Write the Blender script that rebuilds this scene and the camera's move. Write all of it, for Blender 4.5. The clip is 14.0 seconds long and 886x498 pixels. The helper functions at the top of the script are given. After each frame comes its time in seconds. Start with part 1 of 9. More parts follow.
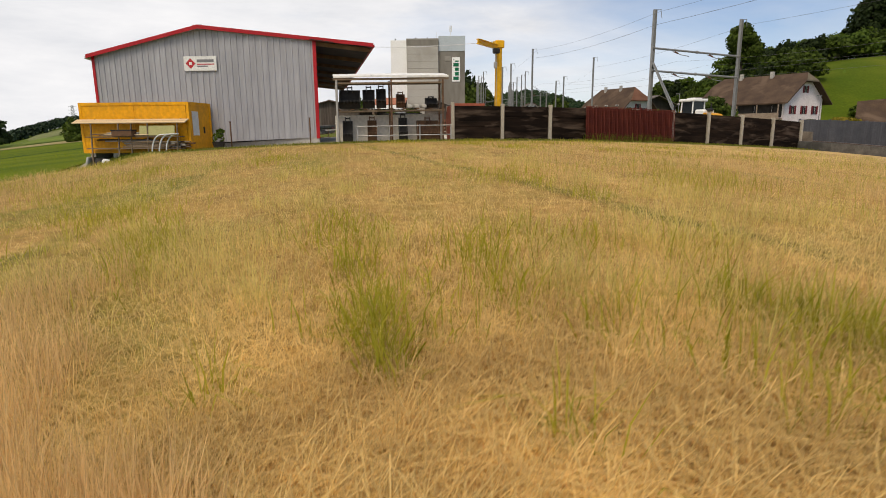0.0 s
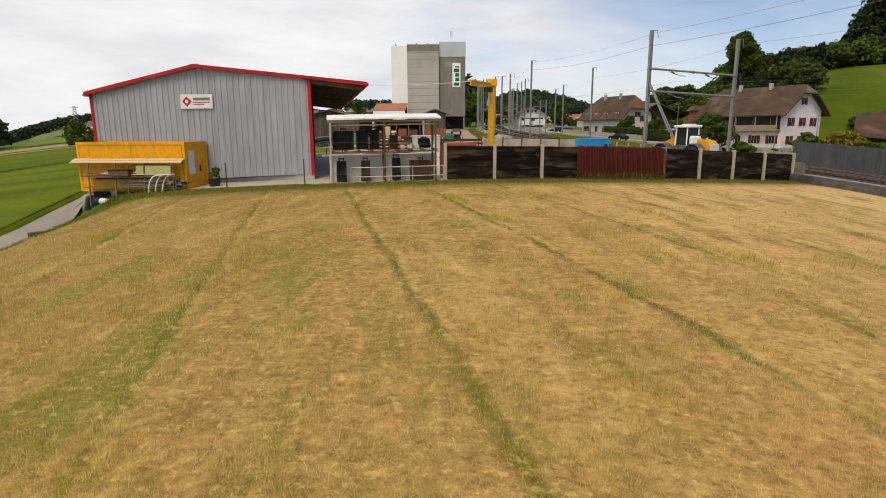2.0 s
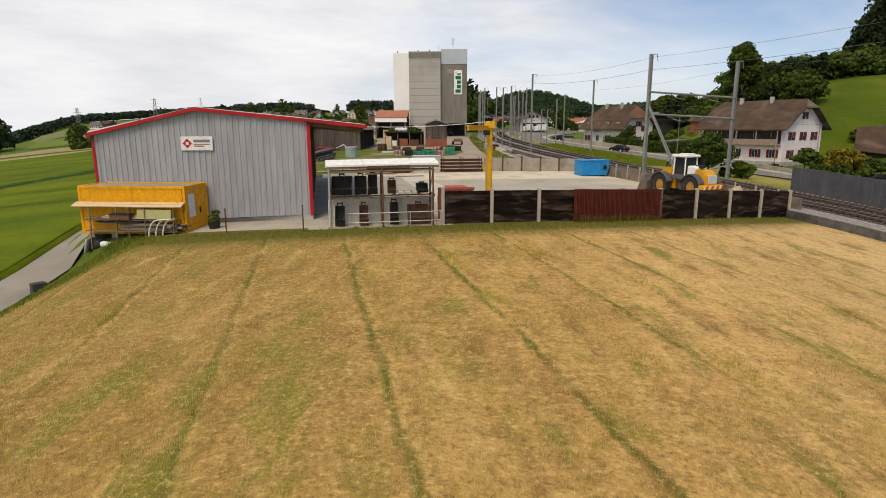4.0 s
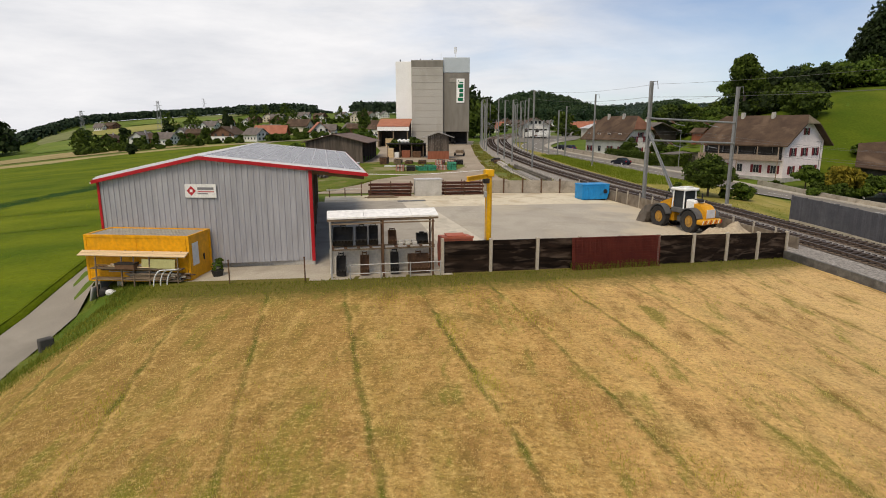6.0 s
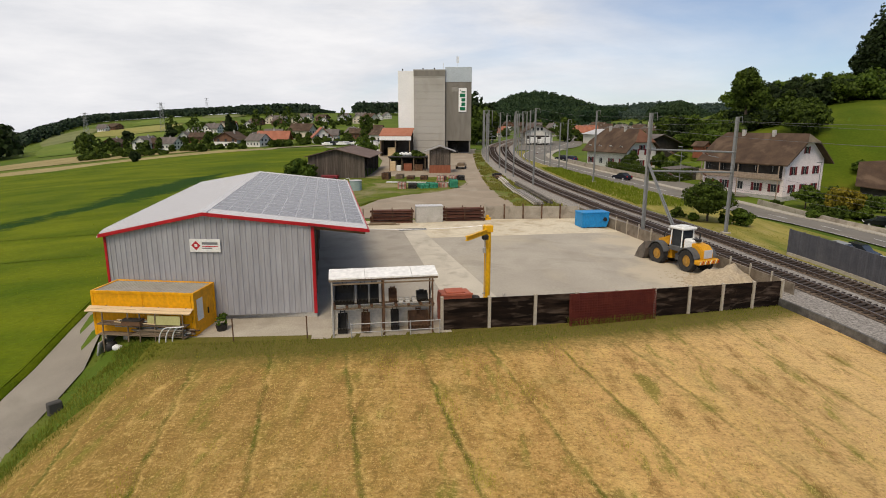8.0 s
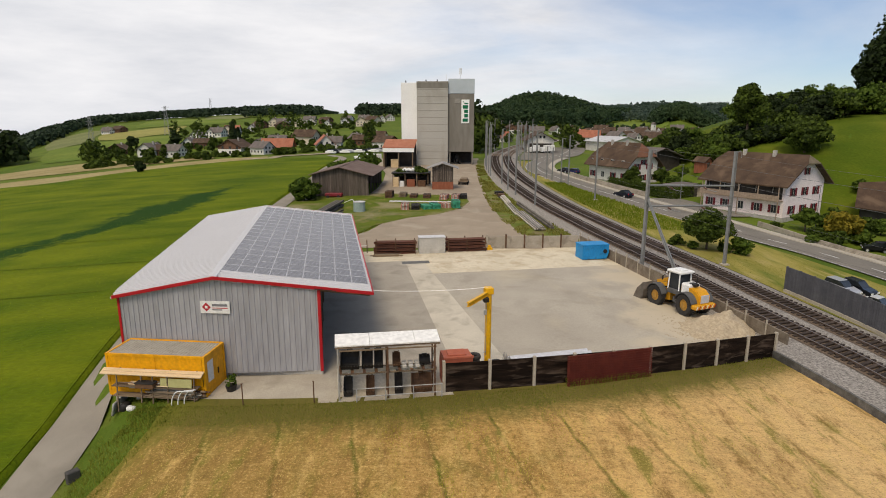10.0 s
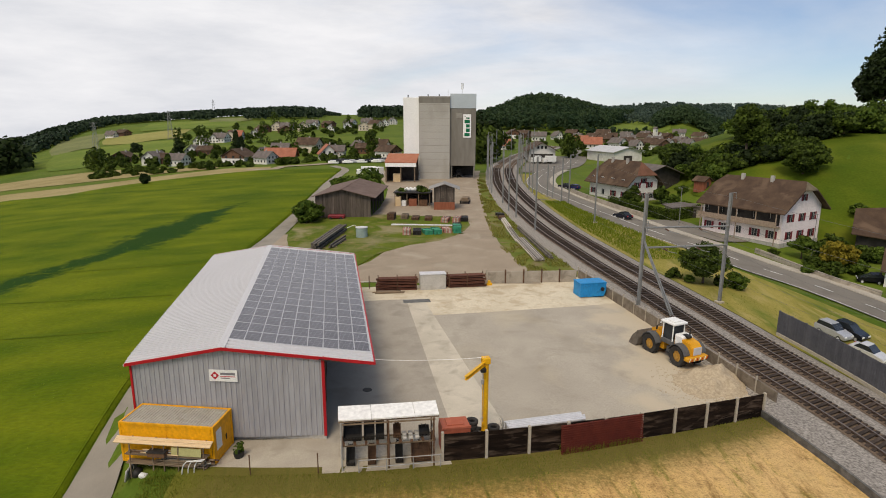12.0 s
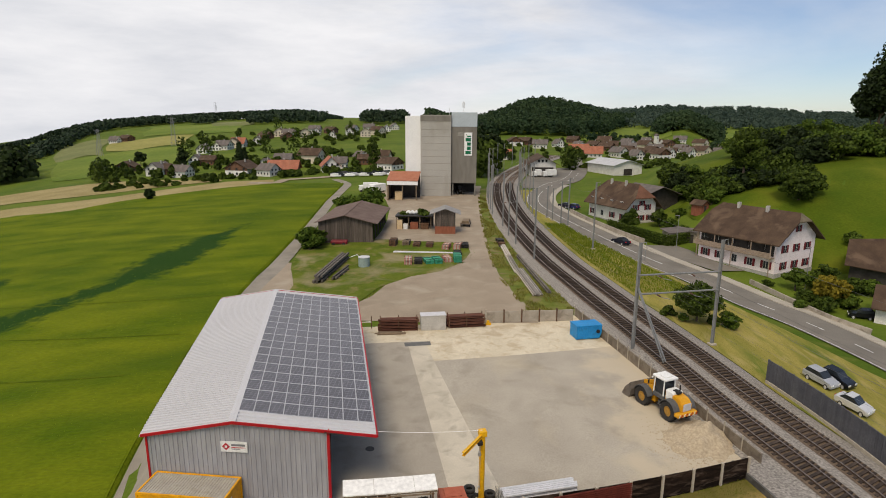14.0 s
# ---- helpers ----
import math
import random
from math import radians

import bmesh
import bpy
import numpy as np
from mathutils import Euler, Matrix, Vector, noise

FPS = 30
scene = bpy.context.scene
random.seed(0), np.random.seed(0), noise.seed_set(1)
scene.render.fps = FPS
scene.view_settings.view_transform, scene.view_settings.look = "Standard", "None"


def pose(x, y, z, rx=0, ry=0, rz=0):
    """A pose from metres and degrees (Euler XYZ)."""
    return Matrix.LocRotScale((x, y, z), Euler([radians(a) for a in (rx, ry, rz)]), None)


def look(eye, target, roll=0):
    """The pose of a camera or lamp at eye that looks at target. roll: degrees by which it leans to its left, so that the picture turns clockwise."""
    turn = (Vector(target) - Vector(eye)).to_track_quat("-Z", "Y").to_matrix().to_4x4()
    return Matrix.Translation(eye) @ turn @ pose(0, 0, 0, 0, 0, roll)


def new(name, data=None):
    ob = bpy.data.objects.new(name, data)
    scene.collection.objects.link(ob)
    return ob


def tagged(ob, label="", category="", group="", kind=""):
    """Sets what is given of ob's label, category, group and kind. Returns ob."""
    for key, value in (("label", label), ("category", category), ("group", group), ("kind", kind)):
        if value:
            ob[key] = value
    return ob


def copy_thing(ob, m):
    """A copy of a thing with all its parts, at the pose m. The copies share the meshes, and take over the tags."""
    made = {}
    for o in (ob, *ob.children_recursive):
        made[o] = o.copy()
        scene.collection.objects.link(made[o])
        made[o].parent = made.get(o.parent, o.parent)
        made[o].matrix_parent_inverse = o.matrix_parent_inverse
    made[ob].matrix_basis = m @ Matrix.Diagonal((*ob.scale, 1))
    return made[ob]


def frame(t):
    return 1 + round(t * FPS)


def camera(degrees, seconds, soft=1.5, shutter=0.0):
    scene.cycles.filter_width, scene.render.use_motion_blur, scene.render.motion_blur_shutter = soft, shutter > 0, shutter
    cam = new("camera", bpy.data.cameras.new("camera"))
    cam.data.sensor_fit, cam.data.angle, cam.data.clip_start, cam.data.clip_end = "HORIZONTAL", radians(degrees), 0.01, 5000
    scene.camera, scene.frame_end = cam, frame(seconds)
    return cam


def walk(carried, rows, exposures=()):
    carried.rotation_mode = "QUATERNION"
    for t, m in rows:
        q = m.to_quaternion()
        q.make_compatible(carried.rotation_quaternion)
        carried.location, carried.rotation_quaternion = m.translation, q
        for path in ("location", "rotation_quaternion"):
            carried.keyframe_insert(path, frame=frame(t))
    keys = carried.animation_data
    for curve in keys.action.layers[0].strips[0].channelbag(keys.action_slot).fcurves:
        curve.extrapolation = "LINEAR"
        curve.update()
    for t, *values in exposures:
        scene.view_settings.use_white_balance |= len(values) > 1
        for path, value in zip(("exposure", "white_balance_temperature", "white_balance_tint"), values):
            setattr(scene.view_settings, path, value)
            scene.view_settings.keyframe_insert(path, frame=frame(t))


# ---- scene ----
cam = camera(74.81, 14.0, soft=0.95, shutter=0.2)
# seconds, eye, pitch, roll, yaw: a slow climb over the hay field
PATH = [
    (0, -0.034, -0.300, 0.573, -11.560, 0.386, -0.176),
    (0.5, 0.137, -0.404, 1.059, -11.647, 0.366, -0.092),
    (1, 0.241, -0.298, 1.603, -11.650, 0.384, -0.066),
    (1.5, 0.317, -0.154, 2.187, -11.713, 0.389, -0.051),
    (2, 0.464, -0.229, 2.748, -11.734, 0.268, 0.010),
    (2.5, 0.547, -0.160, 3.332, -11.783, 0.252, 0.040),
    (3, 0.614, -0.031, 3.917, -11.768, 0.160, 0.074),
    (5.5, 0.826, 0.020, 7.204, -11.990, 0.066, 0.447),
    (6, 0.875, 0.100, 7.933, -11.956, 0.015, 0.507),
    (6.5, 0.923, 0.168, 8.749, -12.048, -0.054, 0.553),
    (7, 0.921, 0.204, 9.586, -12.098, -0.061, 0.643),
    (7.5, 0.970, 0.214, 10.394, -12.117, -0.071, 0.721),
    (8, 1.009, 0.201, 11.305, -12.175, -0.140, 0.751),
    (8.5, 1.023, 0.154, 12.248, -12.255, -0.150, 0.815),
    (11, 1.119, -0.185, 17.622, -12.489, -0.142, 1.150),
    (11.5, 1.192, -0.261, 18.851, -12.550, -0.187, 1.183),
    (12, 1.237, -0.427, 20.138, -12.566, -0.198, 1.288),
    (12.5, 1.225, -0.680, 21.509, -12.615, -0.241, 1.406),
    (13, 1.305, -0.779, 22.911, -12.648, -0.274, 1.407),
    (13.5, 1.382, -1.054, 24.372, -12.655, -0.250, 1.427),
    (14, 1.372, -1.258, 25.730, -12.619, -0.325, 1.469),
]
walk(cam, [(t, pose(x, y, z, 90 + p, r, w)) for t, x, y, z, p, r, w in PATH], exposures=((0, 0.05, 6640, 11), (14, -0.04, 6560, 11.5)))

# ---- sky and sun: thin bright overcast, sun behind the camera to the left ----
SUN_EL, SUN_AZ = radians(56), radians(-166)
world = bpy.data.worlds.new("sky")
scene.world = world
world.use_nodes = True
wn, wl = world.node_tree.nodes, world.node_tree.links
wn.clear()
sky = wn.new("ShaderNodeTexSky")
sky.sky_type, sky.sun_disc, sky.sun_elevation, sky.sun_rotation = "NISHITA", False, SUN_EL, SUN_AZ
sky.air_density, sky.dust_density, sky.altitude = 1.0, 0.4, 500
dim = wn.new("ShaderNodeMix")
dim.data_type, dim.blend_type = "RGBA", "MULTIPLY"
dim.inputs["Factor"].default_value = 1.0
dim.inputs["B"].default_value = (0.088, 0.095, 0.108, 1)
way = wn.new("ShaderNodeTexCoord")
stretch = wn.new("ShaderNodeMapping")
stretch.inputs["Scale"].default_value = (1.3, 1.0, 5.5)
stretch.inputs["Rotation"].default_value = (0.1, 0.16, 0.5)
veil = wn.new("ShaderNodeTexNoise")
veil.inputs["Scale"].default_value, veil.inputs["Detail"].default_value = 1.5, 7
veil.inputs["Roughness"].default_value, veil.inputs["Distortion"].default_value = 0.52, 0.5
drift = wn.new("ShaderNodeSeparateXYZ")
lean = wn.new("ShaderNodeMath")
lean.operation, lean.inputs[1].default_value = "MULTIPLY", -0.62
total = wn.new("ShaderNodeMath")
total.operation = "ADD"
cover = wn.new("ShaderNodeMapRange")
cover.inputs["From Min"].default_value, cover.inputs["From Max"].default_value = 0.22, 0.62
cover.inputs["To Min"].default_value, cover.inputs["To Max"].default_value = 0.12, 1.0
cloud = wn.new("ShaderNodeMix")
cloud.data_type = "RGBA"
puff = wn.new("ShaderNodeTexNoise")
puff.inputs["Scale"].default_value, puff.inputs["Detail"].default_value, puff.inputs["Roughness"].default_value = 2.6, 8, 0.6
tones = wn.new("ShaderNodeMix")
tones.data_type = "RGBA"
tones.inputs["A"].default_value, tones.inputs["B"].default_value = (0.70, 0.725, 0.77, 1), (0.92, 0.925, 0.94, 1)
spread = wn.new("ShaderNodeMapRange")
spread.inputs["From Min"].default_value, spread.inputs["From Max"].default_value = 0.32, 0.66
back = wn.new("ShaderNodeBackground")
back.inputs["Strength"].default_value = 1.0
out = wn.new("ShaderNodeOutputWorld")
wl.new(sky.outputs["Color"], dim.inputs["A"])
wl.new(way.outputs["Generated"], stretch.inputs["Vector"])
wl.new(stretch.outputs["Vector"], veil.inputs["Vector"])
wl.new(way.outputs["Generated"], drift.inputs["Vector"])
wl.new(drift.outputs["X"], lean.inputs[0])
wl.new(veil.outputs["Fac"], total.inputs[0])
wl.new(lean.outputs[0], total.inputs[1])
wl.new(total.outputs[0], cover.inputs["Value"])
wl.new(stretch.outputs["Vector"], puff.inputs["Vector"])
wl.new(puff.outputs["Fac"], spread.inputs["Value"])
wl.new(spread.outputs["Result"], tones.inputs["Factor"])
wl.new(tones.outputs["Result"], cloud.inputs["B"])
wl.new(cover.outputs["Result"], cloud.inputs["Factor"])
wl.new(dim.outputs["Result"], cloud.inputs["A"])
wl.new(cloud.outputs["Result"], back.inputs["Color"])
wl.new(back.outputs["Background"], out.inputs["Surface"])
sun = new("sun", bpy.data.lights.new("sun", "SUN"))
sun.data.energy, sun.data.angle, sun.data.color = 2.25, radians(22), (1.0, 0.87, 0.67)
sun.matrix_world = look((0, 0, 60), (-60 * math.sin(SUN_AZ), -60 * math.cos(SUN_AZ), 60 - 60 * math.tan(SUN_EL)))


# ---- the lie of the land ----
def ramp(x, xs, ys):
    return float(np.interp(x, xs, ys))


def land(x, y):
    """Height of the ground at a place of the plan: flat yard, valley floor that rises gently, hills round it."""
    rho, az = math.hypot(x, y), math.degrees(math.atan2(x, y))
    z = ramp(y, (75, 210, 480, 900), (0, 3.2, 8.5, 12))
    left = ramp(az, (-3, 1), (1, 0))
    if left > 0:
        up = ramp(rho, (225, 300, 400, 480, 650, 850, 1100), (0, 1, 3.5, 7, 15, 22, 22))
        z += up * left * ramp(az, (-46, -42, -39, -35, -16, -12, -8), (0.15, 0.35, 0.72, 1.0, 1.0, 0.85, 0.75))
    if az > -4:
        z += 38 * ramp(rho, (560, 900, 1150), (0, 1, 1)) * math.exp(-((az - 8.2) / 4.6) ** 2)
        z += ramp(rho, (560, 800, 1250), (0, 10, 45)) * ramp(az, (9, 12.5, 14, 16, 18, 20, 22, 24, 27.5, 33, 40), (0, 0.55, 0.58, 0.70, 0.86, 1.0, 1.02, 1.0, 1.13, 1.1, 1.2))
        z += 16 * ramp(rho, (470, 600, 690, 800), (0, 1, 1, 0)) * math.exp(-((az - 22.0) / 2.6) ** 2)
    e = x - ramp(y, (20, 55, 88, 115, 142, 160, 200, 292), (58, 52, 42, 33, 27.7, 24.6, 35, 62))
    if e > 12 and y > 0:
        z += ramp(e, (12, 20), (0, 0.9)) * ramp(y, (200, 300), (1, 0.0))
        s = e - ramp(y, (60, 95, 108, 122, 132, 141, 150, 200), (36, 31, 21, 21, 24, 29, 25, 34))
        z += ramp(s, (-2, 1, 5, 14, 36, 50, 72, 100, 135, 215), (0, 0.7, 4.6, 9.3, 17.2, 20.3, 24, 29, 36, 46)) * ramp(y, (200, 300), (1, 0.0))
    edge = ramp(y, (0, 14, 20, 25, 30, 60), (-7.5, -9.4, -11.4, -14.2, -20.0, -26.4))
    foot = ramp(y, (0, 14, 25, 30, 60), (-14.8, -17.0, -18.0, -22.6, -29.0))
    if x < edge and -40 < y < 110:
        s = min(1.0, (edge - x) / (edge - foot))
        z -= ramp(s, (0, 0.3, 0.6, 0.72, 0.8, 1.0), (0, 0.16, 0.50, 0.72, 0.92, 1.5)) * ramp(y, (-40, -15, 24, 36, 75), (0, 1, 1, 0.55, 0))
    return z


def site(x, y, h=0.0):
    """Where a place of the plan, h metres over the ground, lies in the world. The valley falls off and draws back a little towards both sides."""
    z = land(x, y) + h
    dx, dy = x - 0.8, y + 0.4
    rho, az = math.hypot(dx, dy), math.atan2(dx, dy)
    near, a = 20 / max(rho, 9.0), max(-0.9, min(0.9, az))
    a2 = a * a
    turn = az + a * (-0.0256 - 0.1981 * a2)
    far = rho * (1.0297 + 0.283 * a2 - 0.1523 * a2 * a2 + 0.0154 * near)
    up = z * (0.9864 + 0.0247 * near) + rho / 20 * a2 * (0.2221 * a2 - 1.3242)
    return Vector((0.8 + far * math.sin(turn), far * math.cos(turn) - 0.4, up))


COS, SIN = math.cos(radians(11.2)), math.sin(radians(11.2))


def yard(a, b):
    """From metres along the hall's front and back from it to the plan; 0, 0 is the hall's corner by the yard."""
    return -6.85 + a * COS - b * SIN, 31.6 + a * SIN + b * COS


def in_yard(a, b, h=0.0):
    return site(*yard(a, b), h)


def stand(x, y, turn=0.0, h=0.0):
    """The pose of a thing that stands at a place of the plan, turned by that many degrees."""
    c, s = math.cos(radians(turn)), math.sin(radians(turn))
    d = site(x + c, y + s, h) - site(x - c, y - s, h)
    return Matrix.Translation(site(x, y, h)) @ Matrix.Rotation(math.atan2(d.y, d.x), 4, "Z")


def stand_yard(a, b, turn=0.0, h=0.0):
    return stand(*yard(a, b), turn + 11.2, h)


def bowed(ob, x, y, turn=0.0, h=0.0):
    """Lets the parts of a thing follow the bow of the valley, as the ground under it does."""
    back = ob.matrix_world.inverted()
    c, s = math.cos(radians(turn)), math.sin(radians(turn))
    for piece in ob.children_recursive:
        for v in piece.data.vertices:
            px, py, pz = v.co
            v.co = back @ site(x + c * px - s * py, y + s * px + c * py, h + pz)
    return ob


# ---- building kit ----
def part(name, bm, material, parent, label="", smooth=False):
    """Links a bmesh as one mesh object under a thing or a part."""
    me = bpy.data.meshes.new(name)
    bmesh.ops.recalc_face_normals(bm, faces=bm.faces)
    if smooth:
        for f in bm.faces:
            f.smooth = True
    bm.to_mesh(me)
    bm.free()
    for m in material if isinstance(material, (list, tuple)) else (material,):
        me.materials.append(m)
    ob = new(name, me)
    if parent is not None:
        ob.parent = parent
    if label:
        ob["label"] = label
    return ob


def thing(name, m, label, category, group="", kind=""):
    """An Empty at the base of a thing, which parents its parts."""
    ob = new(name)
    ob.empty_display_size = 0.2
    ob.matrix_world = m
    return tagged(ob, label, category, group, kind)


def share(name, mesh, parent, m):
    """One more piece on a mesh that is already there."""
    ob = new(name, mesh)
    ob.parent = parent
    ob.matrix_basis = m
    return ob


def box(bm, x0, x1, y0, y1, z0, z1, mat=0):
    vs = [bm.verts.new((x, y, z)) for z in (z0, z1) for y in (y0, y1) for x in (x0, x1)]
    for q in ((0, 2, 3, 1), (4, 5, 7, 6), (0, 1, 5, 4), (2, 6, 7, 3), (0, 4, 6, 2), (1, 3, 7, 5)):
        bm.faces.new([vs[i] for i in q]).material_index = mat
    return vs


def solid(*args, bevel=0.0):
    """A bmesh with one box in it, its edges eased."""
    bm = bmesh.new()
    box(bm, *args)
    if bevel:
        bmesh.ops.bevel(bm, geom=bm.edges[:], offset=bevel, segments=1, affect="EDGES")
    return bm


def bar(bm, p, q, w, h=None, up=(0, 0, 1), mat=0):
    """A straight square bar from p to q."""
    p, q = Vector(p), Vector(q)
    d = (q - p).normalized()
    s = d.cross(Vector(up))
    if s.length < 1e-4:
        s = d.cross(Vector((1, 0, 0)))
    s.normalize()
    t = s.cross(d)
    s, t = s * w / 2, t * (h or w) / 2
    a = [bm.verts.new(c + i * s + j * t) for c in (p, q) for i, j in ((-1, -1), (1, -1), (1, 1), (-1, 1))]
    for f in ((3, 2, 1, 0), (4, 5, 6, 7), (0, 1, 5, 4), (1, 2, 6, 5), (2, 3, 7, 6), (3, 0, 4, 7)):
        bm.faces.new([a[i] for i in f]).material_index = mat


def tube(bm, pts, r, n=8, r1=None, cap=True, mat=0):
    """A round bar through some points, from radius r to r1."""
    pts = [Vector(p) for p in pts]
    rings = []
    for i, p in enumerate(pts):
        d = (pts[min(i + 1, len(pts) - 1)] - pts[max(i - 1, 0)]).normalized()
        s = d.cross(Vector((0, 0, 1)))
        if s.length < 1e-3:
            s = d.cross(Vector((0, 1, 0)))
        s.normalize()
        t = s.cross(d)
        k = r if r1 is None else r + (r1 - r) * i / (len(pts) - 1)
        rings.append([bm.verts.new(p + k * (math.cos(a) * s + math.sin(a) * t)) for a in (2 * math.pi * j / n for j in range(n))])
    for a, b in zip(rings, rings[1:]):
        for j in range(n):
            bm.faces.new((a[j], a[(j + 1) % n], b[(j + 1) % n], b[j])).material_index = mat
    if cap:
        bm.faces.new(rings[0][::-1]).material_index = mat
        bm.faces.new(rings[-1]).material_index = mat


def prism(bm, outline, y0, y1, mat=0):
    """An outline of x, z drawn out along y."""
    a = [bm.verts.new((x, y0, z)) for x, z in outline]
    b = [bm.verts.new((x, y1, z)) for x, z in outline]
    n = len(outline)
    for i in range(n):
        bm.faces.new((a[i], a[(i + 1) % n], b[(i + 1) % n], b[i])).material_index = mat
    bm.faces.new(a[::-1]).material_index = mat
    bm.faces.new(b).material_index = mat


def laid(bm, where):
    """Moves a bmesh that was drawn in a grid of its own to its place in the world."""
    for v in bm.verts:
        v.co = where(*v.co)
    return bm


def sheet(name, rows, material, h, label, category, kind="structure"):
    """A strip of ground between two or more lines of plan places with equally many points."""
    bm = bmesh.new()
    grid = [[bm.verts.new(site(x, y, h + 0.0006 * math.hypot(x, y))) for x, y in row] for row in rows]
    for r, s in zip(grid, grid[1:]):
        for i in range(len(r) - 1):
            bm.faces.new((r[i], r[i + 1], s[i + 1], s[i]))
    ob = part(name, bm, material, None, smooth=True)
    return tagged(ob, label, category, "", kind)


def spaced(line, step):
    """A smooth line through places of the plan, with points every step metres."""
    p = [Vector((x, y, 0)) for x, y in line]
    p = [2 * p[0] - p[1]] + p + [2 * p[-1] - p[-2]]
    fine = []
    for i in range(1, len(p) - 2):
        a, b, c, d = p[i - 1:i + 3]
        n = max(2, int((c - b).length / step))
        for k in range(n):
            t = k / n
            fine.append(0.5 * (2 * b + (c - a) * t + (2 * a - 5 * b + 4 * c - d) * t * t + (3 * b - a - 3 * c + d) * t ** 3))
    return fine + [p[-2]]


def beside(line, off):
    """The line moved sideways, to its right for positive off."""
    res = []
    for i, p in enumerate(line):
        d = (line[min(i + 1, len(line) - 1)] - line[max(i - 1, 0)]).normalized()
        res.append((p.x + d.y * off, p.y - d.x * off))
    return res


# ---- materials ----
def paint(name, dark, light, scale=4.0, rough=0.7, metal=0.0, bump=0.0, fine=0.0, stretch=(1, 1, 1), stain=None, spec=0.3, each=0.0, wear=None):
    """A surface with colour that varies at two scales, grain, and stains; each: how far single pieces differ; wear: a second kind of stain."""
    m = bpy.data.materials.new(name)
    m.use_nodes = True
    n, l = m.node_tree.nodes, m.node_tree.links
    p = n["Principled BSDF"]
    p.inputs["Roughness"].default_value, p.inputs["Metallic"].default_value = rough, metal
    p.inputs["Specular IOR Level"].default_value = spec
    co = n.new("ShaderNodeTexCoord")
    mp = n.new("ShaderNodeMapping")
    mp.inputs["Scale"].default_value = stretch
    l.new(co.outputs["Object"], mp.inputs["Vector"])
    big = n.new("ShaderNodeTexNoise")
    big.inputs["Scale"].default_value, big.inputs["Detail"].default_value = scale, 4
    l.new(mp.outputs["Vector"], big.inputs["Vector"])
    mix = n.new("ShaderNodeMix")
    mix.data_type = "RGBA"
    mix.inputs["A"].default_value, mix.inputs["B"].default_value = (*dark, 1), (*light, 1)
    spread = n.new("ShaderNodeMapRange")
    spread.inputs["From Min"].default_value, spread.inputs["From Max"].default_value = 0.3, 0.7
    l.new(big.outputs["Fac"], spread.inputs["Value"])
    l.new(spread.outputs["Result"], mix.inputs["Factor"])
    colour = mix.outputs["Result"]
    grain = n.new("ShaderNodeTexNoise")
    grain.inputs["Scale"].default_value, grain.inputs["Detail"].default_value = fine or scale * 9, 3
    l.new(mp.outputs["Vector"], grain.inputs["Vector"])
    tone = n.new("ShaderNodeMapRange")
    tone.inputs["From Min"].default_value, tone.inputs["From Max"].default_value = 0.3, 0.7
    tone.inputs["To Min"].default_value, tone.inputs["To Max"].default_value = 0.86, 1.12
    l.new(grain.outputs["Fac"], tone.inputs["Value"])
    value = tone.outputs["Result"]
    if each:
        info = n.new("ShaderNodeObjectInfo")
        vary = n.new("ShaderNodeMapRange")
        vary.inputs["To Min"].default_value, vary.inputs["To Max"].default_value = 1 - each, 1 + each
        l.new(info.outputs["Random"], vary.inputs["Value"])
        both = n.new("ShaderNodeMath")
        both.operation = "MULTIPLY"
        l.new(value, both.inputs[0])
        l.new(vary.outputs["Result"], both.inputs[1])
        value = both.outputs[0]
    shade = n.new("ShaderNodeMix")
    shade.data_type, shade.blend_type = "RGBA", "MULTIPLY"
    shade.inputs["Factor"].default_value = 1.0
    l.new(colour, shade.inputs["A"])
    l.new(value, shade.inputs["B"])
    colour = shade.outputs["Result"]
    for rgb, size, amount in [w for w in (stain, wear) if w]:
        spot = n.new("ShaderNodeTexNoise")
        spot.inputs["Scale"].default_value, spot.inputs["Detail"].default_value, spot.inputs["Distortion"].default_value = size, 6, 0.6
        l.new(mp.outputs["Vector"], spot.inputs["Vector"])
        edge = n.new("ShaderNodeMapRange")
        edge.inputs["From Min"].default_value, edge.inputs["From Max"].default_value = 0.52, 0.68
        edge.inputs["To Max"].default_value = amount
        l.new(spot.outputs["Fac"], edge.inputs["Value"])
        worn = n.new("ShaderNodeMix")
        worn.data_type = "RGBA"
        worn.inputs["B"].default_value = (*rgb, 1)
        l.new(edge.outputs["Result"], worn.inputs["Factor"])
        l.new(colour, worn.inputs["A"])
        colour = worn.outputs["Result"]
    l.new(colour, p.inputs["Base Color"])
    if bump:
        b = n.new("ShaderNodeBump")
        b.inputs["Strength"].default_value, b.inputs["Distance"].default_value = 0.6, bump
        l.new(grain.outputs["Fac"], b.inputs["Height"])
        l.new(b.outputs["Normal"], p.inputs["Normal"])
    return m


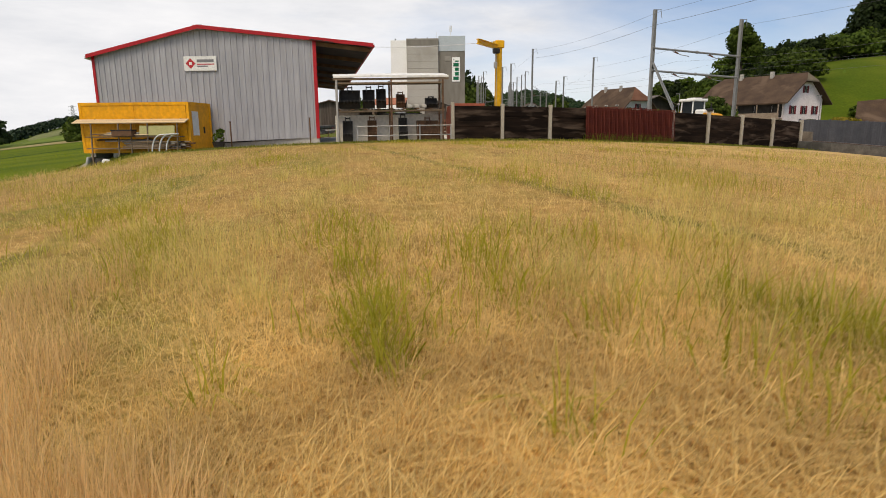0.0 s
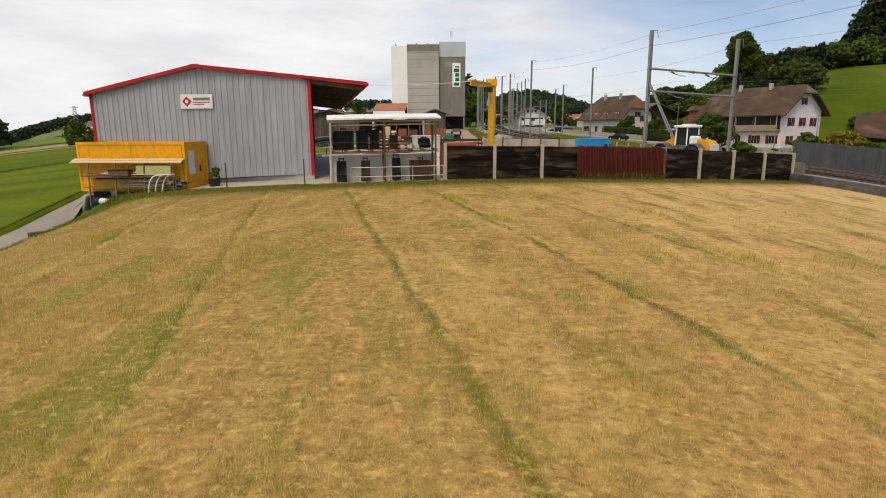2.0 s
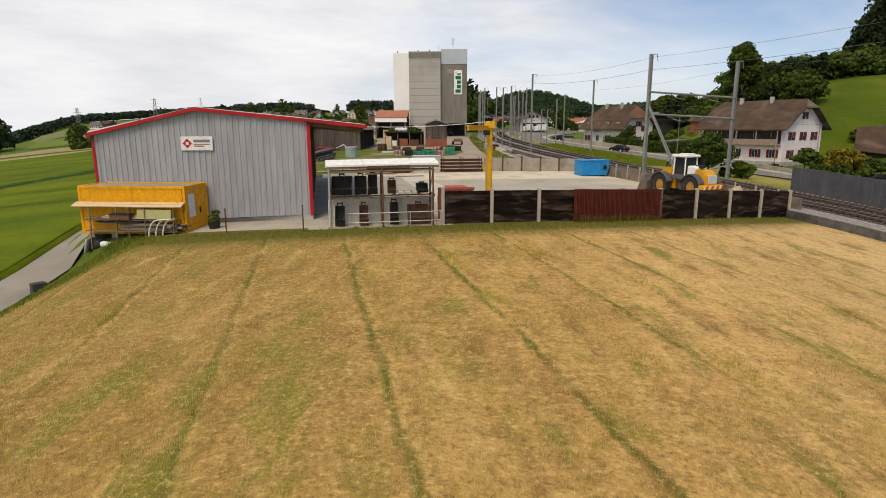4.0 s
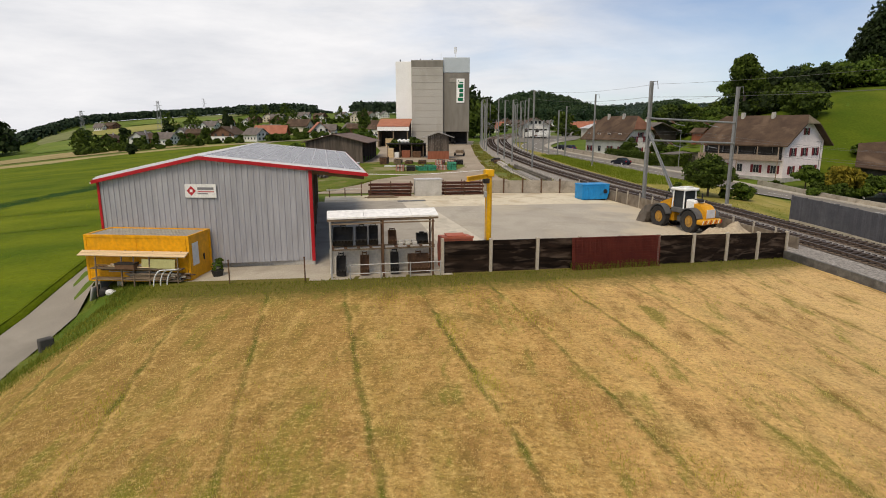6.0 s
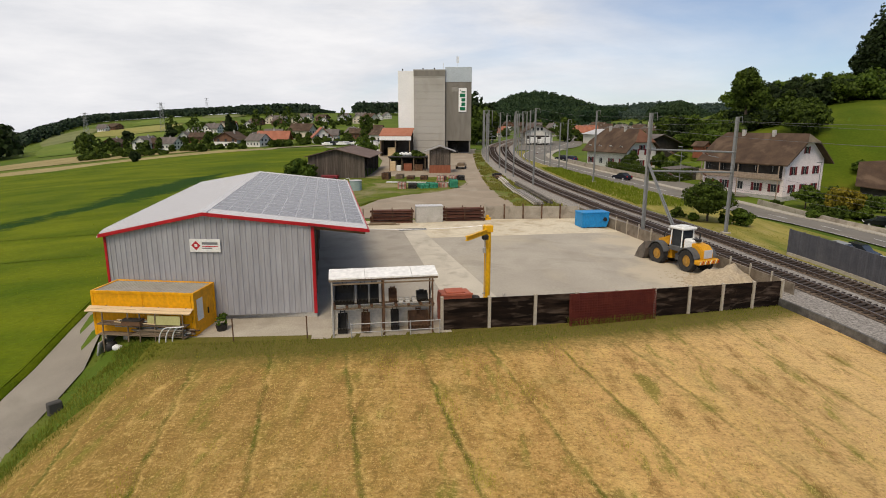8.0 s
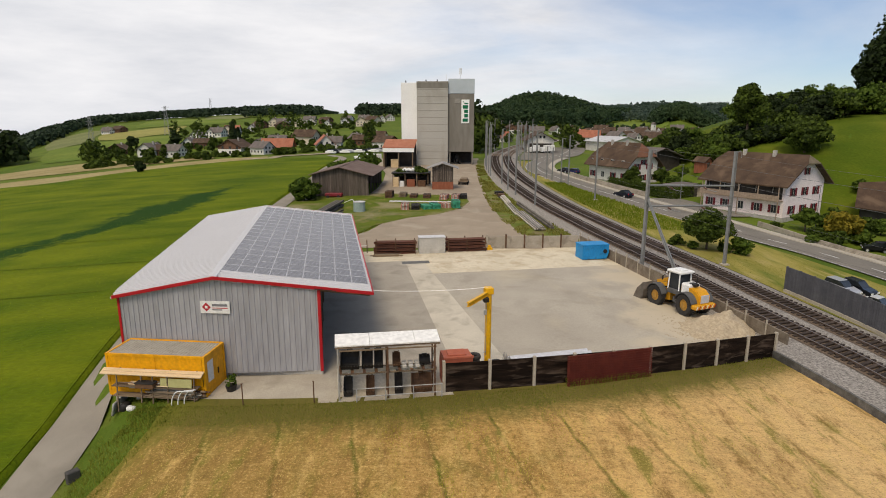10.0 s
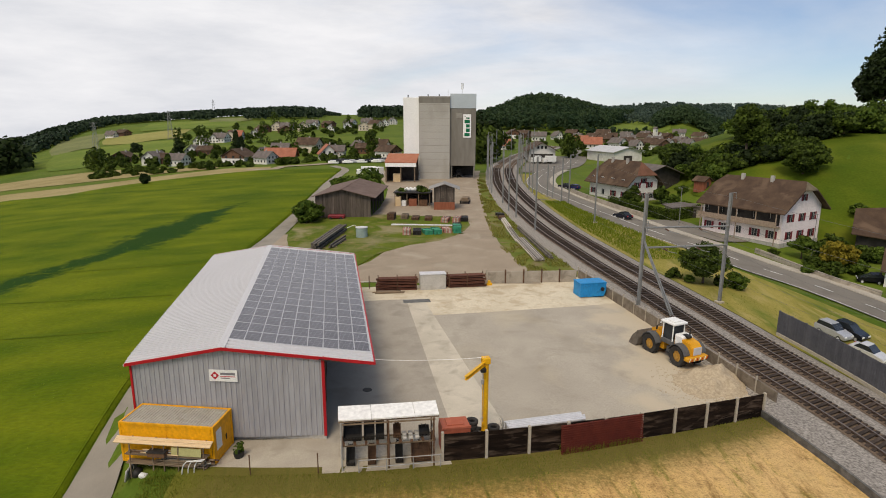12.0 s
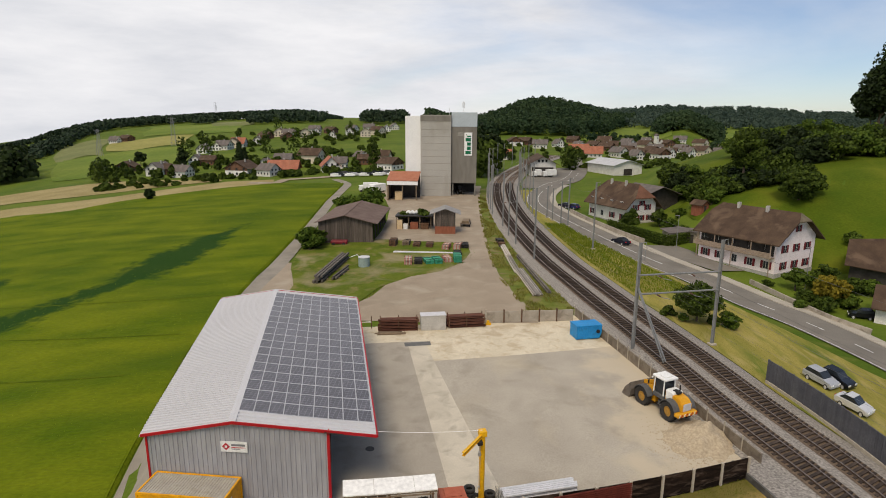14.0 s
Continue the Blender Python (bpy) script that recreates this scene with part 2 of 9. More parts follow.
def leafy(name, dark, light, scale=0.5, glow=0.0, own=1.0):
    """Foliage: each leaf its own tone, light shining through a little."""
    m = bpy.data.materials.new(name)
    m.use_nodes = True
    n, l = m.node_tree.nodes, m.node_tree.links
    p = n["Principled BSDF"]
    p.inputs["Roughness"].default_value = 0.75
    p.inputs["Specular IOR Level"].default_value = 0.2
    co = n.new("ShaderNodeTexCoord")
    tex = n.new("ShaderNodeTexNoise")
    tex.inputs["Scale"].default_value = scale
    tex.inputs["Detail"].default_value = 3
    l.new(co.outputs["Object"], tex.inputs["Vector"])
    geo = n.new("ShaderNodeNewGeometry")
    add = n.new("ShaderNodeMath")
    add.operation = "ADD"
    l.new(tex.outputs["Fac"], add.inputs[0])
    own_tone = n.new("ShaderNodeMath")
    own_tone.operation, own_tone.inputs[1].default_value = "MULTIPLY", own
    l.new(geo.outputs["Random Per Island"], own_tone.inputs[0])
    l.new(own_tone.outputs[0], add.inputs[1])
    rg = n.new("ShaderNodeMapRange")
    rg.inputs["From Min"].default_value, rg.inputs["From Max"].default_value = 0.36 - 0.06 * own, 0.62 + 0.78 * own
    l.new(add.outputs[0], rg.inputs["Value"])
    mix = n.new("ShaderNodeMix")
    mix.data_type = "RGBA"
    mix.inputs["A"].default_value, mix.inputs["B"].default_value = (*dark, 1), (*light, 1)
    l.new(rg.outputs["Result"], mix.inputs["Factor"])
    l.new(mix.outputs["Result"], p.inputs["Base Color"])
    if glow:
        thin = n.new("ShaderNodeBsdfTranslucent")
        both = n.new("ShaderNodeMixShader")
        both.inputs["Fac"].default_value = glow
        l.new(mix.outputs["Result"], thin.inputs["Color"])
        l.new(p.outputs["BSDF"], both.inputs[1])
        l.new(thin.outputs["BSDF"], both.inputs[2])
        l.new(both.outputs["Shader"], n["Material Output"].inputs["Surface"])
    return m


GRASS = paint("grass", (0.062, 0.105, 0.009), (0.115, 0.155, 0.016), 0.05, 0.95, fine=3.0, bump=0.05, spec=0.1, stain=((0.14, 0.145, 0.03), 0.35, 0.5))
HAY = paint("hay", (0.385, 0.222, 0.060), (0.64, 0.39, 0.135), 0.16, 0.95, fine=11.0, bump=0.10, spec=0.1, stain=((0.17, 0.145, 0.03), 0.5, 0.6))
CROP = paint("crop", (0.062, 0.102, 0.003), (0.14, 0.165, 0.006), 0.16, 0.95, fine=3.5, bump=0.2, spec=0.05, stain=((0.040, 0.078, 0.004), 0.06, 0.7), stretch=(0.45, 1.1, 1))
STUBBLE = paint("cut_field", (0.25, 0.20, 0.085), (0.33, 0.27, 0.13), 0.1, 0.95, fine=1.5, spec=0.1)
LAWN = paint("lawn_grass", (0.064, 0.100, 0.008), (0.125, 0.148, 0.016), 0.3, 0.95, fine=6.0, bump=0.08, spec=0.1, stain=((0.24, 0.185, 0.08), 0.4, 0.6), wear=((0.30, 0.245, 0.15), 0.13, 0.7))
ASPHALT = paint("asphalt", (0.216, 0.192, 0.158), (0.288, 0.258, 0.211), 0.3, 0.9, fine=30, bump=0.01, stain=((0.165, 0.148, 0.117), 0.25, 0.6))
ROADTAR = paint("road_asphalt", (0.154, 0.140, 0.119), (0.211, 0.190, 0.160), 0.2, 0.9, fine=30, bump=0.01, stain=((0.134, 0.118, 0.099), 0.3, 0.5))
CONCRETE = paint("concrete", (0.48, 0.43, 0.34), (0.585, 0.525, 0.42), 0.35, 0.85, fine=14, bump=0.01, stain=((0.309, 0.271, 0.211), 0.5, 0.6))
SANDY = paint("sandy_concrete", (0.55, 0.48, 0.35), (0.65, 0.575, 0.435), 0.25, 0.9, fine=8, bump=0.01, stain=((0.371, 0.286, 0.180), 0.4, 0.6), wear=((0.412, 0.305, 0.180), 0.9, 0.5))
GRAVEL = paint("gravel_court", (0.262, 0.208, 0.150), (0.355, 0.290, 0.215), 0.12, 0.95, fine=10, bump=0.03, stain=((0.205, 0.168, 0.12), 0.12, 0.5), wear=((0.42, 0.37, 0.285), 0.22, 0.5))
BALLAST = paint("ballast", (0.125, 0.112, 0.098), (0.40, 0.365, 0.325), 6.0, 0.95, fine=22, bump=0.06)
RUSTBALLAST = paint("rusty_ballast", (0.088, 0.061, 0.041), (0.175, 0.126, 0.086), 5.0, 0.95, fine=20, bump=0.05)

SOCKELGREY = paint("weathered_slab", (0.085, 0.082, 0.078), (0.155, 0.148, 0.138), 3.0, 0.9, fine=14, bump=0.02, stain=((0.055, 0.052, 0.046), 0.9, 0.6), each=0.1)

# mowing rows in the hay: greener furrows every 3.75 m, paler and redder swaths between
hn, hl = HAY.node_tree.nodes, HAY.node_tree.links
apart = hn.new("ShaderNodeSeparateXYZ")
hl.new(hn["Texture Coordinate"].outputs["Object"], apart.inputs["Vector"])


def sums(kind, a, b):
    node = hn.new("ShaderNodeMath")
    node.operation = kind
    for slot, val in zip(node.inputs, (a, b)):
        if isinstance(val, (int, float)):
            slot.default_value = val
        else:
            hl.new(val, slot)
    return node.outputs[0]


wob = hn.new("ShaderNodeTexNoise")
wob.inputs["Scale"].default_value, wob.inputs["Detail"].default_value = 0.7, 5
hl.new(hn["Texture Coordinate"].outputs["Object"], wob.inputs["Vector"])
across = sums("ADD", sums("ADD", apart.outputs["X"], sums("MULTIPLY", apart.outputs["Y"], 0.228)), sums("MULTIPLY", wob.outputs["Fac"], 0.5))
phase = sums("FRACT", sums("MULTIPLY", sums("ADD", across, 50 * 3.75 - 2.25), 1 / 3.75), 0)
gap = sums("MINIMUM", phase, sums("SUBTRACT", 1.0, phase))


def tint(mask, rgb):
    mixed = hn.new("ShaderNodeMix")
    mixed.data_type = "RGBA"
    mixed.inputs["B"].default_value = (*rgb, 1)
    hl.new(mask, mixed.inputs["Factor"])
    hl.new(hn["Principled BSDF"].inputs["Base Color"].links[0].from_socket, mixed.inputs["A"])
    hl.new(mixed.outputs["Result"], hn["Principled BSDF"].inputs["Base Color"])


def between(value, v0, v1, t0, t1):
    node = hn.new("ShaderNodeMapRange")
    for nm, val in zip(("From Min", "From Max", "To Min", "To Max"), (v0, v1, t0, t1)):
        node.inputs[nm].default_value = val
    hl.new(value, node.inputs["Value"])
    return node.outputs["Result"]


mott = hn.new("ShaderNodeTexNoise")
mott.inputs["Scale"].default_value, mott.inputs["Detail"].default_value, mott.inputs["Roughness"].default_value = 3.4, 8, 0.75
hl.new(hn["Texture Coordinate"].outputs["Object"], mott.inputs["Vector"])
broken = between(mott.outputs["Fac"], 0.42, 0.58, 0.0, 1.0)
tint(sums("MULTIPLY", between(phase, 0.5, 0.62, 0.0, 0.5), broken), (0.5, 0.266, 0.104))
tint(sums("MULTIPLY", between(sums("ABSOLUTE", sums("SUBTRACT", phase, 0.33), 0), 0.02, 0.09, 0.35, 0.0), broken), (0.58, 0.421, 0.176))
tint(between(mott.outputs["Fac"], 0.52, 0.63, 0.0, 0.6), (0.6, 0.392, 0.125))
tint(between(mott.outputs["Fac"], 0.50, 0.36, 0.0, 0.6), (0.175, 0.112, 0.027))
foot_x = sums("MULTIPLY", apart.outputs["X"], sums("ADD", sums("MULTIPLY", apart.outputs["X"], 0.0084), 0.165))
from_fence = sums("SUBTRACT", sums("ADD", foot_x, 30.36), apart.outputs["Y"])
# across the whole field: browner and darker to the left, paler to the right
tint(between(apart.outputs["X"], 9.0, -12.0, 0.0, 0.82), (0.22, 0.142, 0.036))
tint(between(apart.outputs["X"], 4.0, 20.0, 0.0, 0.65), (0.63, 0.435, 0.205))
tint(sums("MULTIPLY", between(phase, 0.05, 0.085, 1.0, 0.0), sums("MULTIPLY", between(phase, 0.015, 0.045, 0.0, 0.6), broken)), (0.62, 0.421, 0.144))
stretch = hn.new("ShaderNodeTexNoise")
stretch.inputs["Scale"].default_value, stretch.inputs["Detail"].default_value = 0.33, 5
hl.new(hn["Texture Coordinate"].outputs["Object"], stretch.inputs["Vector"])
tint(sums("MULTIPLY", sums("MULTIPLY", between(gap, 0.010, 0.045, 1.0, 0.0), between(apart.outputs["X"], 5.0, 13.0, 0.95, 0.5)), between(stretch.outputs["Fac"], 0.44, 0.55, 0.4, 1.0)), (0.09, 0.098, 0.012))
tint(sums("MULTIPLY", between(gap, 0.03, 0.22, 0.6, 0.0), between(stretch.outputs["Fac"], 0.55, 0.63, 0.0, 1.0)), (0.17, 0.165, 0.024))
# worn and lush places drawn out along the rows
turned = hn.new("ShaderNodeMapping")
turned.inputs["Rotation"].default_value, turned.inputs["Scale"].default_value = (0, 0, -0.225), (1.0, 0.28, 1.0)
hl.new(hn["Texture Coordinate"].outputs["Object"], turned.inputs["Vector"])
drawn = hn.new("ShaderNodeTexNoise")
drawn.inputs["Scale"].default_value, drawn.inputs["Detail"].default_value, drawn.inputs["Roughness"].default_value = 1.1, 7, 0.68
hl.new(turned.outputs["Vector"], drawn.inputs["Vector"])
tint(between(drawn.outputs["Fac"], 0.47, 0.33, 0.0, 0.75), (0.2, 0.11, 0.032))
tint(between(drawn.outputs["Fac"], 0.55, 0.68, 0.0, 0.65), (0.63, 0.415, 0.145))
lush = hn.new("ShaderNodeTexNoise")
lush.inputs["Scale"].default_value, lush.inputs["Detail"].default_value, lush.inputs["Roughness"].default_value = 0.75, 7, 0.7
hl.new(turned.outputs["Vector"], lush.inputs["Vector"])
tint(sums("MULTIPLY", between(lush.outputs["Fac"], 0.47, 0.56, 0.0, 0.85), sums("MULTIPLY", between(apart.outputs["X"], 4.0, -4.0, 0.0, 1.0), between(apart.outputs["Y"], 10.0, 17.0, 1.0, 0.2))), (0.17, 0.165, 0.022))
tint(between(lush.outputs["Fac"], 0.56, 0.64, 0.0, 0.7), (0.17, 0.165, 0.024))
speck = hn.new("ShaderNodeTexNoise")
speck.inputs["Scale"].default_value, speck.inputs["Detail"].default_value, speck.inputs["Roughness"].default_value = 8.0, 4, 0.7
hl.new(hn["Texture Coordinate"].outputs["Object"], speck.inputs["Vector"])
tint(between(speck.outputs["Fac"], 0.46, 0.35, 0.0, 0.6), (0.135, 0.086, 0.026))
tint(between(speck.outputs["Fac"], 0.55, 0.66, 0.0, 0.5), (0.74, 0.514, 0.192))
# short stalks combed across the rows
combed = hn.new("ShaderNodeMapping")
combed.inputs["Rotation"].default_value, combed.inputs["Scale"].default_value = (0, 0, 0.15), (0.8, 1.9, 1.0)
hl.new(hn["Texture Coordinate"].outputs["Object"], combed.inputs["Vector"])
streak = hn.new("ShaderNodeTexNoise")
streak.inputs["Scale"].default_value, streak.inputs["Detail"].default_value, streak.inputs["Roughness"].default_value = 1.5, 6, 0.72
hl.new(combed.outputs["Vector"], streak.inputs["Vector"])
tint(between(streak.outputs["Fac"], 0.46, 0.34, 0.0, 0.42), (0.19, 0.117, 0.04))
tint(between(streak.outputs["Fac"], 0.55, 0.68, 0.0, 0.3), (0.7, 0.477, 0.184))
# green weeds along the fence and the field's edges
tint(between(sums("ADD", from_fence, sums("MULTIPLY", mott.outputs["Fac"], 3.0)), 3.2, 5.6, 0.88, 0.0), (0.105, 0.100, 0.020))
from_right = sums("SUBTRACT", sums("SUBTRACT", 39.0, sums("MULTIPLY", apart.outputs["Y"], 0.325)), apart.outputs["X"])
tint(between(sums("ADD", from_right, sums("MULTIPLY", mott.outputs["Fac"], 3.4)), 1.9, 3.4, 0.85, 0.0), (0.15, 0.135, 0.04))
from_left = sums("ADD", sums("SUBTRACT", apart.outputs["X"], sums("MULTIPLY", apart.outputs["Y"], 0.2)), 20.9)
tint(between(sums("ADD", from_left, sums("MULTIPLY", mott.outputs["Fac"], 4.5)), 2.6, 4.8, 0.85, 0.0), (0.15, 0.15, 0.02))

# the ground: one sheet out to the horizon
bm = bmesh.new()
azs = [radians(a) for a in list(range(-180, -56, 8)) + [a / 2 for a in range(-112, 114, 3)] + list(range(60, 180, 8))]
rhos = [1.5]
while rhos[-1] < 3200:
    rhos.append(rhos[-1] * 1.075 + 0.35)
rings = [[bm.verts.new(site(0.8 + r * math.sin(a), r * math.cos(a) - 0.4)) for a in azs] for r in rhos]
mid = bm.verts.new(site(0.8, -0.4))
for i in range(len(azs)):
    j = (i + 1) % len(azs)
    bm.faces.new((mid, rings[0][j], rings[0][i]))
    for r, s in zip(rings, rings[1:]):
        bm.faces.new((r[i], r[j], s[j], s[i]))
ground = tagged(part("ground", bm, GRASS, None, smooth=True), "green valley floor with meadows and rising hills", "ground", "", "structure")


def cut(a, b, n):
    return [(a[0] + (b[0] - a[0]) * i / n, a[1] + (b[1] - a[1]) * i / n) for i in range(n + 1)]


# mown hay field, under the camera as far as the fence
left = [(ramp(y, (-14, 0, 14, 16.3, 20, 24.6, 27.2), (-12.6, -14.0, -15.6, -15.4, -14.8, -14.6, -14.9)) + 0.7 * noise.noise((0.0, y * 0.45, 4.0)), y) for y in [-14 + i * 1.03 for i in range(41)]]
right = [(ramp(y, (-14, 10, 34.6), (36, 31, 25.5)), y) for y in [-14 + i * 1.19 for i in range(41)]]
sheet("hay_field", [[(l[0] + (r[0] - l[0]) * k / 30, l[1] + (r[1] - l[1]) * k / 30) for k in range(31)] for l, r in zip(left, right)], HAY, 0.06, "mown hay field with dry straw-coloured stubble", "field")
# lane on the left
lane = spaced([(-17.0, -30), (-16.8, 0), (-19.2, 14), (-21.0, 25), (-23.2, 35), (-28.0, 58), (-30.2, 77), (-30.4, 92), (-31.2, 105), (-32.0, 116), (-33.9, 137), (-36.3, 163), (-37.3, 185), (-38.5, 200), (-46, 214)], 3)
sheet("lane", [[(x + k * ramp(y, (20, 45), (0.6, 0.0)), y) for x, y in beside(lane, o)] for o, k in ((-1.5, 0.0), (-0.5, 0.0), (0.5, 0.4), (1.5, 1.0))], ASPHALT, 0.05, "narrow grey asphalt farm lane", "road")
# barley beyond the lane: dark ground between the stalks, a lodged strip and tractor tracks
CROP_Y, CROP_X = (-40, 0, 14, 25, 35, 58, 87, 101.6, 115.7, 137.5, 163.3, 180, 201), (-19, -18.8, -21.2, -23.0, -25.2, -30.1, -32.3, -32.9, -33.7, -35.6, -37.9, -38.7, -40)
rows = []
for k in range(61):
    y = -40 + 241 * k / 60
    r = ramp(y, CROP_Y, CROP_X)
    l = ramp(y, (-40, 120, 140.4, 146.4, 164.2, 178.7, 192.7, 201.4), (-175, -160, -139.4, -120.3, -110.4, -96.5, -80.9, -66.7))
    rows.append([(r + (l - r) * (j / 22) ** 1.4, y) for j in range(23)])
sheet("crop_field", rows, CROP, 0.34, "green barley field with darker tracks through it", "field")
bm = bmesh.new()
edges = [[bm.verts.new(site(ramp(y, CROP_Y, CROP_X) + o + 0.1 * noise.noise((y, 0, 0)), y, h + 0.0006 * math.hypot(o, y))) for y in [-40 + 1.5 * k for k in range(161)]] for o, h in ((0.35, 0.02), (0.12, 0.25), (-0.2, 0.36))]
for r, s in zip(edges, edges[1:]):
    for i in range(len(r) - 1):
        bm.faces.new((r[i], r[i + 1], s[i + 1], s[i]))
tagged(part("crop_edge", bm, CROP, None, smooth=True), "green edge of the barley along the lane", "field", "", "structure")
LODGED_LINES = (((-50.8, 137, 0.3), (-52.3, 124, 3.4), (-53.6, 108, 6.0), (-54.6, 96, 4.6), (-58.3, 87, 2.2), (-63, 78, 4.2), (-71, 70, 5.4), (-82, 62, 5.4)), ((-80, 100, 0.6), (-85, 97, 4.0), (-93, 95, 6.0), (-106, 94, 7.0)))
LODGED = [(x0 + (x1 - x0) * k / 10, y0 + (y1 - y0) * k / 10, w0 + (w1 - w0) * k / 10) for line in LODGED_LINES for (x0, y0, w0), (x1, y1, w1) in zip(line, line[1:]) for k in range(11)]
TRAMS = [(p.x, p.y, 0.22) for pts in (((-33, 60), (-60, 52), (-100, 40)), ((-34, 75), (-62, 66), (-110, 50)), ((-62, 102), (-82, 80), (-105, 58)), ((-34, 48), (-52, 41), (-85, 30)), ((-42, 128), (-70, 118), (-110, 100))) for p in spaced(pts, 1.0)]
# the lodged strips lie darker and bluer, with a ragged soft edge
hn, hl = CROP.node_tree.nodes, CROP.node_tree.links


def vec(kind, a, b):
    node = hn.new("ShaderNodeVectorMath")
    node.operation = kind
    for slot, val in zip(node.inputs, (a, b)):
        if isinstance(val, tuple):
            slot.default_value = val
        else:
            hl.new(val, slot)
    return node


flat = vec("MULTIPLY", hn["Texture Coordinate"].outputs["Object"], (1.0, 1.0, 0.0)).outputs["Vector"]
rag = hn.new("ShaderNodeTexNoise")
rag.inputs["Scale"].default_value, rag.inputs["Detail"].default_value, rag.inputs["Roughness"].default_value = 0.22, 6, 0.65
hl.new(flat, rag.inputs["Vector"])
depth = None
for line in LODGED_LINES:
    for (x0, y0, w0), (x1, y1, w1) in zip(line, line[1:]):
        ll = (x1 - x0) ** 2 + (y1 - y0) ** 2
        rel = vec("SUBTRACT", flat, (x0, y0, 0.0)).outputs["Vector"]
        along = between(vec("DOT_PRODUCT", rel, ((x1 - x0) / ll, (y1 - y0) / ll, 0.0)).outputs["Value"], 0.0, 1.0, 0.0, 1.0)
        foot = hn.new("ShaderNodeCombineXYZ")
        hl.new(sums("MULTIPLY", along, x1 - x0), foot.inputs["X"])
        hl.new(sums("MULTIPLY", along, y1 - y0), foot.inputs["Y"])
        inside = sums("SUBTRACT", sums("ADD", sums("MULTIPLY", along, w1 - w0), w0), vec("DISTANCE", rel, foot.outputs["Vector"]).outputs["Value"])
        depth = inside if depth is None else sums("MAXIMUM", depth, inside)
tint(between(sums("ADD", depth, between(rag.outputs["Fac"], 0.25, 0.75, -3.6, 3.2)), -1.2, 1.2, 0.0, 0.95), (0.014, 0.046, 0.006))
CROPTRACK = paint("crop_track", (0.048, 0.080, 0.003), (0.098, 0.124, 0.005), 0.3, 0.95, fine=2.5, spec=0.05)
for k in range(0, len(TRAMS) - 1):
    if math.hypot(TRAMS[k][0] - TRAMS[k + 1][0], TRAMS[k][1] - TRAMS[k + 1][1]) > 3:
        TRAMS[k] = (*TRAMS[k][:2], 0.0)
bm = bmesh.new()
for (x0, y0, w0), (x1, y1, w1) in zip(TRAMS, TRAMS[1:]):
    if w0 and math.hypot(x1 - x0, y1 - y0) < 3:
        bm.faces.new([bm.verts.new(site(x, y + o, 0.375 + 0.0006 * math.hypot(x, y))) for x, y, o in ((x0, y0, -0.16), (x1, y1, -0.16), (x1, y1, 0.16), (x0, y0, 0.16))])
tagged(part("tractor_track", bm, CROPTRACK, None), "faint tractor tracks pressed into the barley", "field", "", "structure")


# ---- yard floor, court, railway, road ----
def patch(name, a0, a1, b0, b1, material, h, label, category, na=12, nb=12):
    rows = [[yard(a0 + (a1 - a0) * i / na, b0 + (b1 - b0) * j / nb) for i in range(na + 1)] for j in range(nb + 1)]
    return sheet(name, rows, material, h, label, category)


YARDGREY = paint("yard_concrete", (0.345, 0.305, 0.245), (0.43, 0.385, 0.312), 0.18, 0.85, fine=9, bump=0.006, stain=((0.484, 0.409, 0.284), 0.10, 0.5), wear=((0.221, 0.192, 0.144), 0.25, 0.4))
# sand and grit carried over the slab on the railway side
hn, hl = YARDGREY.node_tree.nodes, YARDGREY.node_tree.links
apart = hn.new("ShaderNodeSeparateXYZ")
hl.new(hn["Texture Coordinate"].outputs["Object"], apart.inputs["Vector"])
grit = hn.new("ShaderNodeTexNoise")
grit.inputs["Scale"].default_value, grit.inputs["Detail"].default_value, grit.inputs["Roughness"].default_value = 0.16, 7, 0.62
hl.new(hn["Texture Coordinate"].outputs["Object"], grit.inputs["Vector"])
tint(between(sums("ADD", apart.outputs["X"], between(grit.outputs["Fac"], 0.25, 0.75, -7.0, 7.0)), 15.0, 18.5, 0.0, 0.8), (0.50, 0.425, 0.31))
MANHOLE = paint("manhole_iron", (0.055, 0.05, 0.043), (0.085, 0.078, 0.068), 4, 0.7, fine=30)
YARDDARK = paint("yard_asphalt", (0.335, 0.298, 0.243), (0.40, 0.358, 0.292), 0.3, 0.85, fine=14, bump=0.006, stain=((0.242, 0.212, 0.167), 0.5, 0.5))
patch("yard_floor", 8.15, 32.4, -3.9, 22.4, YARDGREY, 0.03, "grey concrete yard slab with sandy wheel marks", "yard floor", 16, 16)
sheet("yard_strip", [[yard(8.15 + (3.55 - 0.056 * b) * i / 4, b) for i in range(5)] for b in [-3.3 + 2.1 * j for j in range(16)]], CONCRETE, 0.036, "pale concrete strip across the yard", "yard floor")
patch("yard_apron", 0.0, 8.15, -3.3, 28.2, YARDDARK, 0.03, "dark grey asphalt beside the hall", "yard floor", 6, 16)
patch("yard_end", 9.4, 31.4, 22.4, 33.6, SANDY, 0.03, "pale sandy concrete at the far end of the yard", "yard floor", 12, 8)
patch("yard_end", 0.0, 10.5, 28.2, 33.6, SANDY, 0.03, "pale sandy concrete before the beam racks", "yard floor", 8, 5)
APRON = paint("apron_concrete", (0.35, 0.305, 0.24), (0.45, 0.40, 0.315), 0.5, 0.88, fine=14, bump=0.01, stain=((0.27, 0.235, 0.18), 0.6, 0.6))
patch("hall_apron", -8.0, 0.0, -3.6, 0.1, APRON, 0.05, "concrete apron in front of the hall", "yard floor", 8, 4)
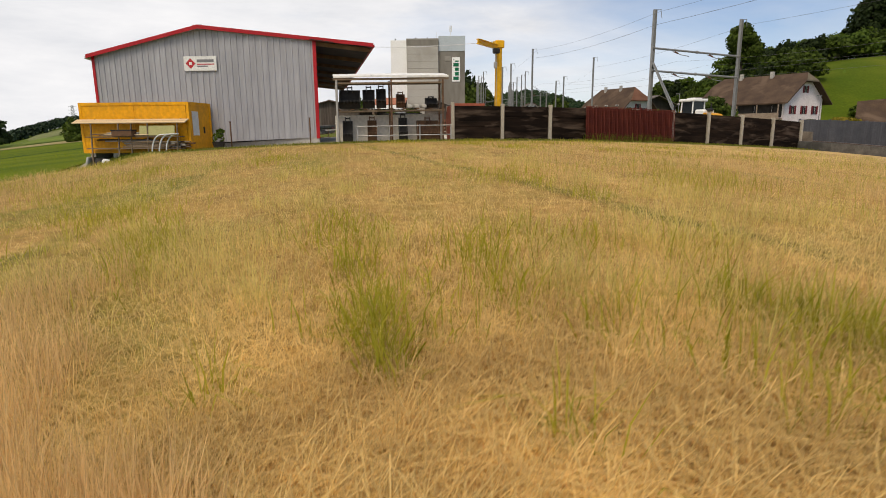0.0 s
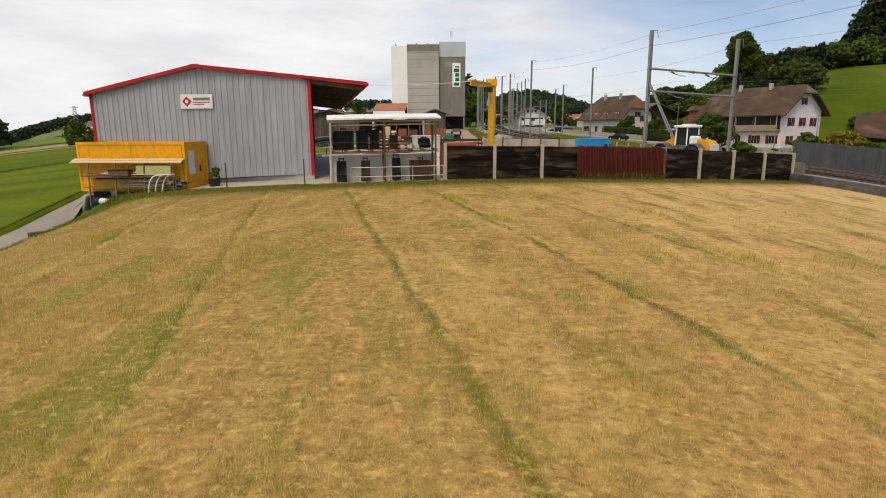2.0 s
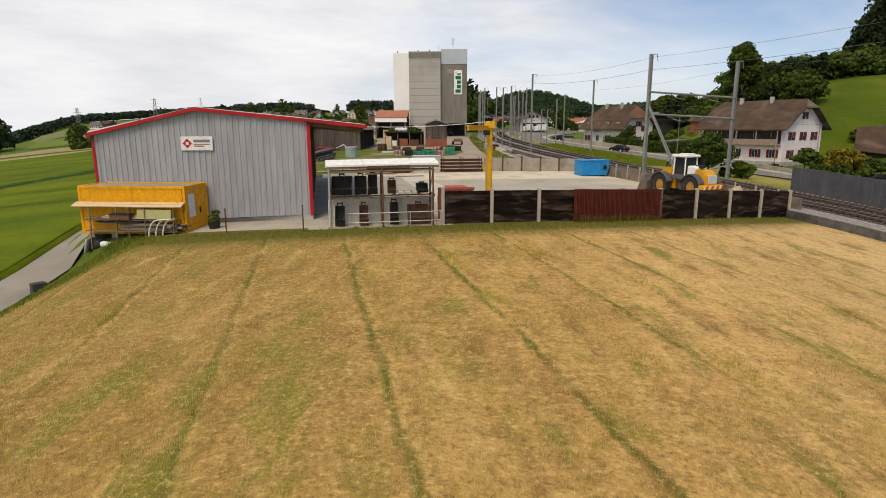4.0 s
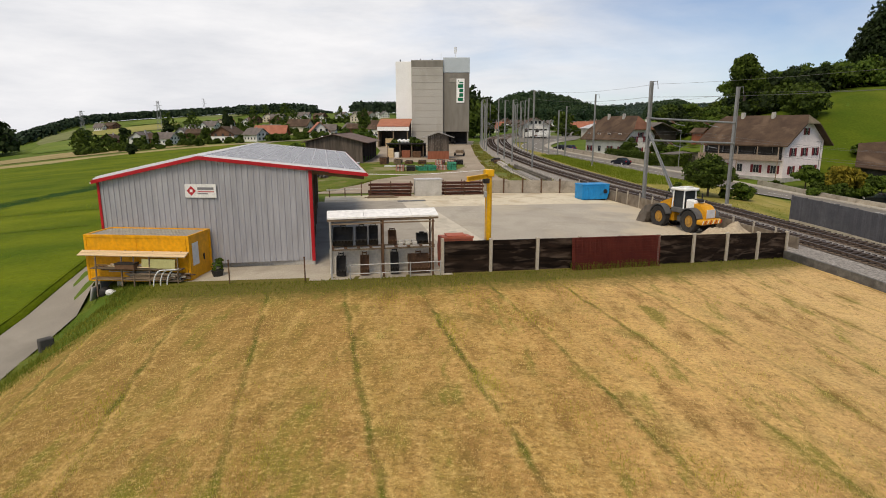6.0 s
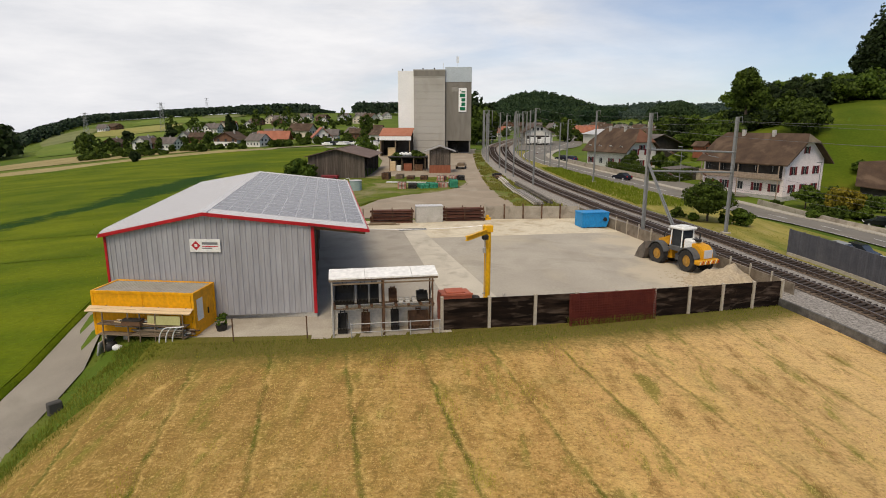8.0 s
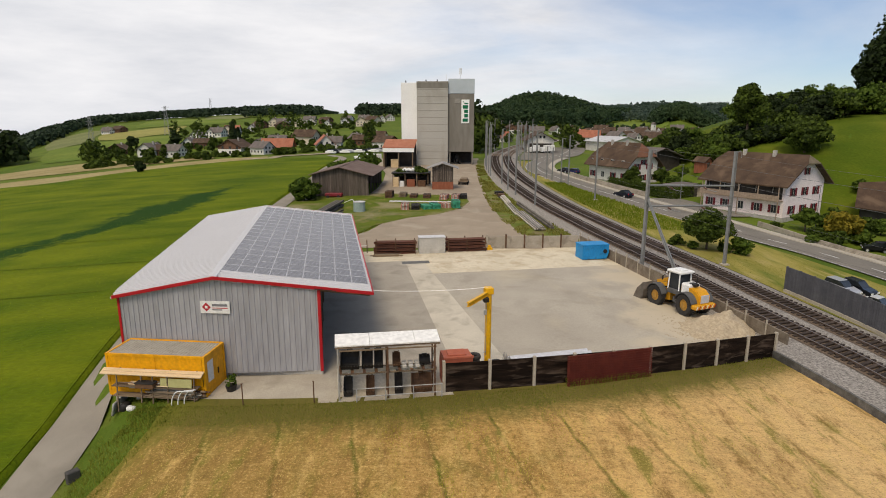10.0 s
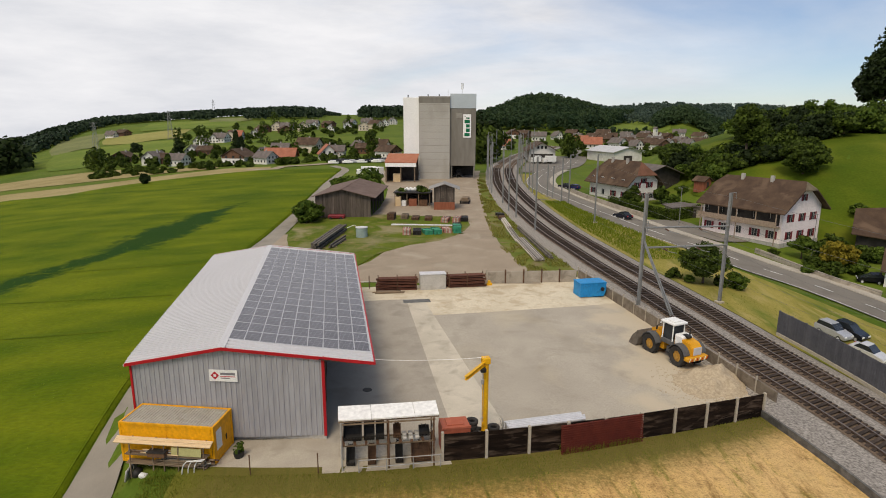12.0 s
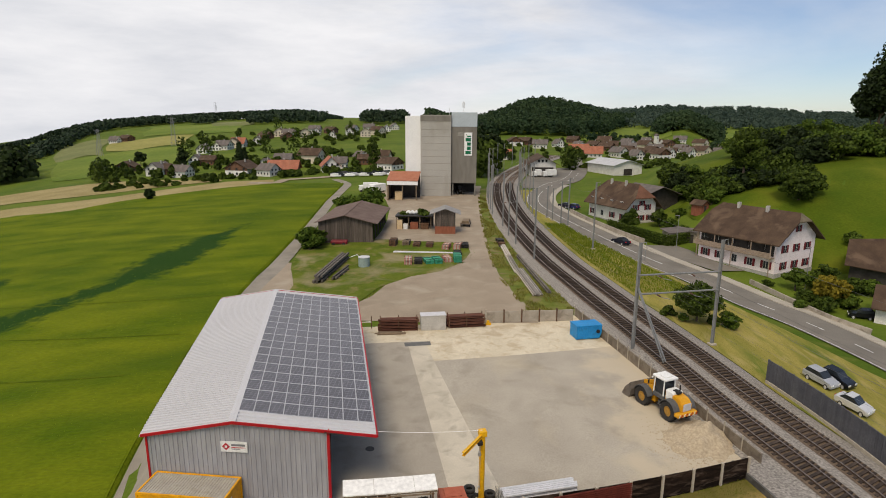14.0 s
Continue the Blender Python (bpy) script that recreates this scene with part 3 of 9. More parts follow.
patch("drain", 7.75, 10.8, 26.75, 27.9, paint("grating", (0.10, 0.10, 0.095), (0.16, 0.155, 0.15), 3, 0.7, fine=20), 0.05, "dark grated drain set in the yard floor", "drain", 4, 2)
bm = bmesh.new()
bmesh.ops.create_circle(bm, cap_ends=True, segments=24, radius=0.36)
tagged(part("manhole_cover", laid(bm, lambda x, y, z: in_yard(2.85 + x, 6.5 + y, 0.058)), MANHOLE, None), "round dark iron manhole cover in the asphalt", "manhole", "", "structure")

court = [(67.5, -16, 12.0), (72, -14, 11.5), (78, -11, 10.8), (84, -9.5, 9.8), (90, -6, 8.8), (97, 3, 8.4), (104, -22, 8.2), (112, -16, 8.0), (122, -15.5, 8.0), (135, -15.8, 8.0), (150, -17, 8.2), (165, -20, 8.4), (180, -24, 9.0), (196, -28, 9.6)]
sheet("court", [[(l + (r - l) * k / 14, y) for k in range(15)] for y, l, r in court], GRAVEL, 0.04, "pale gravel court leading to the grain silo", "court")
lawn = [(70, -24, -14.2), (76, -24, -12.3), (82, -24.3, -10.6), (88, -26.3, -6.0), (91, -27.4, -1.5), (95, -28.4, 1.2), (99, -28.9, 2.9), (104, -29.3, 4.0), (108, -29.6, 3.6), (112, -29.9, 0.5), (114, -30.1, -12)]
sheet("turnout", [[(l + (r - l) * k / 4, y) for k in range(5)] for y, l, r in ((66, -29.2, -22), (76, -29.5, -23), (84, -29.3, -23.6), (90, -29.2, -26.5), (95, -29.4, -28))], GRAVEL, 0.045, "grey gravel turnout beside the lane", "road")
sheet("lawn", [[(l + (r - l) * k / 12, y) for k in range(13)] for y, l, r in lawn], LAWN, 0.055, "green grass between lane and court with a worn path", "grass")

trackA = spaced([(32.2, 14), (30.5, 22), (28.85, 30.0), (27.2, 37.5), (25.9, 44.3), (24.7, 53.0), (22.95, 64), (21.2, 74), (19.75, 82), (16.75, 99.6), (14.3, 124.9), (13.3, 149.3), (13.7, 172.2), (16.2, 203.3), (23.9, 239.8), (37.4, 283.7), (56, 330)], 1.5)
trackB = [Vector((*p, 0)) for p in beside(trackA, 4.15)]
bm = bmesh.new()
prof = [(-3.6, 0.0), (-2.3, 0.42), (0, 0.45), (4.15, 0.45), (6.4, 0.42), (7.6, 0.05)]
lines = [[site(x, y, h + 0.0006 * math.hypot(x, y)) for x, y in beside(trackA, o)] for o, h in prof]
grid = [[bm.verts.new(p) for p in l] for l in lines]
for r, s in zip(grid, grid[1:]):
    for i in range(len(r) - 1):
        bm.faces.new((r[i], r[i + 1], s[i + 1], s[i]))
tagged(part("ballast_bed", bm, BALLAST, None, smooth=True), "grey crushed-stone ballast bed of the double railway", "ballast", "", "structure")
# low concrete wall that holds the ballast along the hay field
edge_line = [p for p in trackA if p.y < 36.5]
shoulder = [beside(edge_line, o) for o in (-4.9, -4.1, -3.3, -2.2)]
bm = bmesh.new()
grid = [[bm.verts.new(site(x, y, h + 0.0006 * math.hypot(x, y))) for x, y in l] for l, h in zip(shoulder, (0.40, 0.44, 0.44, 0.435))]
for r, s in zip(grid, grid[1:]):
    for i in range(len(r) - 1):
        bm.faces.new((r[i], r[i + 1], s[i + 1], s[i]))
tagged(part("ballast_shoulder", bm, BALLAST, None, smooth=True), "grey crushed stone behind the low edge wall", "ballast", "", "structure")
kerb_wall = thing("retaining_wall", Matrix.Identity(4), "low grey concrete wall beside the railway ballast", "wall", "", "structure")
for (x0, y0), (x1, y1) in zip(beside(edge_line, -4.98), beside(edge_line, -4.98)[1:]):
    bm = bmesh.new()
    a, b = Vector(site(x0, y0)), Vector(site(x1, y1))
    d = (b - a).normalized() * 0.006
    bar(bm, a + d + Vector((0, 0, 0.22)), b - d + Vector((0, 0, 0.22)), 0.16, 0.78)
    part("concrete_slab", bm, SOCKELGREY, kerb_wall)
STEEL = paint("rail_steel", (0.10, 0.065, 0.05), (0.17, 0.12, 0.09), 3, 0.55, metal=0.4)
SLEEPER = paint("sleeper", (0.032, 0.023, 0.018), (0.065, 0.047, 0.036), 4, 0.9, each=0.3)
SHINE = paint("rail_head", (0.22, 0.18, 0.15), (0.30, 0.25, 0.21), 3, 0.42, metal=0.7)
sl = bmesh.new()
box(sl, -1.3, 1.3, -0.13, 0.13, 0, 0.12)
bmesh.ops.bevel(sl, geom=sl.edges[:], offset=0.02, segments=1, affect="EDGES")
sleeper_mesh = bpy.data.meshes.new("sleeper")
sl.to_mesh(sleeper_mesh)
sl.free()
sleeper_mesh.materials.append(SLEEPER)
for line in (trackA, trackB):
    rail_track = thing("railway_track", Matrix.Identity(4), "rusty steel railway track on dark wooden sleepers", "railway track", "tracks")
    dark = part("bed", bmesh.new(), RUSTBALLAST, rail_track)
    bm = bmesh.new()
    rows = [[bm.verts.new(site(x, y, 0.475 + 0.0006 * math.hypot(x, y))) for x, y in beside(line, o)] for o in (-1.5, 0, 1.5)]
    for r, s in zip(rows, rows[1:]):
        for i in range(len(r) - 1):
            bm.faces.new((r[i], r[i + 1], s[i + 1], s[i]))
    bm.to_mesh(dark.data)
    bm.free()
    for o in (-0.75, 0.75):
        bm = bmesh.new()
        pts = [site(x, y, 0.60 + 0.0006 * math.hypot(x, y)) for x, y in beside(line, o)]
        for w, d0, d1, mi in ((0.07, -0.03, 0.07, 0), (0.055, 0.07, 0.085, 1)):
            prev = None
            for i, p in enumerate(pts):
                d = (pts[min(i + 1, len(pts) - 1)] - pts[max(i - 1, 0)]).normalized()
                s = Vector((d.y, -d.x, 0)).normalized() * w
                ring = [bm.verts.new(p + s * k + Vector((0, 0, z))) for k, z in ((-1, d0), (1, d0), (1, d1), (-1, d1))]
                if prev:
                    for k in range(4):
                        bm.faces.new((prev[k], prev[(k + 1) % 4], ring[(k + 1) % 4], ring[k])).material_index = mi
                prev = ring
        part("rail", bm, [STEEL, SHINE], rail_track)
    dense = spaced([(p.x, p.y) for p in line[::4]], 0.62)
    far = bmesh.new()
    done = 0
    for i in range(1, len(dense) - 1):
        p = dense[i]
        if p.y < 20:
            continue
        m = stand(p.x, p.y, math.degrees(math.atan2(dense[i + 1].y - dense[i - 1].y, dense[i + 1].x - dense[i - 1].x)) - 90, 0.50 + 0.0006 * math.hypot(p.x, p.y))
        if p.y < 110 and done < 148:
            share("sleeper", sleeper_mesh, rail_track, m)
            done += 1
        elif p.y < 200:
            for v in box(far, -1.3, 1.3, -0.13, 0.13, 0, 0.12):
                v.co = m @ v.co
    tagged(part("far_sleeper", far, SLEEPER, rail_track), kind="stuff")

roadc = spaced([(67, 8), (61, 26), (55.4, 45), (53.4, 52.5), (49.7, 66.2), (46.7, 74), (42.3, 88.0), (37.2, 102.2), (31.1, 125.9), (27.2, 144), (25.2, 160.0), (27.6, 178), (35.2, 199.8), (46.0, 218.9), (56.5, 254.7), (62.5, 292.7), (70, 330)], 2)
sheet("road", [beside(roadc, o) for o in (-3.5, -1.2, 1.2, 3.5)], ROADTAR, 0.10, "grey two-lane asphalt road with white centre marks", "road")
PAVE = paint("pavement", (0.340, 0.305, 0.252), (0.433, 0.394, 0.324), 0.4, 0.9, fine=12, stain=((0.268, 0.236, 0.189), 0.4, 0.5))
near_road = [p for p in roadc if 30 < p.y < 205]
WHITE = paint("white_marking", (0.62, 0.62, 0.60), (0.74, 0.74, 0.72), 2, 0.8)
bm = bmesh.new()
pav = [(o, h) for o, h in ((3.5, 0.10), (3.52, 0.22), (5.3, 0.22), (5.35, 0.05))]
grid = [[bm.verts.new(site(x, y, h + 0.0006 * math.hypot(x, y))) for x, y in beside(near_road, o)] for o, h in pav]
for r, s in zip(grid, grid[1:]):
    for i in range(len(r) - 1):
        bm.faces.new((r[i], r[i + 1], s[i + 1], s[i]))
tagged(part("pavement", bm, PAVE, None), "pale pavement with a kerb along the road", "pavement", "", "structure")
marks = thing("road_marking", Matrix.Identity(4), "white dashed centre line painted on the road", "road marking", "", "structure")
fine = spaced([(p.x, p.y) for p in roadc[::3]], 1.0)
i = 4
while i < len(fine) - 8 and fine[i].y < 240:
    solidline = 88 < fine[i].y < 180
    k = 7 if solidline else 3
    seg = fine[i:i + k + 1]
    bm = bmesh.new()
    rr = [[bm.verts.new(site(x, y, 0.125 + 0.0006 * math.hypot(x, y))) for x, y in beside(seg, o)] for o in (-0.09, 0.09)]
    for j in range(len(seg) - 1):
        bm.faces.new((rr[0][j], rr[0][j + 1], rr[1][j + 1], rr[1][j]))
    part("dash", bm, WHITE, marks)
    i += k + (1 if solidline else 5)
for o in (-3.25,):
    bm = bmesh.new()
    rr = [[bm.verts.new(site(x, y, 0.125 + 0.0006 * math.hypot(x, y))) for x, y in beside(fine, o + s)] for s in (-0.06, 0.06)]
    for j in range(len(fine) - 1):
        bm.faces.new((rr[0][j], rr[0][j + 1], rr[1][j + 1], rr[1][j]))
    part("edge_line", bm, WHITE, marks)
# weedy strip between the court and the railway
RAIL_X, RAIL_Y = [p.x for p in trackA], [p.y for p in trackA]
COURT_Y, COURT_X = [c[0] for c in court], [c[2] for c in court]
WEEDY = paint("weedy_verge", (0.085, 0.115, 0.014), (0.17, 0.18, 0.04), 0.5, 0.95, fine=5, bump=0.08, spec=0.1, stain=((0.20, 0.15, 0.085), 0.35, 0.8))
sheet("weedy_verge", [[(ramp(y, COURT_Y, COURT_X) - 0.4 + (ramp(y, RAIL_Y, RAIL_X) - 3.0 - ramp(y, COURT_Y, COURT_X)) * k / 4 + 0.5 * noise.noise((y * 0.4, k, 2.0)) * (k == 0), y) for k in range(5)] for y in [71 + 1.0 * i for i in range(120)]], WEEDY, 0.065, "patchy green and brown weeds beside the railway", "grass")
sheet("station_forecourt", [[(ramp(y, RAIL_Y, RAIL_X) + 8.6 + (ramp(y, [p.y for p in roadc], [p.x for p in roadc]) - 3.3 - ramp(y, RAIL_Y, RAIL_X) - 8.6) * k / 4, y) for k in range(5)] for y in [192 + 2 * i for i in range(36)]], ROADTAR, 0.06, "grey asphalt forecourt round the goods shed", "forecourt")
# mown bank between railway and road
bank = beside([p for p in trackA if 16 < p.y < 190], 7.7)
sheet("bank", [[(x + (w - 1.0) * k / 6, y) for (x, y), w in zip(bank, [max(2.0, min(19, ramp(p[1], (16, 50, 75, 100, 125, 145, 190), (24, 16, 14, 12, 8, 6, 5)))) for p in bank])] for k in range(7)], paint("mown_bank", (0.20, 0.185, 0.035), (0.31, 0.26, 0.07), 0.35, 0.95, fine=7, bump=0.05, spec=0.1, stain=((0.09, 0.13, 0.015), 0.2, 0.85), stretch=(1.6, 0.35, 1), wear=((0.36, 0.29, 0.11), 0.55, 0.65)), 0.06, "half-dry mown grass bank between railway and road", "grass")
drive = [(92, 47.5, 53.5), (97, 45, 51), (102, 42.5, 49.5), (107, 40, 48.5), (111, 38, 47)]
sheet("driveway", [[(l + (r - l) * k / 4, y) for k in range(5)] for y, l, r in drive], ROADTAR, 0.16, "asphalt forecourt before the farmhouse", "driveway")
# strips of cut field beyond the crop
def strip_between(lo, hi, mat, lab):
    a, b = [spaced(q, 1000) for q in (lo, hi)]
    a = [Vector((x, y, 0)) for x, y in lo]
    b = [Vector((x, y, 0)) for x, y in hi]
    n = len(a)
    fine_a = [a[i].lerp(a[i + 1], k / 5) for i in range(n - 1) for k in range(5)] + [a[-1]]
    fine_b = [b[i].lerp(b[i + 1], k / 5) for i in range(n - 1) for k in range(5)] + [b[-1]]
    sheet("cut_field", [[(p.x + (q.x - p.x) * k / 4, p.y + (q.y - p.y) * k / 4) for p, q in zip(fine_a, fine_b)] for k in range(5)], mat, 0.06, lab, "field")


strip_between([(-160, 122), (-139.4, 140.4), (-120.3, 147), (-110.4, 164.2), (-96.5, 178.7), (-80.9, 192.7), (-66.7, 201.4)], [(-175, 138), (-154.3, 155.8), (-135.8, 165.7), (-119.3, 177.7), (-104.7, 194.1), (-88.9, 210), (-71.0, 214.6)], STUBBLE, "pale cut field strip beyond the barley")
strip_between([(-185, 150), (-164.8, 166.6), (-144.0, 175.9), (-125.7, 187.4), (-108.9, 202.0), (-92.2, 213.0)], [(-205, 172), (-187.4, 190.1), (-169.8, 204), (-150, 216.0), (-122.3, 217.5), (-95.6, 217.0)], STUBBLE, "pale cut field before the houses")
bend = spaced([(-78, 205), (-66.5, 205), (-66, 213), (-54, 219), (-38, 230), (-24, 238)], 3)
sheet("far_lane", [beside(bend, o) for o in (-2.2, 0, 2.2)], GRAVEL, 0.15, "pale lane bending to the houses", "road")


# ---- the hall ----
SHEETWALL = paint("grey_sheet_wall", (0.332, 0.332, 0.355), (0.366, 0.366, 0.39), 0.4, 0.45, metal=0.15, fine=3, stretch=(1, 1, 0.15), stain=((0.30, 0.295, 0.295), 0.5, 0.35))
ROOFSHEET = paint("roof_sheet", (0.51, 0.505, 0.52), (0.535, 0.53, 0.545), 0.15, 0.45, metal=0.1, fine=30)
REDTRIM = paint("red_trim", (0.34, 0.006, 0.012), (0.41, 0.012, 0.018), 1, 0.45)
PANELDARK = paint("solar_cell", (0.068, 0.068, 0.082), (0.088, 0.087, 0.102), 2, 0.25, fine=30, each=0.1)
pn, pl = PANELDARK.node_tree.nodes, PANELDARK.node_tree.links
cells = pn.new("ShaderNodeTexBrick")
cells.offset, cells.inputs["Scale"].default_value = 0.0, 1.0
cells.inputs["Brick Width"].default_value, cells.inputs["Row Height"].default_value, cells.inputs["Mortar Size"].default_value = 0.32, 0.315, 0.014
cells.inputs["Color1"].default_value = cells.inputs["Color2"].default_value = (1, 1, 1, 1)
cells.inputs["Mortar"].default_value = (2.6, 2.6, 2.6, 1)
cell_mix = pn.new("ShaderNodeMix")
cell_mix.data_type, cell_mix.blend_type = "RGBA", "MULTIPLY"
cell_mix.inputs["Factor"].default_value = 1.0
wire = pn["Principled BSDF"].inputs["Base Color"].links[0]
pl.new(wire.from_socket, cell_mix.inputs["A"])
pl.new(pn["Texture Coordinate"].outputs["Object"], cells.inputs["Vector"])
pl.new(cells.outputs["Color"], cell_mix.inputs["B"])
pl.new(cell_mix.outputs["Result"], pn["Principled BSDF"].inputs["Base Color"])
ALU = paint("aluminium", (0.56, 0.55, 0.56), (0.66, 0.65, 0.66), 2, 0.4, metal=0.2)
# near black: shade of interiors put into the colour; also dark boards and doors
DARKIN = paint("shade_and_dark_board", (0.028, 0.024, 0.02), (0.055, 0.048, 0.042), 1, 0.8)
SOCLE = paint("socle", (0.36, 0.34, 0.31), (0.45, 0.43, 0.39), 1, 0.9, stain=((0.22, 0.21, 0.19), 1.2, 0.5))
WOODBROWN = paint("brown_beam", (0.12, 0.07, 0.035), (0.2, 0.12, 0.06), 2, 0.8, stretch=(1, 1, 0.2))


def roof_z(a):
    return 6.61 - 0.134 * (-6.31 - a) if a < -6.31 else 6.61 - 0.1395 * (a + 6.31)


def hall_at(a, b, h=0.0):
    """The hall stands a little askew to the yard."""
    return in_yard(a - 0.022 * b, b, h)


def ribbed(a0, a1, top, base, b, pitch=0.333, depth=0.04):
    """A profiled sheet wall along a, with trapezoid ribs."""
    bm = bmesh.new()
    xs, a = [], a0
    while a < a1 - 0.01:
        for f, d in ((0.0, 0), (0.62, 0), (0.70, -depth), (0.92, -depth)):
            if a + f * pitch < a1:
                xs.append((a + f * pitch, d))
        a += pitch
    xs.append((a1, 0))
    lo = [bm.verts.new((x, b + d, base)) for x, d in xs]
    hi = [bm.verts.new((x, b + d, top(x))) for x, d in xs]
    lo2 = [bm.verts.new((x, b + 0.12, base)) for x, d in xs]
    hi2 = [bm.verts.new((x, b + 0.12, top(x))) for x, d in xs]
    for i in range(len(xs) - 1):
        bm.faces.new((lo[i], lo[i + 1], hi[i + 1], hi[i]))
        bm.faces.new((lo2[i + 1], lo2[i], hi2[i], hi2[i + 1]))
        bm.faces.new((hi[i], hi[i + 1], hi2[i + 1], hi2[i]))
    return bm


hall = thing("hall", Matrix.Identity(4), "grey corrugated sheet hall with red trim and solar roof", "hall")
LEN = 29.1
part("front_wall", laid(ribbed(-12.57, 0, lambda a: roof_z(a) - 0.12, 0.35, 0), hall_at), SHEETWALL, hall, "grey ribbed sheet wall")
part("back_wall", laid(ribbed(-12.57, 0, lambda a: roof_z(a) - 0.12, 0.35, LEN), hall_at), SHEETWALL, hall)
bm = ribbed(0, LEN, lambda a: 5.62, 0.35, 0)
for v in bm.verts:
    v.co = Vector((-12.57 + v.co.y, v.co.x, v.co.z))
part("side_wall", laid(bm, hall_at), SHEETWALL, hall)
bm = bmesh.new()
box(bm, -12.62, 0.0, -0.03, 0.2, -0.1, 0.36)
box(bm, -12.62, -12.37, 0.2, LEN, -0.6, 0.36)
box(bm, -12.62, 0.0, LEN - 0.1, LEN + 0.1, -0.1, 0.36)
part("socle", laid(bm, hall_at), SOCLE, hall, "pale concrete base")
for a0, a1 in ((-12.82, -6.31), (-6.31, 3.1)):
    bm = bmesh.new()
    nb = 60
    step = 0.36 if a1 < 0 else 0.5
    bs, b = [], -0.3
    while b < LEN + 0.3:
        bs += [(b, 0), (b + step * 0.55, 0), (b + step * 0.62, 0.1), (b + step * 0.93, 0.1)]
        b += step
    t0 = [bm.verts.new((a0, b, roof_z(a0) + d)) for b, d in bs]
    t1 = [bm.verts.new((a1, b, roof_z(a1) + d)) for b, d in bs]
    u0 = [bm.verts.new((a0, b, roof_z(a0) - 0.1)) for b, d in bs]
    u1 = [bm.verts.new((a1, b, roof_z(a1) - 0.1)) for b, d in bs]
    for i in range(len(bs) - 1):
        bm.faces.new((t0[i], t1[i], t1[i + 1], t0[i + 1]))
        bm.faces.new((u0[i], u0[i + 1], u1[i + 1], u1[i]))
    part("roof", laid(bm, hall_at), ROOFSHEET, hall, "pale grey ribbed metal roof")
bm = bmesh.new()
box(bm, -6.56, -6.06, -0.3, LEN + 0.3, 6.59, 6.69)
part("ridge_cap", laid(bm, hall_at), ROOFSHEET, hall)
for a0, a1 in ((-12.87, -6.31), (-6.31, 3.15)):
    for b in (-0.36, LEN + 0.3):
        bm = bmesh.new()
        vs = box(bm, a0, a1, b, b + 0.06, 0, 0.20)
        for v in vs:
            v.co.z += roof_z(v.co.x) - 0.13
        part("verge_trim", laid(bm, hall_at), REDTRIM, hall, "red verge trim")
for a0, a1, z0, z1, b0, b1 in ((-12.64, -12.48, 0.3, 5.62, -0.06, 0.1), (-0.16, 0.03, 0.3, 5.7, -0.07, 0.12)):
    bm = bmesh.new()
    box(bm, a0, a1, b0, b1, z0, z1)
    part("corner_trim", laid(bm, hall_at), REDTRIM, hall, "red corner trim")
bm = bmesh.new()
box(bm, -12.96, -12.80, -0.3, LEN + 0.3, 5.60, 5.72)
part("gutter", laid(bm, hall_at), ALU, hall)
bm = bmesh.new()
box(bm, 3.1, 3.22, -0.3, LEN + 0.3, 5.17, 5.29)
part("gutter", laid(bm, hall_at), REDTRIM, hall)
# open side under the canopy; shade below and inside painted near black
for i in range(7):
    b = 0.25 + i * (LEN - 0.5) / 6
    bm = bmesh.new()
    box(bm, -0.3, -0.05, b - 0.12, b + 0.12, 0, 5.6)
    part("post", laid(bm, hall_at), WOODBROWN, hall)
    bm = bmesh.new()
    vs = box(bm, -0.3, 3.0, b - 0.08, b + 0.08, -0.36, -0.1)
    for v in vs:
        v.co.z += roof_z(v.co.x)
    part("canopy_beam", laid(bm, hall_at), WOODBROWN, hall)
# thin added sheet that darkens the canopy's underside as shade would
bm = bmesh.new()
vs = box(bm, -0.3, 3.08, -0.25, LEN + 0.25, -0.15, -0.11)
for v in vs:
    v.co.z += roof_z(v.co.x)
part("canopy_lining", laid(bm, hall_at), DARKIN, hall, "canopy underside with its shade painted near black")
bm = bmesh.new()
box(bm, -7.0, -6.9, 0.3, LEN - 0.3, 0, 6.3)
part("inner_wall", laid(bm, hall_at), DARKIN, hall, "inner wall painted near black for the shade inside")
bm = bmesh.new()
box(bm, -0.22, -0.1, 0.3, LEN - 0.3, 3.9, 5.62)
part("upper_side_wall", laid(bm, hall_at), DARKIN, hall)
for i in (1, 3, 4):
    b = 0.25 + i * (LEN - 0.5) / 6
    bm = bmesh.new()
    box(bm, -0.2, -0.1, b + 0.2, b + 4.6, 0.05, 3.9)
    part("gate", laid(bm, hall_at), DARKIN, hall, "dark closed sliding gate")
patch("hall_floor", -12.32, 0.0, 0.15, LEN - 0.1, YARDDARK, 0.045, "dark concrete floor inside the hall", "floor", 6, 12)
# solar panels: nine across the slope, rows along it
PANELRIM = paint("panel_rim", (0.42, 0.42, 0.44), (0.48, 0.48, 0.50), 2, 0.4, metal=0.2)
for i in range(9):
    for j in range(17):
        a, b = -6.10 + i * 1.01, 1.2 + j * 1.6
        bm = bmesh.new()
        box(bm, a + 0.004, a + 1.006, b + 0.004, b + 1.596, 0.06, 0.095, 1)
        box(bm, a + 0.034, a + 0.976, b + 0.06, b + 1.54, 0.095, 0.10, 0)
        for v in bm.verts:
            v.co.z += roof_z(v.co.x)
        part("solar_panel", laid(bm, hall_at), [PANELDARK, PANELRIM], hall)
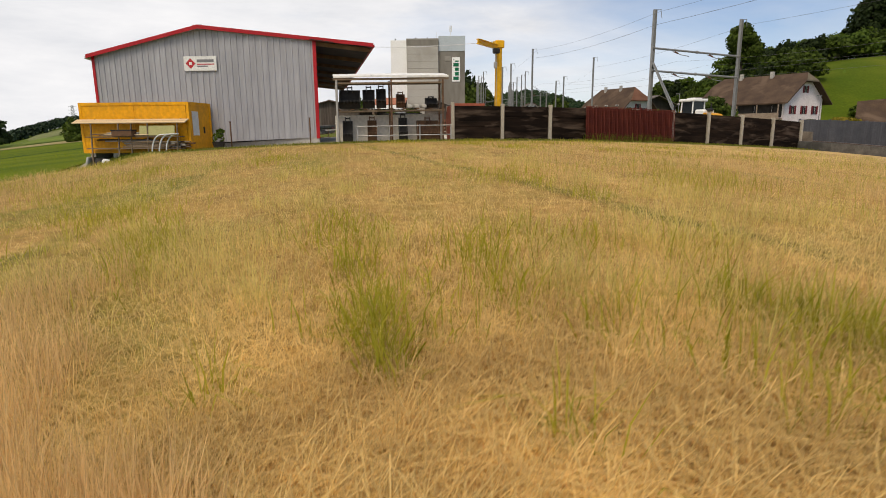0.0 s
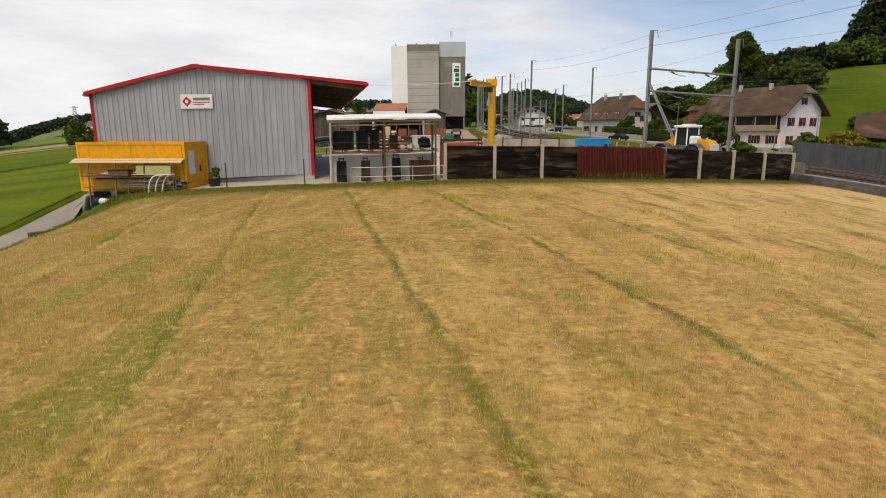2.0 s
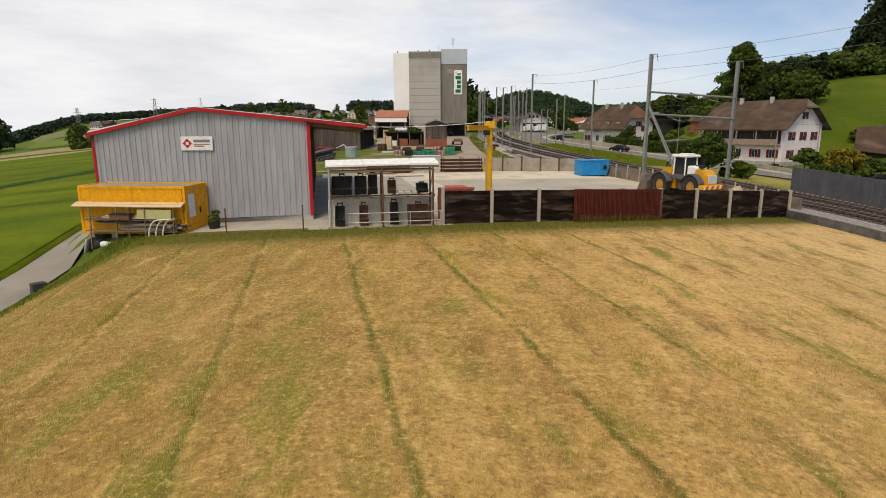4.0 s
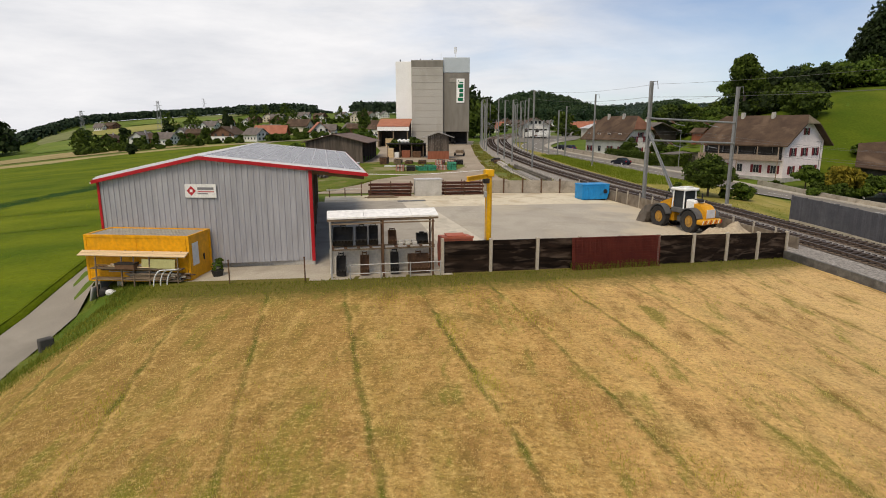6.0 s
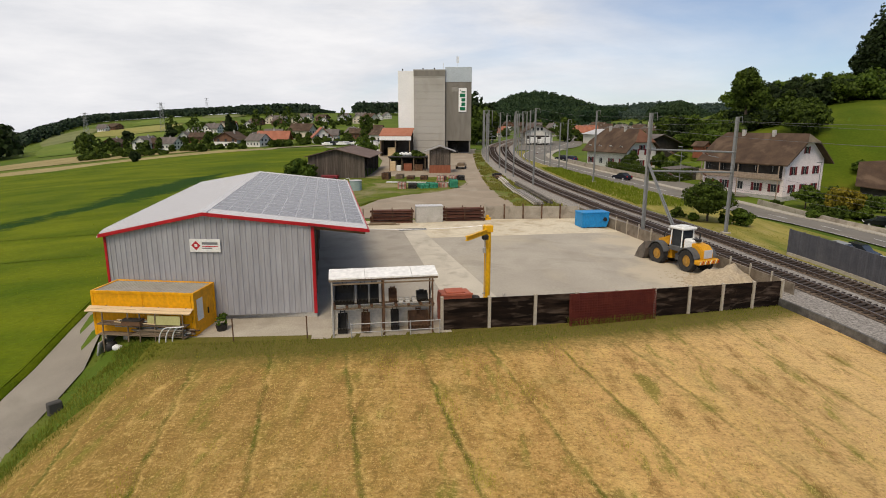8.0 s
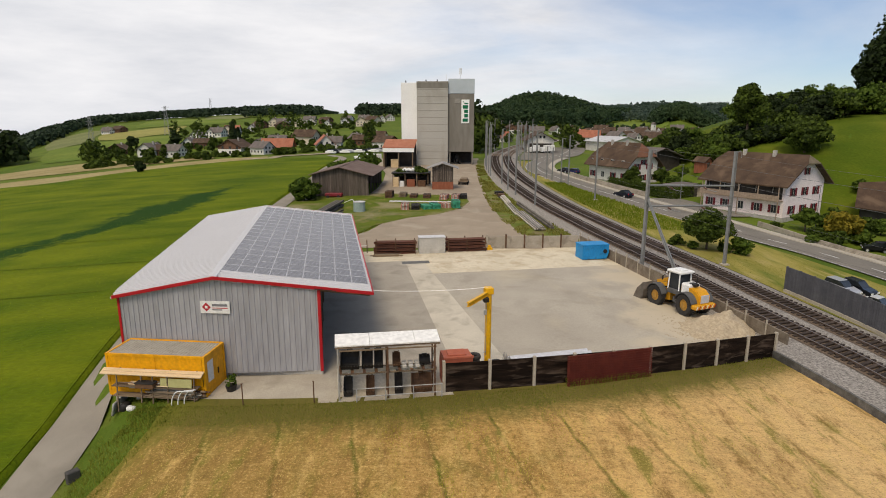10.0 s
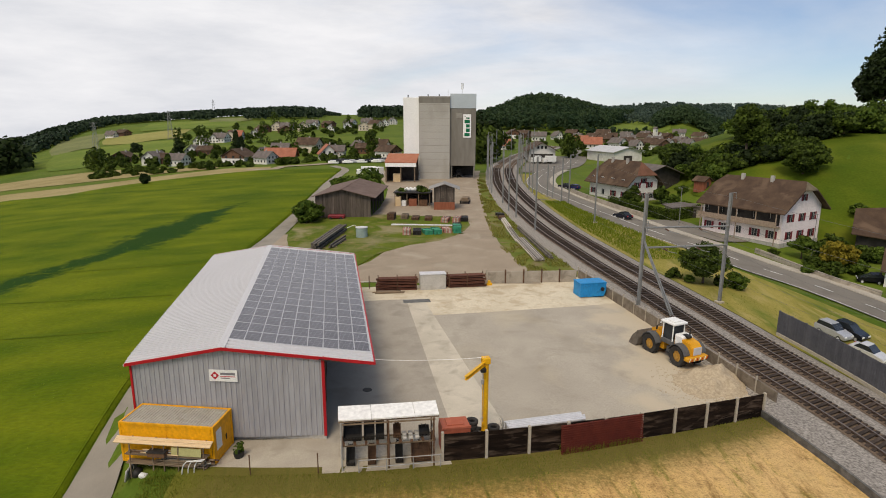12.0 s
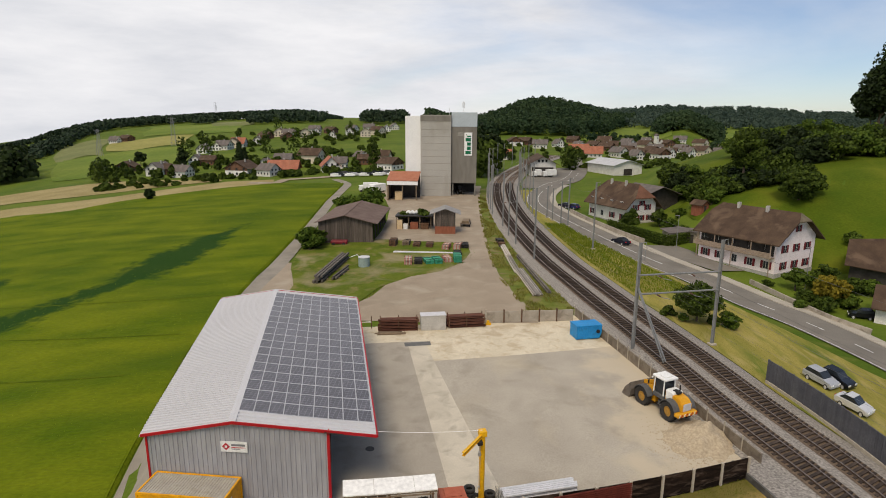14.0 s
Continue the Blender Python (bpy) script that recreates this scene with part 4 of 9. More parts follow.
# sign on the gable: a red diamond and bars of writing
SIGNWHITE = paint("sign_white", (0.66, 0.66, 0.64), (0.74, 0.74, 0.72), 2, 0.6)
SIGNRED = paint("sign_red", (0.40, 0.02, 0.03), (0.45, 0.03, 0.04), 2, 0.6)
SIGNGREY = paint("sign_grey", (0.16, 0.16, 0.17), (0.2, 0.2, 0.21), 2, 0.6)
sign = thing("wall_sign", stand_yard(-7.25, -0.08, 0, 4.35), "white company sign with red diamond on the gable wall", "sign")
part("board", solid(0, 1.85, -0.03, 0.02, 0, 0.78, bevel=0.008), SIGNWHITE, sign)
bm = bmesh.new()
v = [bm.verts.new((0.38 + x, -0.036, 0.39 + z)) for x, z in ((0, -0.28), (0.28, 0), (0, 0.28), (-0.28, 0))]
v2 = [bm.verts.new((0.38 + x, -0.028, 0.39 + z)) for x, z in ((0, -0.28), (0.28, 0), (0, 0.28), (-0.28, 0))]
bm.faces.new(v)
for i in range(4):
    bm.faces.new((v[i], v2[i], v2[(i + 1) % 4], v[(i + 1) % 4]))
part("diamond", bm, SIGNRED, sign)
part("diamond_mark", solid(0.30, 0.46, -0.042, -0.034, 0.31, 0.47), SIGNWHITE, sign)
part("text_bar", solid(0.75, 1.7, -0.038, -0.028, 0.45, 0.6), SIGNGREY, sign)
part("text_bar", solid(0.75, 1.72, -0.038, -0.028, 0.32, 0.37), SIGNRED, sign)
part("text_bar", solid(0.75, 1.35, -0.038, -0.028, 0.2, 0.27), SIGNGREY, sign)


# ---- fence along the field ----
SLEEPERWOOD = paint("tarred_wood", (0.007, 0.0045, 0.003), (0.026, 0.016, 0.011), 1.8, 0.9, fine=16, stretch=(0.45, 1, 2.6), bump=0.015, each=0.45, stain=((0.105, 0.075, 0.056), 1.3, 0.75), spec=0.1, wear=((0.006, 0.004, 0.003), 0.8, 0.7))
POSTCON = paint("post_concrete", (0.371, 0.325, 0.261), (0.464, 0.414, 0.333), 2, 0.9, fine=20, stain=((0.258, 0.217, 0.171), 2, 0.5))
REDMESH = paint("red_mesh", (0.10, 0.018, 0.012), (0.15, 0.03, 0.018), 2, 0.8)
random.seed(3)
fence = thing("plank_fence", Matrix.Identity(4), "dark tarred plank fence between pale concrete posts", "fence")
for i in range(10):
    a, step = (6.9 + 2.65 * i, 2.65) if i < 2 else (7.2 + 2.5 * i, 2.5)
    b = -3.36 - 0.035 * (a - 6.9)
    m = stand_yard(a, b, -2)
    post = part("post", solid(-0.085, 0.085, -0.12, 0.1, -0.2, 1.93 if i else 2.0, bevel=0.015), POSTCON, fence, "pale concrete post")
    post.matrix_basis = m
    if i < 9:
        for k in range(7):
            w = 0.255
            j = random.uniform(-0.022, 0.022)
            bm = solid(a + 0.09, a + step - 0.09, -0.02 + j, 0.05 + j, -0.02 + k * 0.262, k * 0.262 + w - 0.002 + random.uniform(-0.004, 0.004), bevel=0.01)
            part("plank", laid(bm, lambda p, q, h: in_yard(p, -3.36 - 0.035 * (p - 6.9) + q, h)), SLEEPERWOOD, fence)
mesh_panel = thing("reinforcing_mesh", Matrix.Identity(4), "stack of rusty red steel mesh mats leaning on the fence", "steel mesh")
bm = bmesh.new()
for layer in range(3):
    b0 = -4.02 - 0.05 * layer
    a = 14.1 + 0.04 * layer
    while a < 19.7:
        bar(bm, in_yard(a, b0 - 0.12, 0.04), in_yard(a, b0 + 0.04, 1.92), 0.022)
        a += 0.16
    for k in range(13):
        z = 0.1 + k * 0.15
        bb = b0 - 0.12 + 0.16 * z / 1.92
        for s in range(4):
            bar(bm, in_yard(14.1 + 1.4 * s, bb, z), in_yard(14.1 + 1.4 * s + 1.4, bb, z), 0.022)
part("grid", bm, REDMESH, mesh_panel)
part("backing", laid(solid(14.15, 19.6, -4.0, -3.97, 0.05, 1.86), in_yard), REDMESH, mesh_panel, "dark red mat behind the bars")

# ---- rack shelter with excavator buckets ----
GALV = paint("galvanised", (0.33, 0.32, 0.30), (0.44, 0.43, 0.41), 3, 0.5, metal=0.3)
RUST = paint("rusty_steel", (0.07, 0.038, 0.022), (0.16, 0.085, 0.045), 3, 0.8, fine=25, bump=0.01)
BLACKSTEEL = paint("black_steel", (0.012, 0.011, 0.010), (0.03, 0.027, 0.025), 3, 0.6, fine=20)
OLDWOOD = paint("old_timber", (0.14, 0.10, 0.065), (0.24, 0.18, 0.12), 3, 0.9, stretch=(0.3, 3, 3), each=0.25)
FIBRE = paint("shelter_roof", (0.74, 0.73, 0.70), (0.81, 0.80, 0.77), 0.3, 0.6, fine=4)
BLOCK = paint("pale_block", (0.60, 0.56, 0.49), (0.70, 0.66, 0.59), 0.8, 0.9)
shelter = thing("bucket_rack", Matrix.Identity(4), "steel rack shelter with pale roof holding excavator buckets", "rack")
for k, (a0, a1) in enumerate(((0.85, 2.75), (2.77, 5.25), (5.27, 6.65))):
    bm = bmesh.new()
    vs = box(bm, a0, a1, -3.6, -2.35, 3.26, 3.34)
    for v in vs:
        v.co.z += 0.17 * (v.co.y + 3.6)
    part("roof_sheet", laid(bm, in_yard), FIBRE, shelter, "pale fibre-cement roof sheet")
bm = bmesh.new()
box(bm, 0.85, 6.65, -3.59, -3.54, 3.14, 3.24)
part("fascia", laid(bm, in_yard), OLDWOOD, shelter)
for a in (1.0, 3.72, 6.35):
    for b in (-3.6, -2.6):
        bm = bmesh.new()
        bar(bm, in_yard(a, b, 0), in_yard(a, b, 3.14), 0.09)
        part("upright", bm, GALV if a < 3 else RUST, shelter)
for z in (1.62, 3.0):
    for b in (-3.55, -2.65):
        bm = bmesh.new()
        bar(bm, in_yard(0.95, b, z), in_yard(6.45, b, z), 0.07)
        part("beam", bm, OLDWOOD, shelter)
for k in range(9):
    bm = bmesh.new()
    a = 1.1 + k * 0.66
    bar(bm, in_yard(a, -3.58, 1.70), in_yard(a, -2.6, 1.70), 0.16, 0.05)
    part("shelf_board", bm, RUST, shelter)
for b in (-3.6,):
    bm = bmesh.new()
    bar(bm, in_yard(6.35, -2.6, 1.7), in_yard(6.35, -3.6, 3.1), 0.05)
    part("brace", bm, GALV, shelter)


def bucket(a, b, h, w, d, t, label, material, turn=0):
    """An excavator bucket: curved back, two side cheeks, teeth and hinge ears."""
    ob = thing("excavator_bucket", stand_yard(a, b, turn, h), label, "bucket", "buckets on the rack")
    prof = [(-d * 0.5, t), (-d * 0.45, t * 0.55), (-d * 0.3, t * 0.2), (0, 0.02), (d * 0.3, 0.05), (d * 0.5, t * 0.35)]
    bm = bmesh.new()
    th = 0.03
    for y0, y1 in ((0, 1),):
        rows = []
        for k, (y, z) in enumerate(prof):
            rows.append([bm.verts.new((x, yy, zz)) for x in (-w / 2, w / 2) for yy, zz in ((y, z), (y * 0.93, z + th))])
        for p, q in zip(rows, rows[1:]):
            bm.faces.new((p[0], p[2], q[2], q[0]))
            bm.faces.new((p[1], q[1], q[3], p[3]))
    part("shell", bm, material, ob)
    for x in (-w / 2, w / 2 - 0.03):
        bm = bmesh.new()
        prism(bm, [(y, z) for y, z in prof] + [(-d * 0.1, t)], 0, 0.03)
        for v in bm.verts:
            v.co = Vector((x + v.co.y, v.co.x, v.co.z))
        part("cheek", bm, material, ob)
    n = max(3, int(w / 0.17))
    for k in range(n):
        x = -w / 2 + w * (k + 0.5) / n
        bm = bmesh.new()
        bar(bm, (x, d * 0.45, t * 0.3), (x, d * 0.72, t * 0.42), 0.07, 0.05)
        part("tooth", bm, material, ob)
    for x in (-0.12, 0.12):
        part("ear", solid(x - 0.02, x + 0.02, -d * 0.45, -d * 0.1, t * 0.9, t * 1.22, bevel=0.01), material, ob)
    bm = bmesh.new()
    bar(bm, (-0.14, -d * 0.3, t * 1.15), (0.14, -d * 0.3, t * 1.15), 0.06)
    part("pin", bm, material, ob)
    return ob


for a, h, w, d, t, mat, lab in ((1.65, 1.73, 1.05, 0.8, 0.95, BLACKSTEEL, "large black excavator bucket on the upper shelf"), (2.62, 1.73, 0.62, 0.75, 0.95, BLACKSTEEL, "narrow black excavator bucket on the upper shelf"), (3.25, 1.73, 0.5, 0.75, 0.98, BLACKSTEEL, "narrow black excavator bucket on the upper shelf"),
                             (4.25, 1.73, 0.45, 0.6, 0.7, RUST, "small rusty trenching bucket on the upper shelf"), (5.85, 1.73, 0.62, 0.6, 0.5, BLACKSTEEL, "shallow black bucket on the upper shelf"),
                             (1.5, 0.08, 0.5, 0.6, 1.05, BLACKSTEEL, "tall black trenching bucket on a pallet"), (2.75, 0.08, 0.48, 0.6, 1.05, RUST, "tall rusty trenching bucket on a pallet"), (4.35, 0.08, 0.45, 0.6, 1.15, BLACKSTEEL, "tall black trenching bucket on a pallet"), (5.65, 0.08, 1.15, 0.7, 1.0, RUST, "wide rusty grading bucket on a pallet")):
    bucket(a, -3.05, h, w, d, t, lab, mat, 180)
for a in (4.68, 5.05, 5.42):
    p = thing("casting_row", stand_yard(a, -3.0, 0, 1.73), "row of pale stone castings on the rack shelf", "castings", "castings on the rack")
    for k in range(3):
        part("casting", solid(-0.13, 0.13, -0.45 + k * 0.3, -0.25 + k * 0.3, 0, 0.16 + 0.05 * (k % 2), bevel=0.03), SOCLE, p)
low = thing("low_wall", Matrix.Identity(4), "pale concrete retaining wall behind the bucket rack", "wall")
part("wall", laid(solid(0.9, 6.6, -2.45, -2.3, 0.0, 1.45, bevel=0.01), in_yard), BLOCK, low)
patch("rack_slab", -0.2, 7.4, -3.75, -0.6, APRON, 0.06, "pale concrete slab under the bucket rack", "yard floor", 8, 4)
rail = thing("tube_railing", Matrix.Identity(4), "galvanised tube railing before the rack", "railing")
for z in (0.38, 0.85):
    bm = bmesh.new()
    tube(bm, [in_yard(1.9, -3.85, z), in_yard(6.75, -3.85, z)], 0.028, 6)
    part("rail", bm, GALV, rail)
for a in (1.95, 3.55, 5.1, 6.7):
    bm = bmesh.new()
    tube(bm, [in_yard(a, -3.85, -0.05), in_yard(a, -3.85, 0.9)], 0.032, 6)
    part("post", bm, GALV, rail)
# two thin posts at the apron
for a in (-4.35, -0.4):
    p = thing("iron_post", stand_yard(a, -3.7), "thin rusty iron post at the edge of the apron", "post", "iron posts")
    bm = bmesh.new()
    tube(bm, [(0, 0, -0.1), (0, 0, 1.35)], 0.035, 6)
    part("rod", bm, RUST, p)
    part("cap", solid(-0.045, 0.045, -0.045, 0.045, 1.35, 1.38), RUST, p)

# ---- yellow container with lean-to ----
YEL = paint("yellow_paint", (0.72, 0.325, 0.002), (0.80, 0.375, 0.004), 0.8, 0.5, fine=5, stain=((0.42, 0.2, 0.015), 1.1, 0.4))
PALEWOOD = paint("grey_board", (0.36, 0.33, 0.27), (0.48, 0.44, 0.37), 3, 0.85, stretch=(0.3, 3, 3), each=0.2)
BOARD = paint("pale_board", (0.55, 0.40, 0.22), (0.68, 0.52, 0.32), 3, 0.8, stretch=(0.3, 3, 3))
ROOFGREY = paint("container_roof", (0.34, 0.31, 0.26), (0.42, 0.39, 0.33), 1, 0.8, stain=((0.25, 0.22, 0.17), 1, 0.5))
box_c = thing("site_container", stand(-18.75, 26.44, 15.2, 0.32 - land(-18.75, 26.44)), "yellow site container with a plank lean-to", "container")
W, D, H = 6.06, 2.44, 2.62
bm = bmesh.new()
ys = []
x = 0.15
lo, hi = [], []
while x < W - 0.15:
    for f, d in ((0, 0), (0.12, 0), (0.125, 0.004), (0.2, 0.004)):
        if x + f < W - 0.15:
            ys.append((x + f, d))
    x += 0.22
for y, s in ((0.03, 1), (D - 0.03, -1)):
    a = [bm.verts.new((x, y + s * d, 0.16)) for x, d in ys]
    b = [bm.verts.new((x, y + s * d, H - 0.14)) for x, d in ys]
    for i in range(len(ys) - 1):
        bm.faces.new((a[i], a[i + 1], b[i + 1], b[i]))
box(bm, 0.04, 0.06, 0.1, D - 0.1, 0.15, H - 0.1)
box(bm, W - 0.06, W - 0.04, 0.1, D - 0.1, 0.15, H - 0.1)
part("body", bm, YEL, box_c)
for x in (0, W - 0.15):
    for y in (0, D - 0.15):
        part("corner_post", solid(x, x + 0.15, y, y + 0.15, 0, H, bevel=0.01), YEL, box_c)
for z0, z1 in ((0, 0.16), (H - 0.15, H)):
    for args in ((0.15, W - 0.15, 0, 0.12), (0.15, W - 0.15, D - 0.12, D), (0, 0.12, 0.15, D - 0.15), (W - 0.12, W, 0.15, D - 0.15)):
        part("frame_rail", solid(*args, z0, z1), YEL, box_c)
bm = bmesh.new()
line = [(0.1, H - 0.1)]
x = 0.1
while x < W - 0.3:
    line += [(x, H - 0.045), (x + 0.11, H - 0.045), (x + 0.13, H - 0.075), (x + 0.18, H - 0.075)]
    x += 0.2
line += [(x, H - 0.045), (W - 0.1, H - 0.045), (W - 0.1, H - 0.1)]
prism(bm, line, 0.1, D - 0.1)
part("roof", bm, ROOFGREY, box_c, "weathered grey ribbed roof")
part("door_panel", solid(W - 0.035, W - 0.02, 0.35, 1.0, 0.9, 2.15), SIGNWHITE, box_c, "white notice panel")
part("seam", solid(W * 0.5 - 0.015, W * 0.5 + 0.015, 0.005, 0.03, 0.16, H - 0.14), YEL, box_c)
part("handle", solid(W - 0.035, W, 1.5, 1.62, 1.0, 1.35), BLACKSTEEL, box_c)
for k in range(2):
    bm = bmesh.new()
    bar(bm, (-0.1, -0.40 + k * 0.24, 1.60 + k * 0.10), (W - 0.02, -0.40 + k * 0.24, 1.60 + k * 0.10), 0.25, 0.05, up=(0, -0.34, 0.94))
    part("awning_board", bm, BOARD, box_c, "pale new awning board")
for x in (0.9, 2.4, 3.1, 4.0, 5.6):
    bm = bmesh.new()
    bar(bm, (x, -0.6, -0.75 if x < 2 else -0.1), (x, -0.45, 1.56), 0.06)
    part("prop", bm, OLDWOOD, box_c)
    bm = bmesh.new()
    bar(bm, (x, -0.5, 1.53), (x, 0.0, 1.76), 0.06)
    part("rafter", bm, OLDWOOD, box_c)
for z, y0 in ((0.85, -0.32), (0.25, -0.32)):
    bm = bmesh.new()
    bar(bm, (0.6, y0, z), (W - 0.3, y0, z), 0.5, 0.05)
    part("shelf", bm, OLDWOOD, box_c)
random.seed(5)
for k in range(9):
    z = 0.9 + 0.06 * (k % 3)
    x0 = 0.7 + random.uniform(0, 1.2)
    col = (OLDWOOD, BOARD, GALV, RUST)[k % 4]
    ob = thing("stored_plank", box_c.matrix_world @ pose(x0, -0.52 + 0.05 * k, z if k < 6 else 0.3 + 0.05 * k, 0, random.uniform(-1, 1), random.uniform(-2, 2)), "length of timber or tube stored under the awning", "plank", "stored lengths")
    bm = bmesh.new()
    tube(bm, [(0, 0, 0.03), (random.uniform(1.8, 3.2), 0, 0.03)], 0.03, 6)
    part("length", bm, col, ob)
ob = thing("pale_board", box_c.matrix_world @ pose(3.55, -0.5, 0.92, 80, 0, 0), "pale green board leaning under the awning", "board")
part("board", solid(0, 1.9, 0, 0.5, -0.02, 0.02), paint("green_board", (0.36, 0.34, 0.14), (0.42, 0.4, 0.18), 2, 0.8), ob)
ob = thing("red_box", box_c.matrix_world @ pose(2.2, -0.6, 0.88), "brown-red tool chest on the shelf", "chest")
part("body", solid(0, 1.1, -0.2, 0.25, 0, 0.28, bevel=0.02), RUST, ob)
part("lid", solid(-0.02, 1.12, -0.22, 0.27, 0.28, 0.34, bevel=0.01), BLACKSTEEL, ob)
for k in range(3):
    ob = thing("white_hose", box_c.matrix_world @ pose(4.5 + 0.32 * k, -1.0, 0.0), "white plastic hose bent in an arc", "hose", "white hoses")
    bm = bmesh.new()
    tube(bm, [(0.55 * math.cos(a) * -1 + 0.5, 0.1 * k, 0.95 * math.sin(a)) for a in [i * math.pi / 2 / 9 for i in range(10)]] + [(1.3 - 0.3 * k, 0.1 * k, 1.0)], 0.035, 6)
    part("hose", bm, SIGNWHITE, ob, smooth=True)
for k in range(16):
    x0, z0 = 2.6 + 0.25 * (k % 3), 0.30 + 0.085 * (k // 4)
    ob = thing("stored_plank", box_c.matrix_world @ pose(x0, -0.5 + 0.12 * (k % 4), z0, 0, 0, 1.5 * (k % 3) - 1.5), "weathered plank in a stack under the awning", "plank", "stored lengths")
    part("length", solid(0, 2.6 + 0.2 * (k % 4), -0.055, 0.055, 0, 0.07, bevel=0.008), (OLDWOOD, PALEWOOD, OLDWOOD, RUST)[k % 4], ob)
for x, y, z, sx, sy, sz, mat, lab in ((0.9, -0.7, -0.75, 0.5, 0.6, 0.55, BLACKSTEEL, "dark drum under the container's corner"), (1.5, -0.9, -0.55, 0.5, 0.35, 0.3, SIGNWHITE, "white sack lying on the slope"), (0.5, -0.8, -0.95, 0.12, 0.8, 0.8, GALV, "grey plate leaning under the container")):
    ob = thing("scrap", box_c.matrix_world @ pose(x, y, z, 0, 12, 8), lab, "scrap", "scrap under the container")
    bm = solid(0, sx, 0, sy, 0, sz, bevel=min(sx, sy, sz) * 0.25)
    part("piece", bm, mat, ob, smooth=True)
bm = bmesh.new()
for x in (0.3, 1.6):
    box(bm, x, x + 0.3, 0.1, D - 0.1, -1.3, 0)
part("footing", bm, SOCLE, box_c, "concrete footing block")
ob = thing("plant_pot", stand_yard(-5.36, -1.8), "dark pot with a small green shrub", "plant pot")
bm = bmesh.new()
tube(bm, [(0, 0, 0.05), (0, 0, 0.4)], 0.26, 10, 0.34)
part("pot", bm, BLACKSTEEL, ob)
POTTED = ob
ob = thing("kerb_stone", stand(-17.5, 20.6, 60, 0.0), "dark concrete block beside the lane", "block")
part("block", solid(-0.3, 0.3, -0.2, 0.2, -0.2, 0.6, bevel=0.04), paint("dark_block", (0.05, 0.048, 0.045), (0.08, 0.076, 0.07), 2, 0.9), ob)

# ---- yellow jib crane ----
crane = thing("jib_crane", stand_yard(10.05, -1.0), "yellow pillar jib crane with a chain hoist", "crane")
CRANEYEL = paint("crane_yellow", (0.66, 0.34, 0.005), (0.76, 0.42, 0.01), 1, 0.45, fine=6)
bm = bmesh.new()
tube(bm, [(0, 0, 0.03), (0, 0, 5.35)], 0.2, 14)
part("pillar", bm, CRANEYEL, crane, smooth=False)
part("foot_plate", solid(-0.4, 0.4, -0.4, 0.4, 0, 0.05), CRANEYEL, crane)
for a in range(8):
    bm = bmesh.new()
    ca, sa = math.cos(a * math.pi / 4), math.sin(a * math.pi / 4)
    bm.faces.new([bm.verts.new(p) for p in ((0.2 * ca, 0.2 * sa, 0.05), (0.38 * ca, 0.38 * sa, 0.05), (0.2 * ca, 0.2 * sa, 0.5))])
    bmesh.ops.solidify(bm, geom=bm.faces[:], thickness=0.02)
    part("rib", bm, CRANEYEL, crane)
part("head", solid(-0.26, 0.26, -0.26, 0.26, 5.1, 5.5, bevel=0.03), CRANEYEL, crane)
JX, JY = -0.68, -0.73
bm = bmesh.new()
for z0, z1, w in ((5.02, 5.06, 0.09), (5.06, 5.24, 0.03), (5.24, 5.28, 0.09)):
    bar(bm, (0, 0, (z0 + z1) / 2), (JX * 2.7, JY * 2.7, (z0 + z1) / 2), w * 2, z1 - z0)
part("jib", bm, CRANEYEL, crane)
part("motor", solid(-0.48, -0.14, -0.66, -0.32, 4.75, 5.02, bevel=0.03), BLACKSTEEL, crane, "black hoist motor")
bm = bmesh.new()
tube(bm, [(-0.36, -0.54, 4.8), (-0.36, -0.54, 4.2)], 0.02, 6)
tube(bm, [(-0.24, -0.36, 4.8), (-0.24, -0.36, 1.2)], 0.016, 6)
part("chain", bm, GALV, crane)
part("hook_block", solid(-0.45, -0.27, -0.63, -0.45, 3.95, 4.3, bevel=0.04), GALV, crane)
part("control", solid(-0.30, -0.18, -0.42, -0.30, 1.0, 1.25, bevel=0.02), CRANEYEL, crane)
bm = bmesh.new()
bar(bm, (0, 0, 1.4), (-0.35, -0.26, 1.4), 0.05)
part("bracket", bm, GALV, crane)

RUBBER = paint("rubber", (0.022, 0.021, 0.020), (0.045, 0.042, 0.040), 4, 0.85, fine=30)


def ring_mesh(bm, r, w, inner, n=20, axis="z"):
    """A tyre: a ring with rounded shoulders."""
    prof = [(inner, -w * 0.38), (r * 0.93, -w * 0.5), (r, -w * 0.3), (r, w * 0.3), (r * 0.93, w * 0.5), (inner, w * 0.38)]
    rows = []
    for i in range(n):
        a = 2 * math.pi * i / n
        row = []
        for q, h in prof:
            p = (q * math.cos(a), q * math.sin(a), h)
            row.append(bm.verts.new(p if axis == "z" else (h, p[0], p[1])))
        rows.append(row)
    for i in range(n):
        p, q = rows[i], rows[(i + 1) % n]
        for k in range(len(prof)):
            k2 = (k + 1) % len(prof)
            bm.faces.new((p[k], p[k2], q[k2], q[k]))


for a, b, h, t in ((9.25, -0.75, 0.15, 0), (9.3, -0.72, 0.42, 0), (9.2, -0.78, 0.69, 4), (9.28, -0.7, 0.95, -5), (10.75, -0.8, 0.15, 0), (10.72, -0.78, 0.4, 3), (9.75, -0.6, 0.14, 0)):
    ob = thing("old_tyre", stand_yard(a, b, t * 9, h), "worn black tyre lying at the crane's foot", "tyre", "tyres by the crane")
    bm = bmesh.new()
    ring_mesh(bm, 0.42, 0.26, 0.22)
    part("tread", bm, RUBBER, ob, smooth=True)

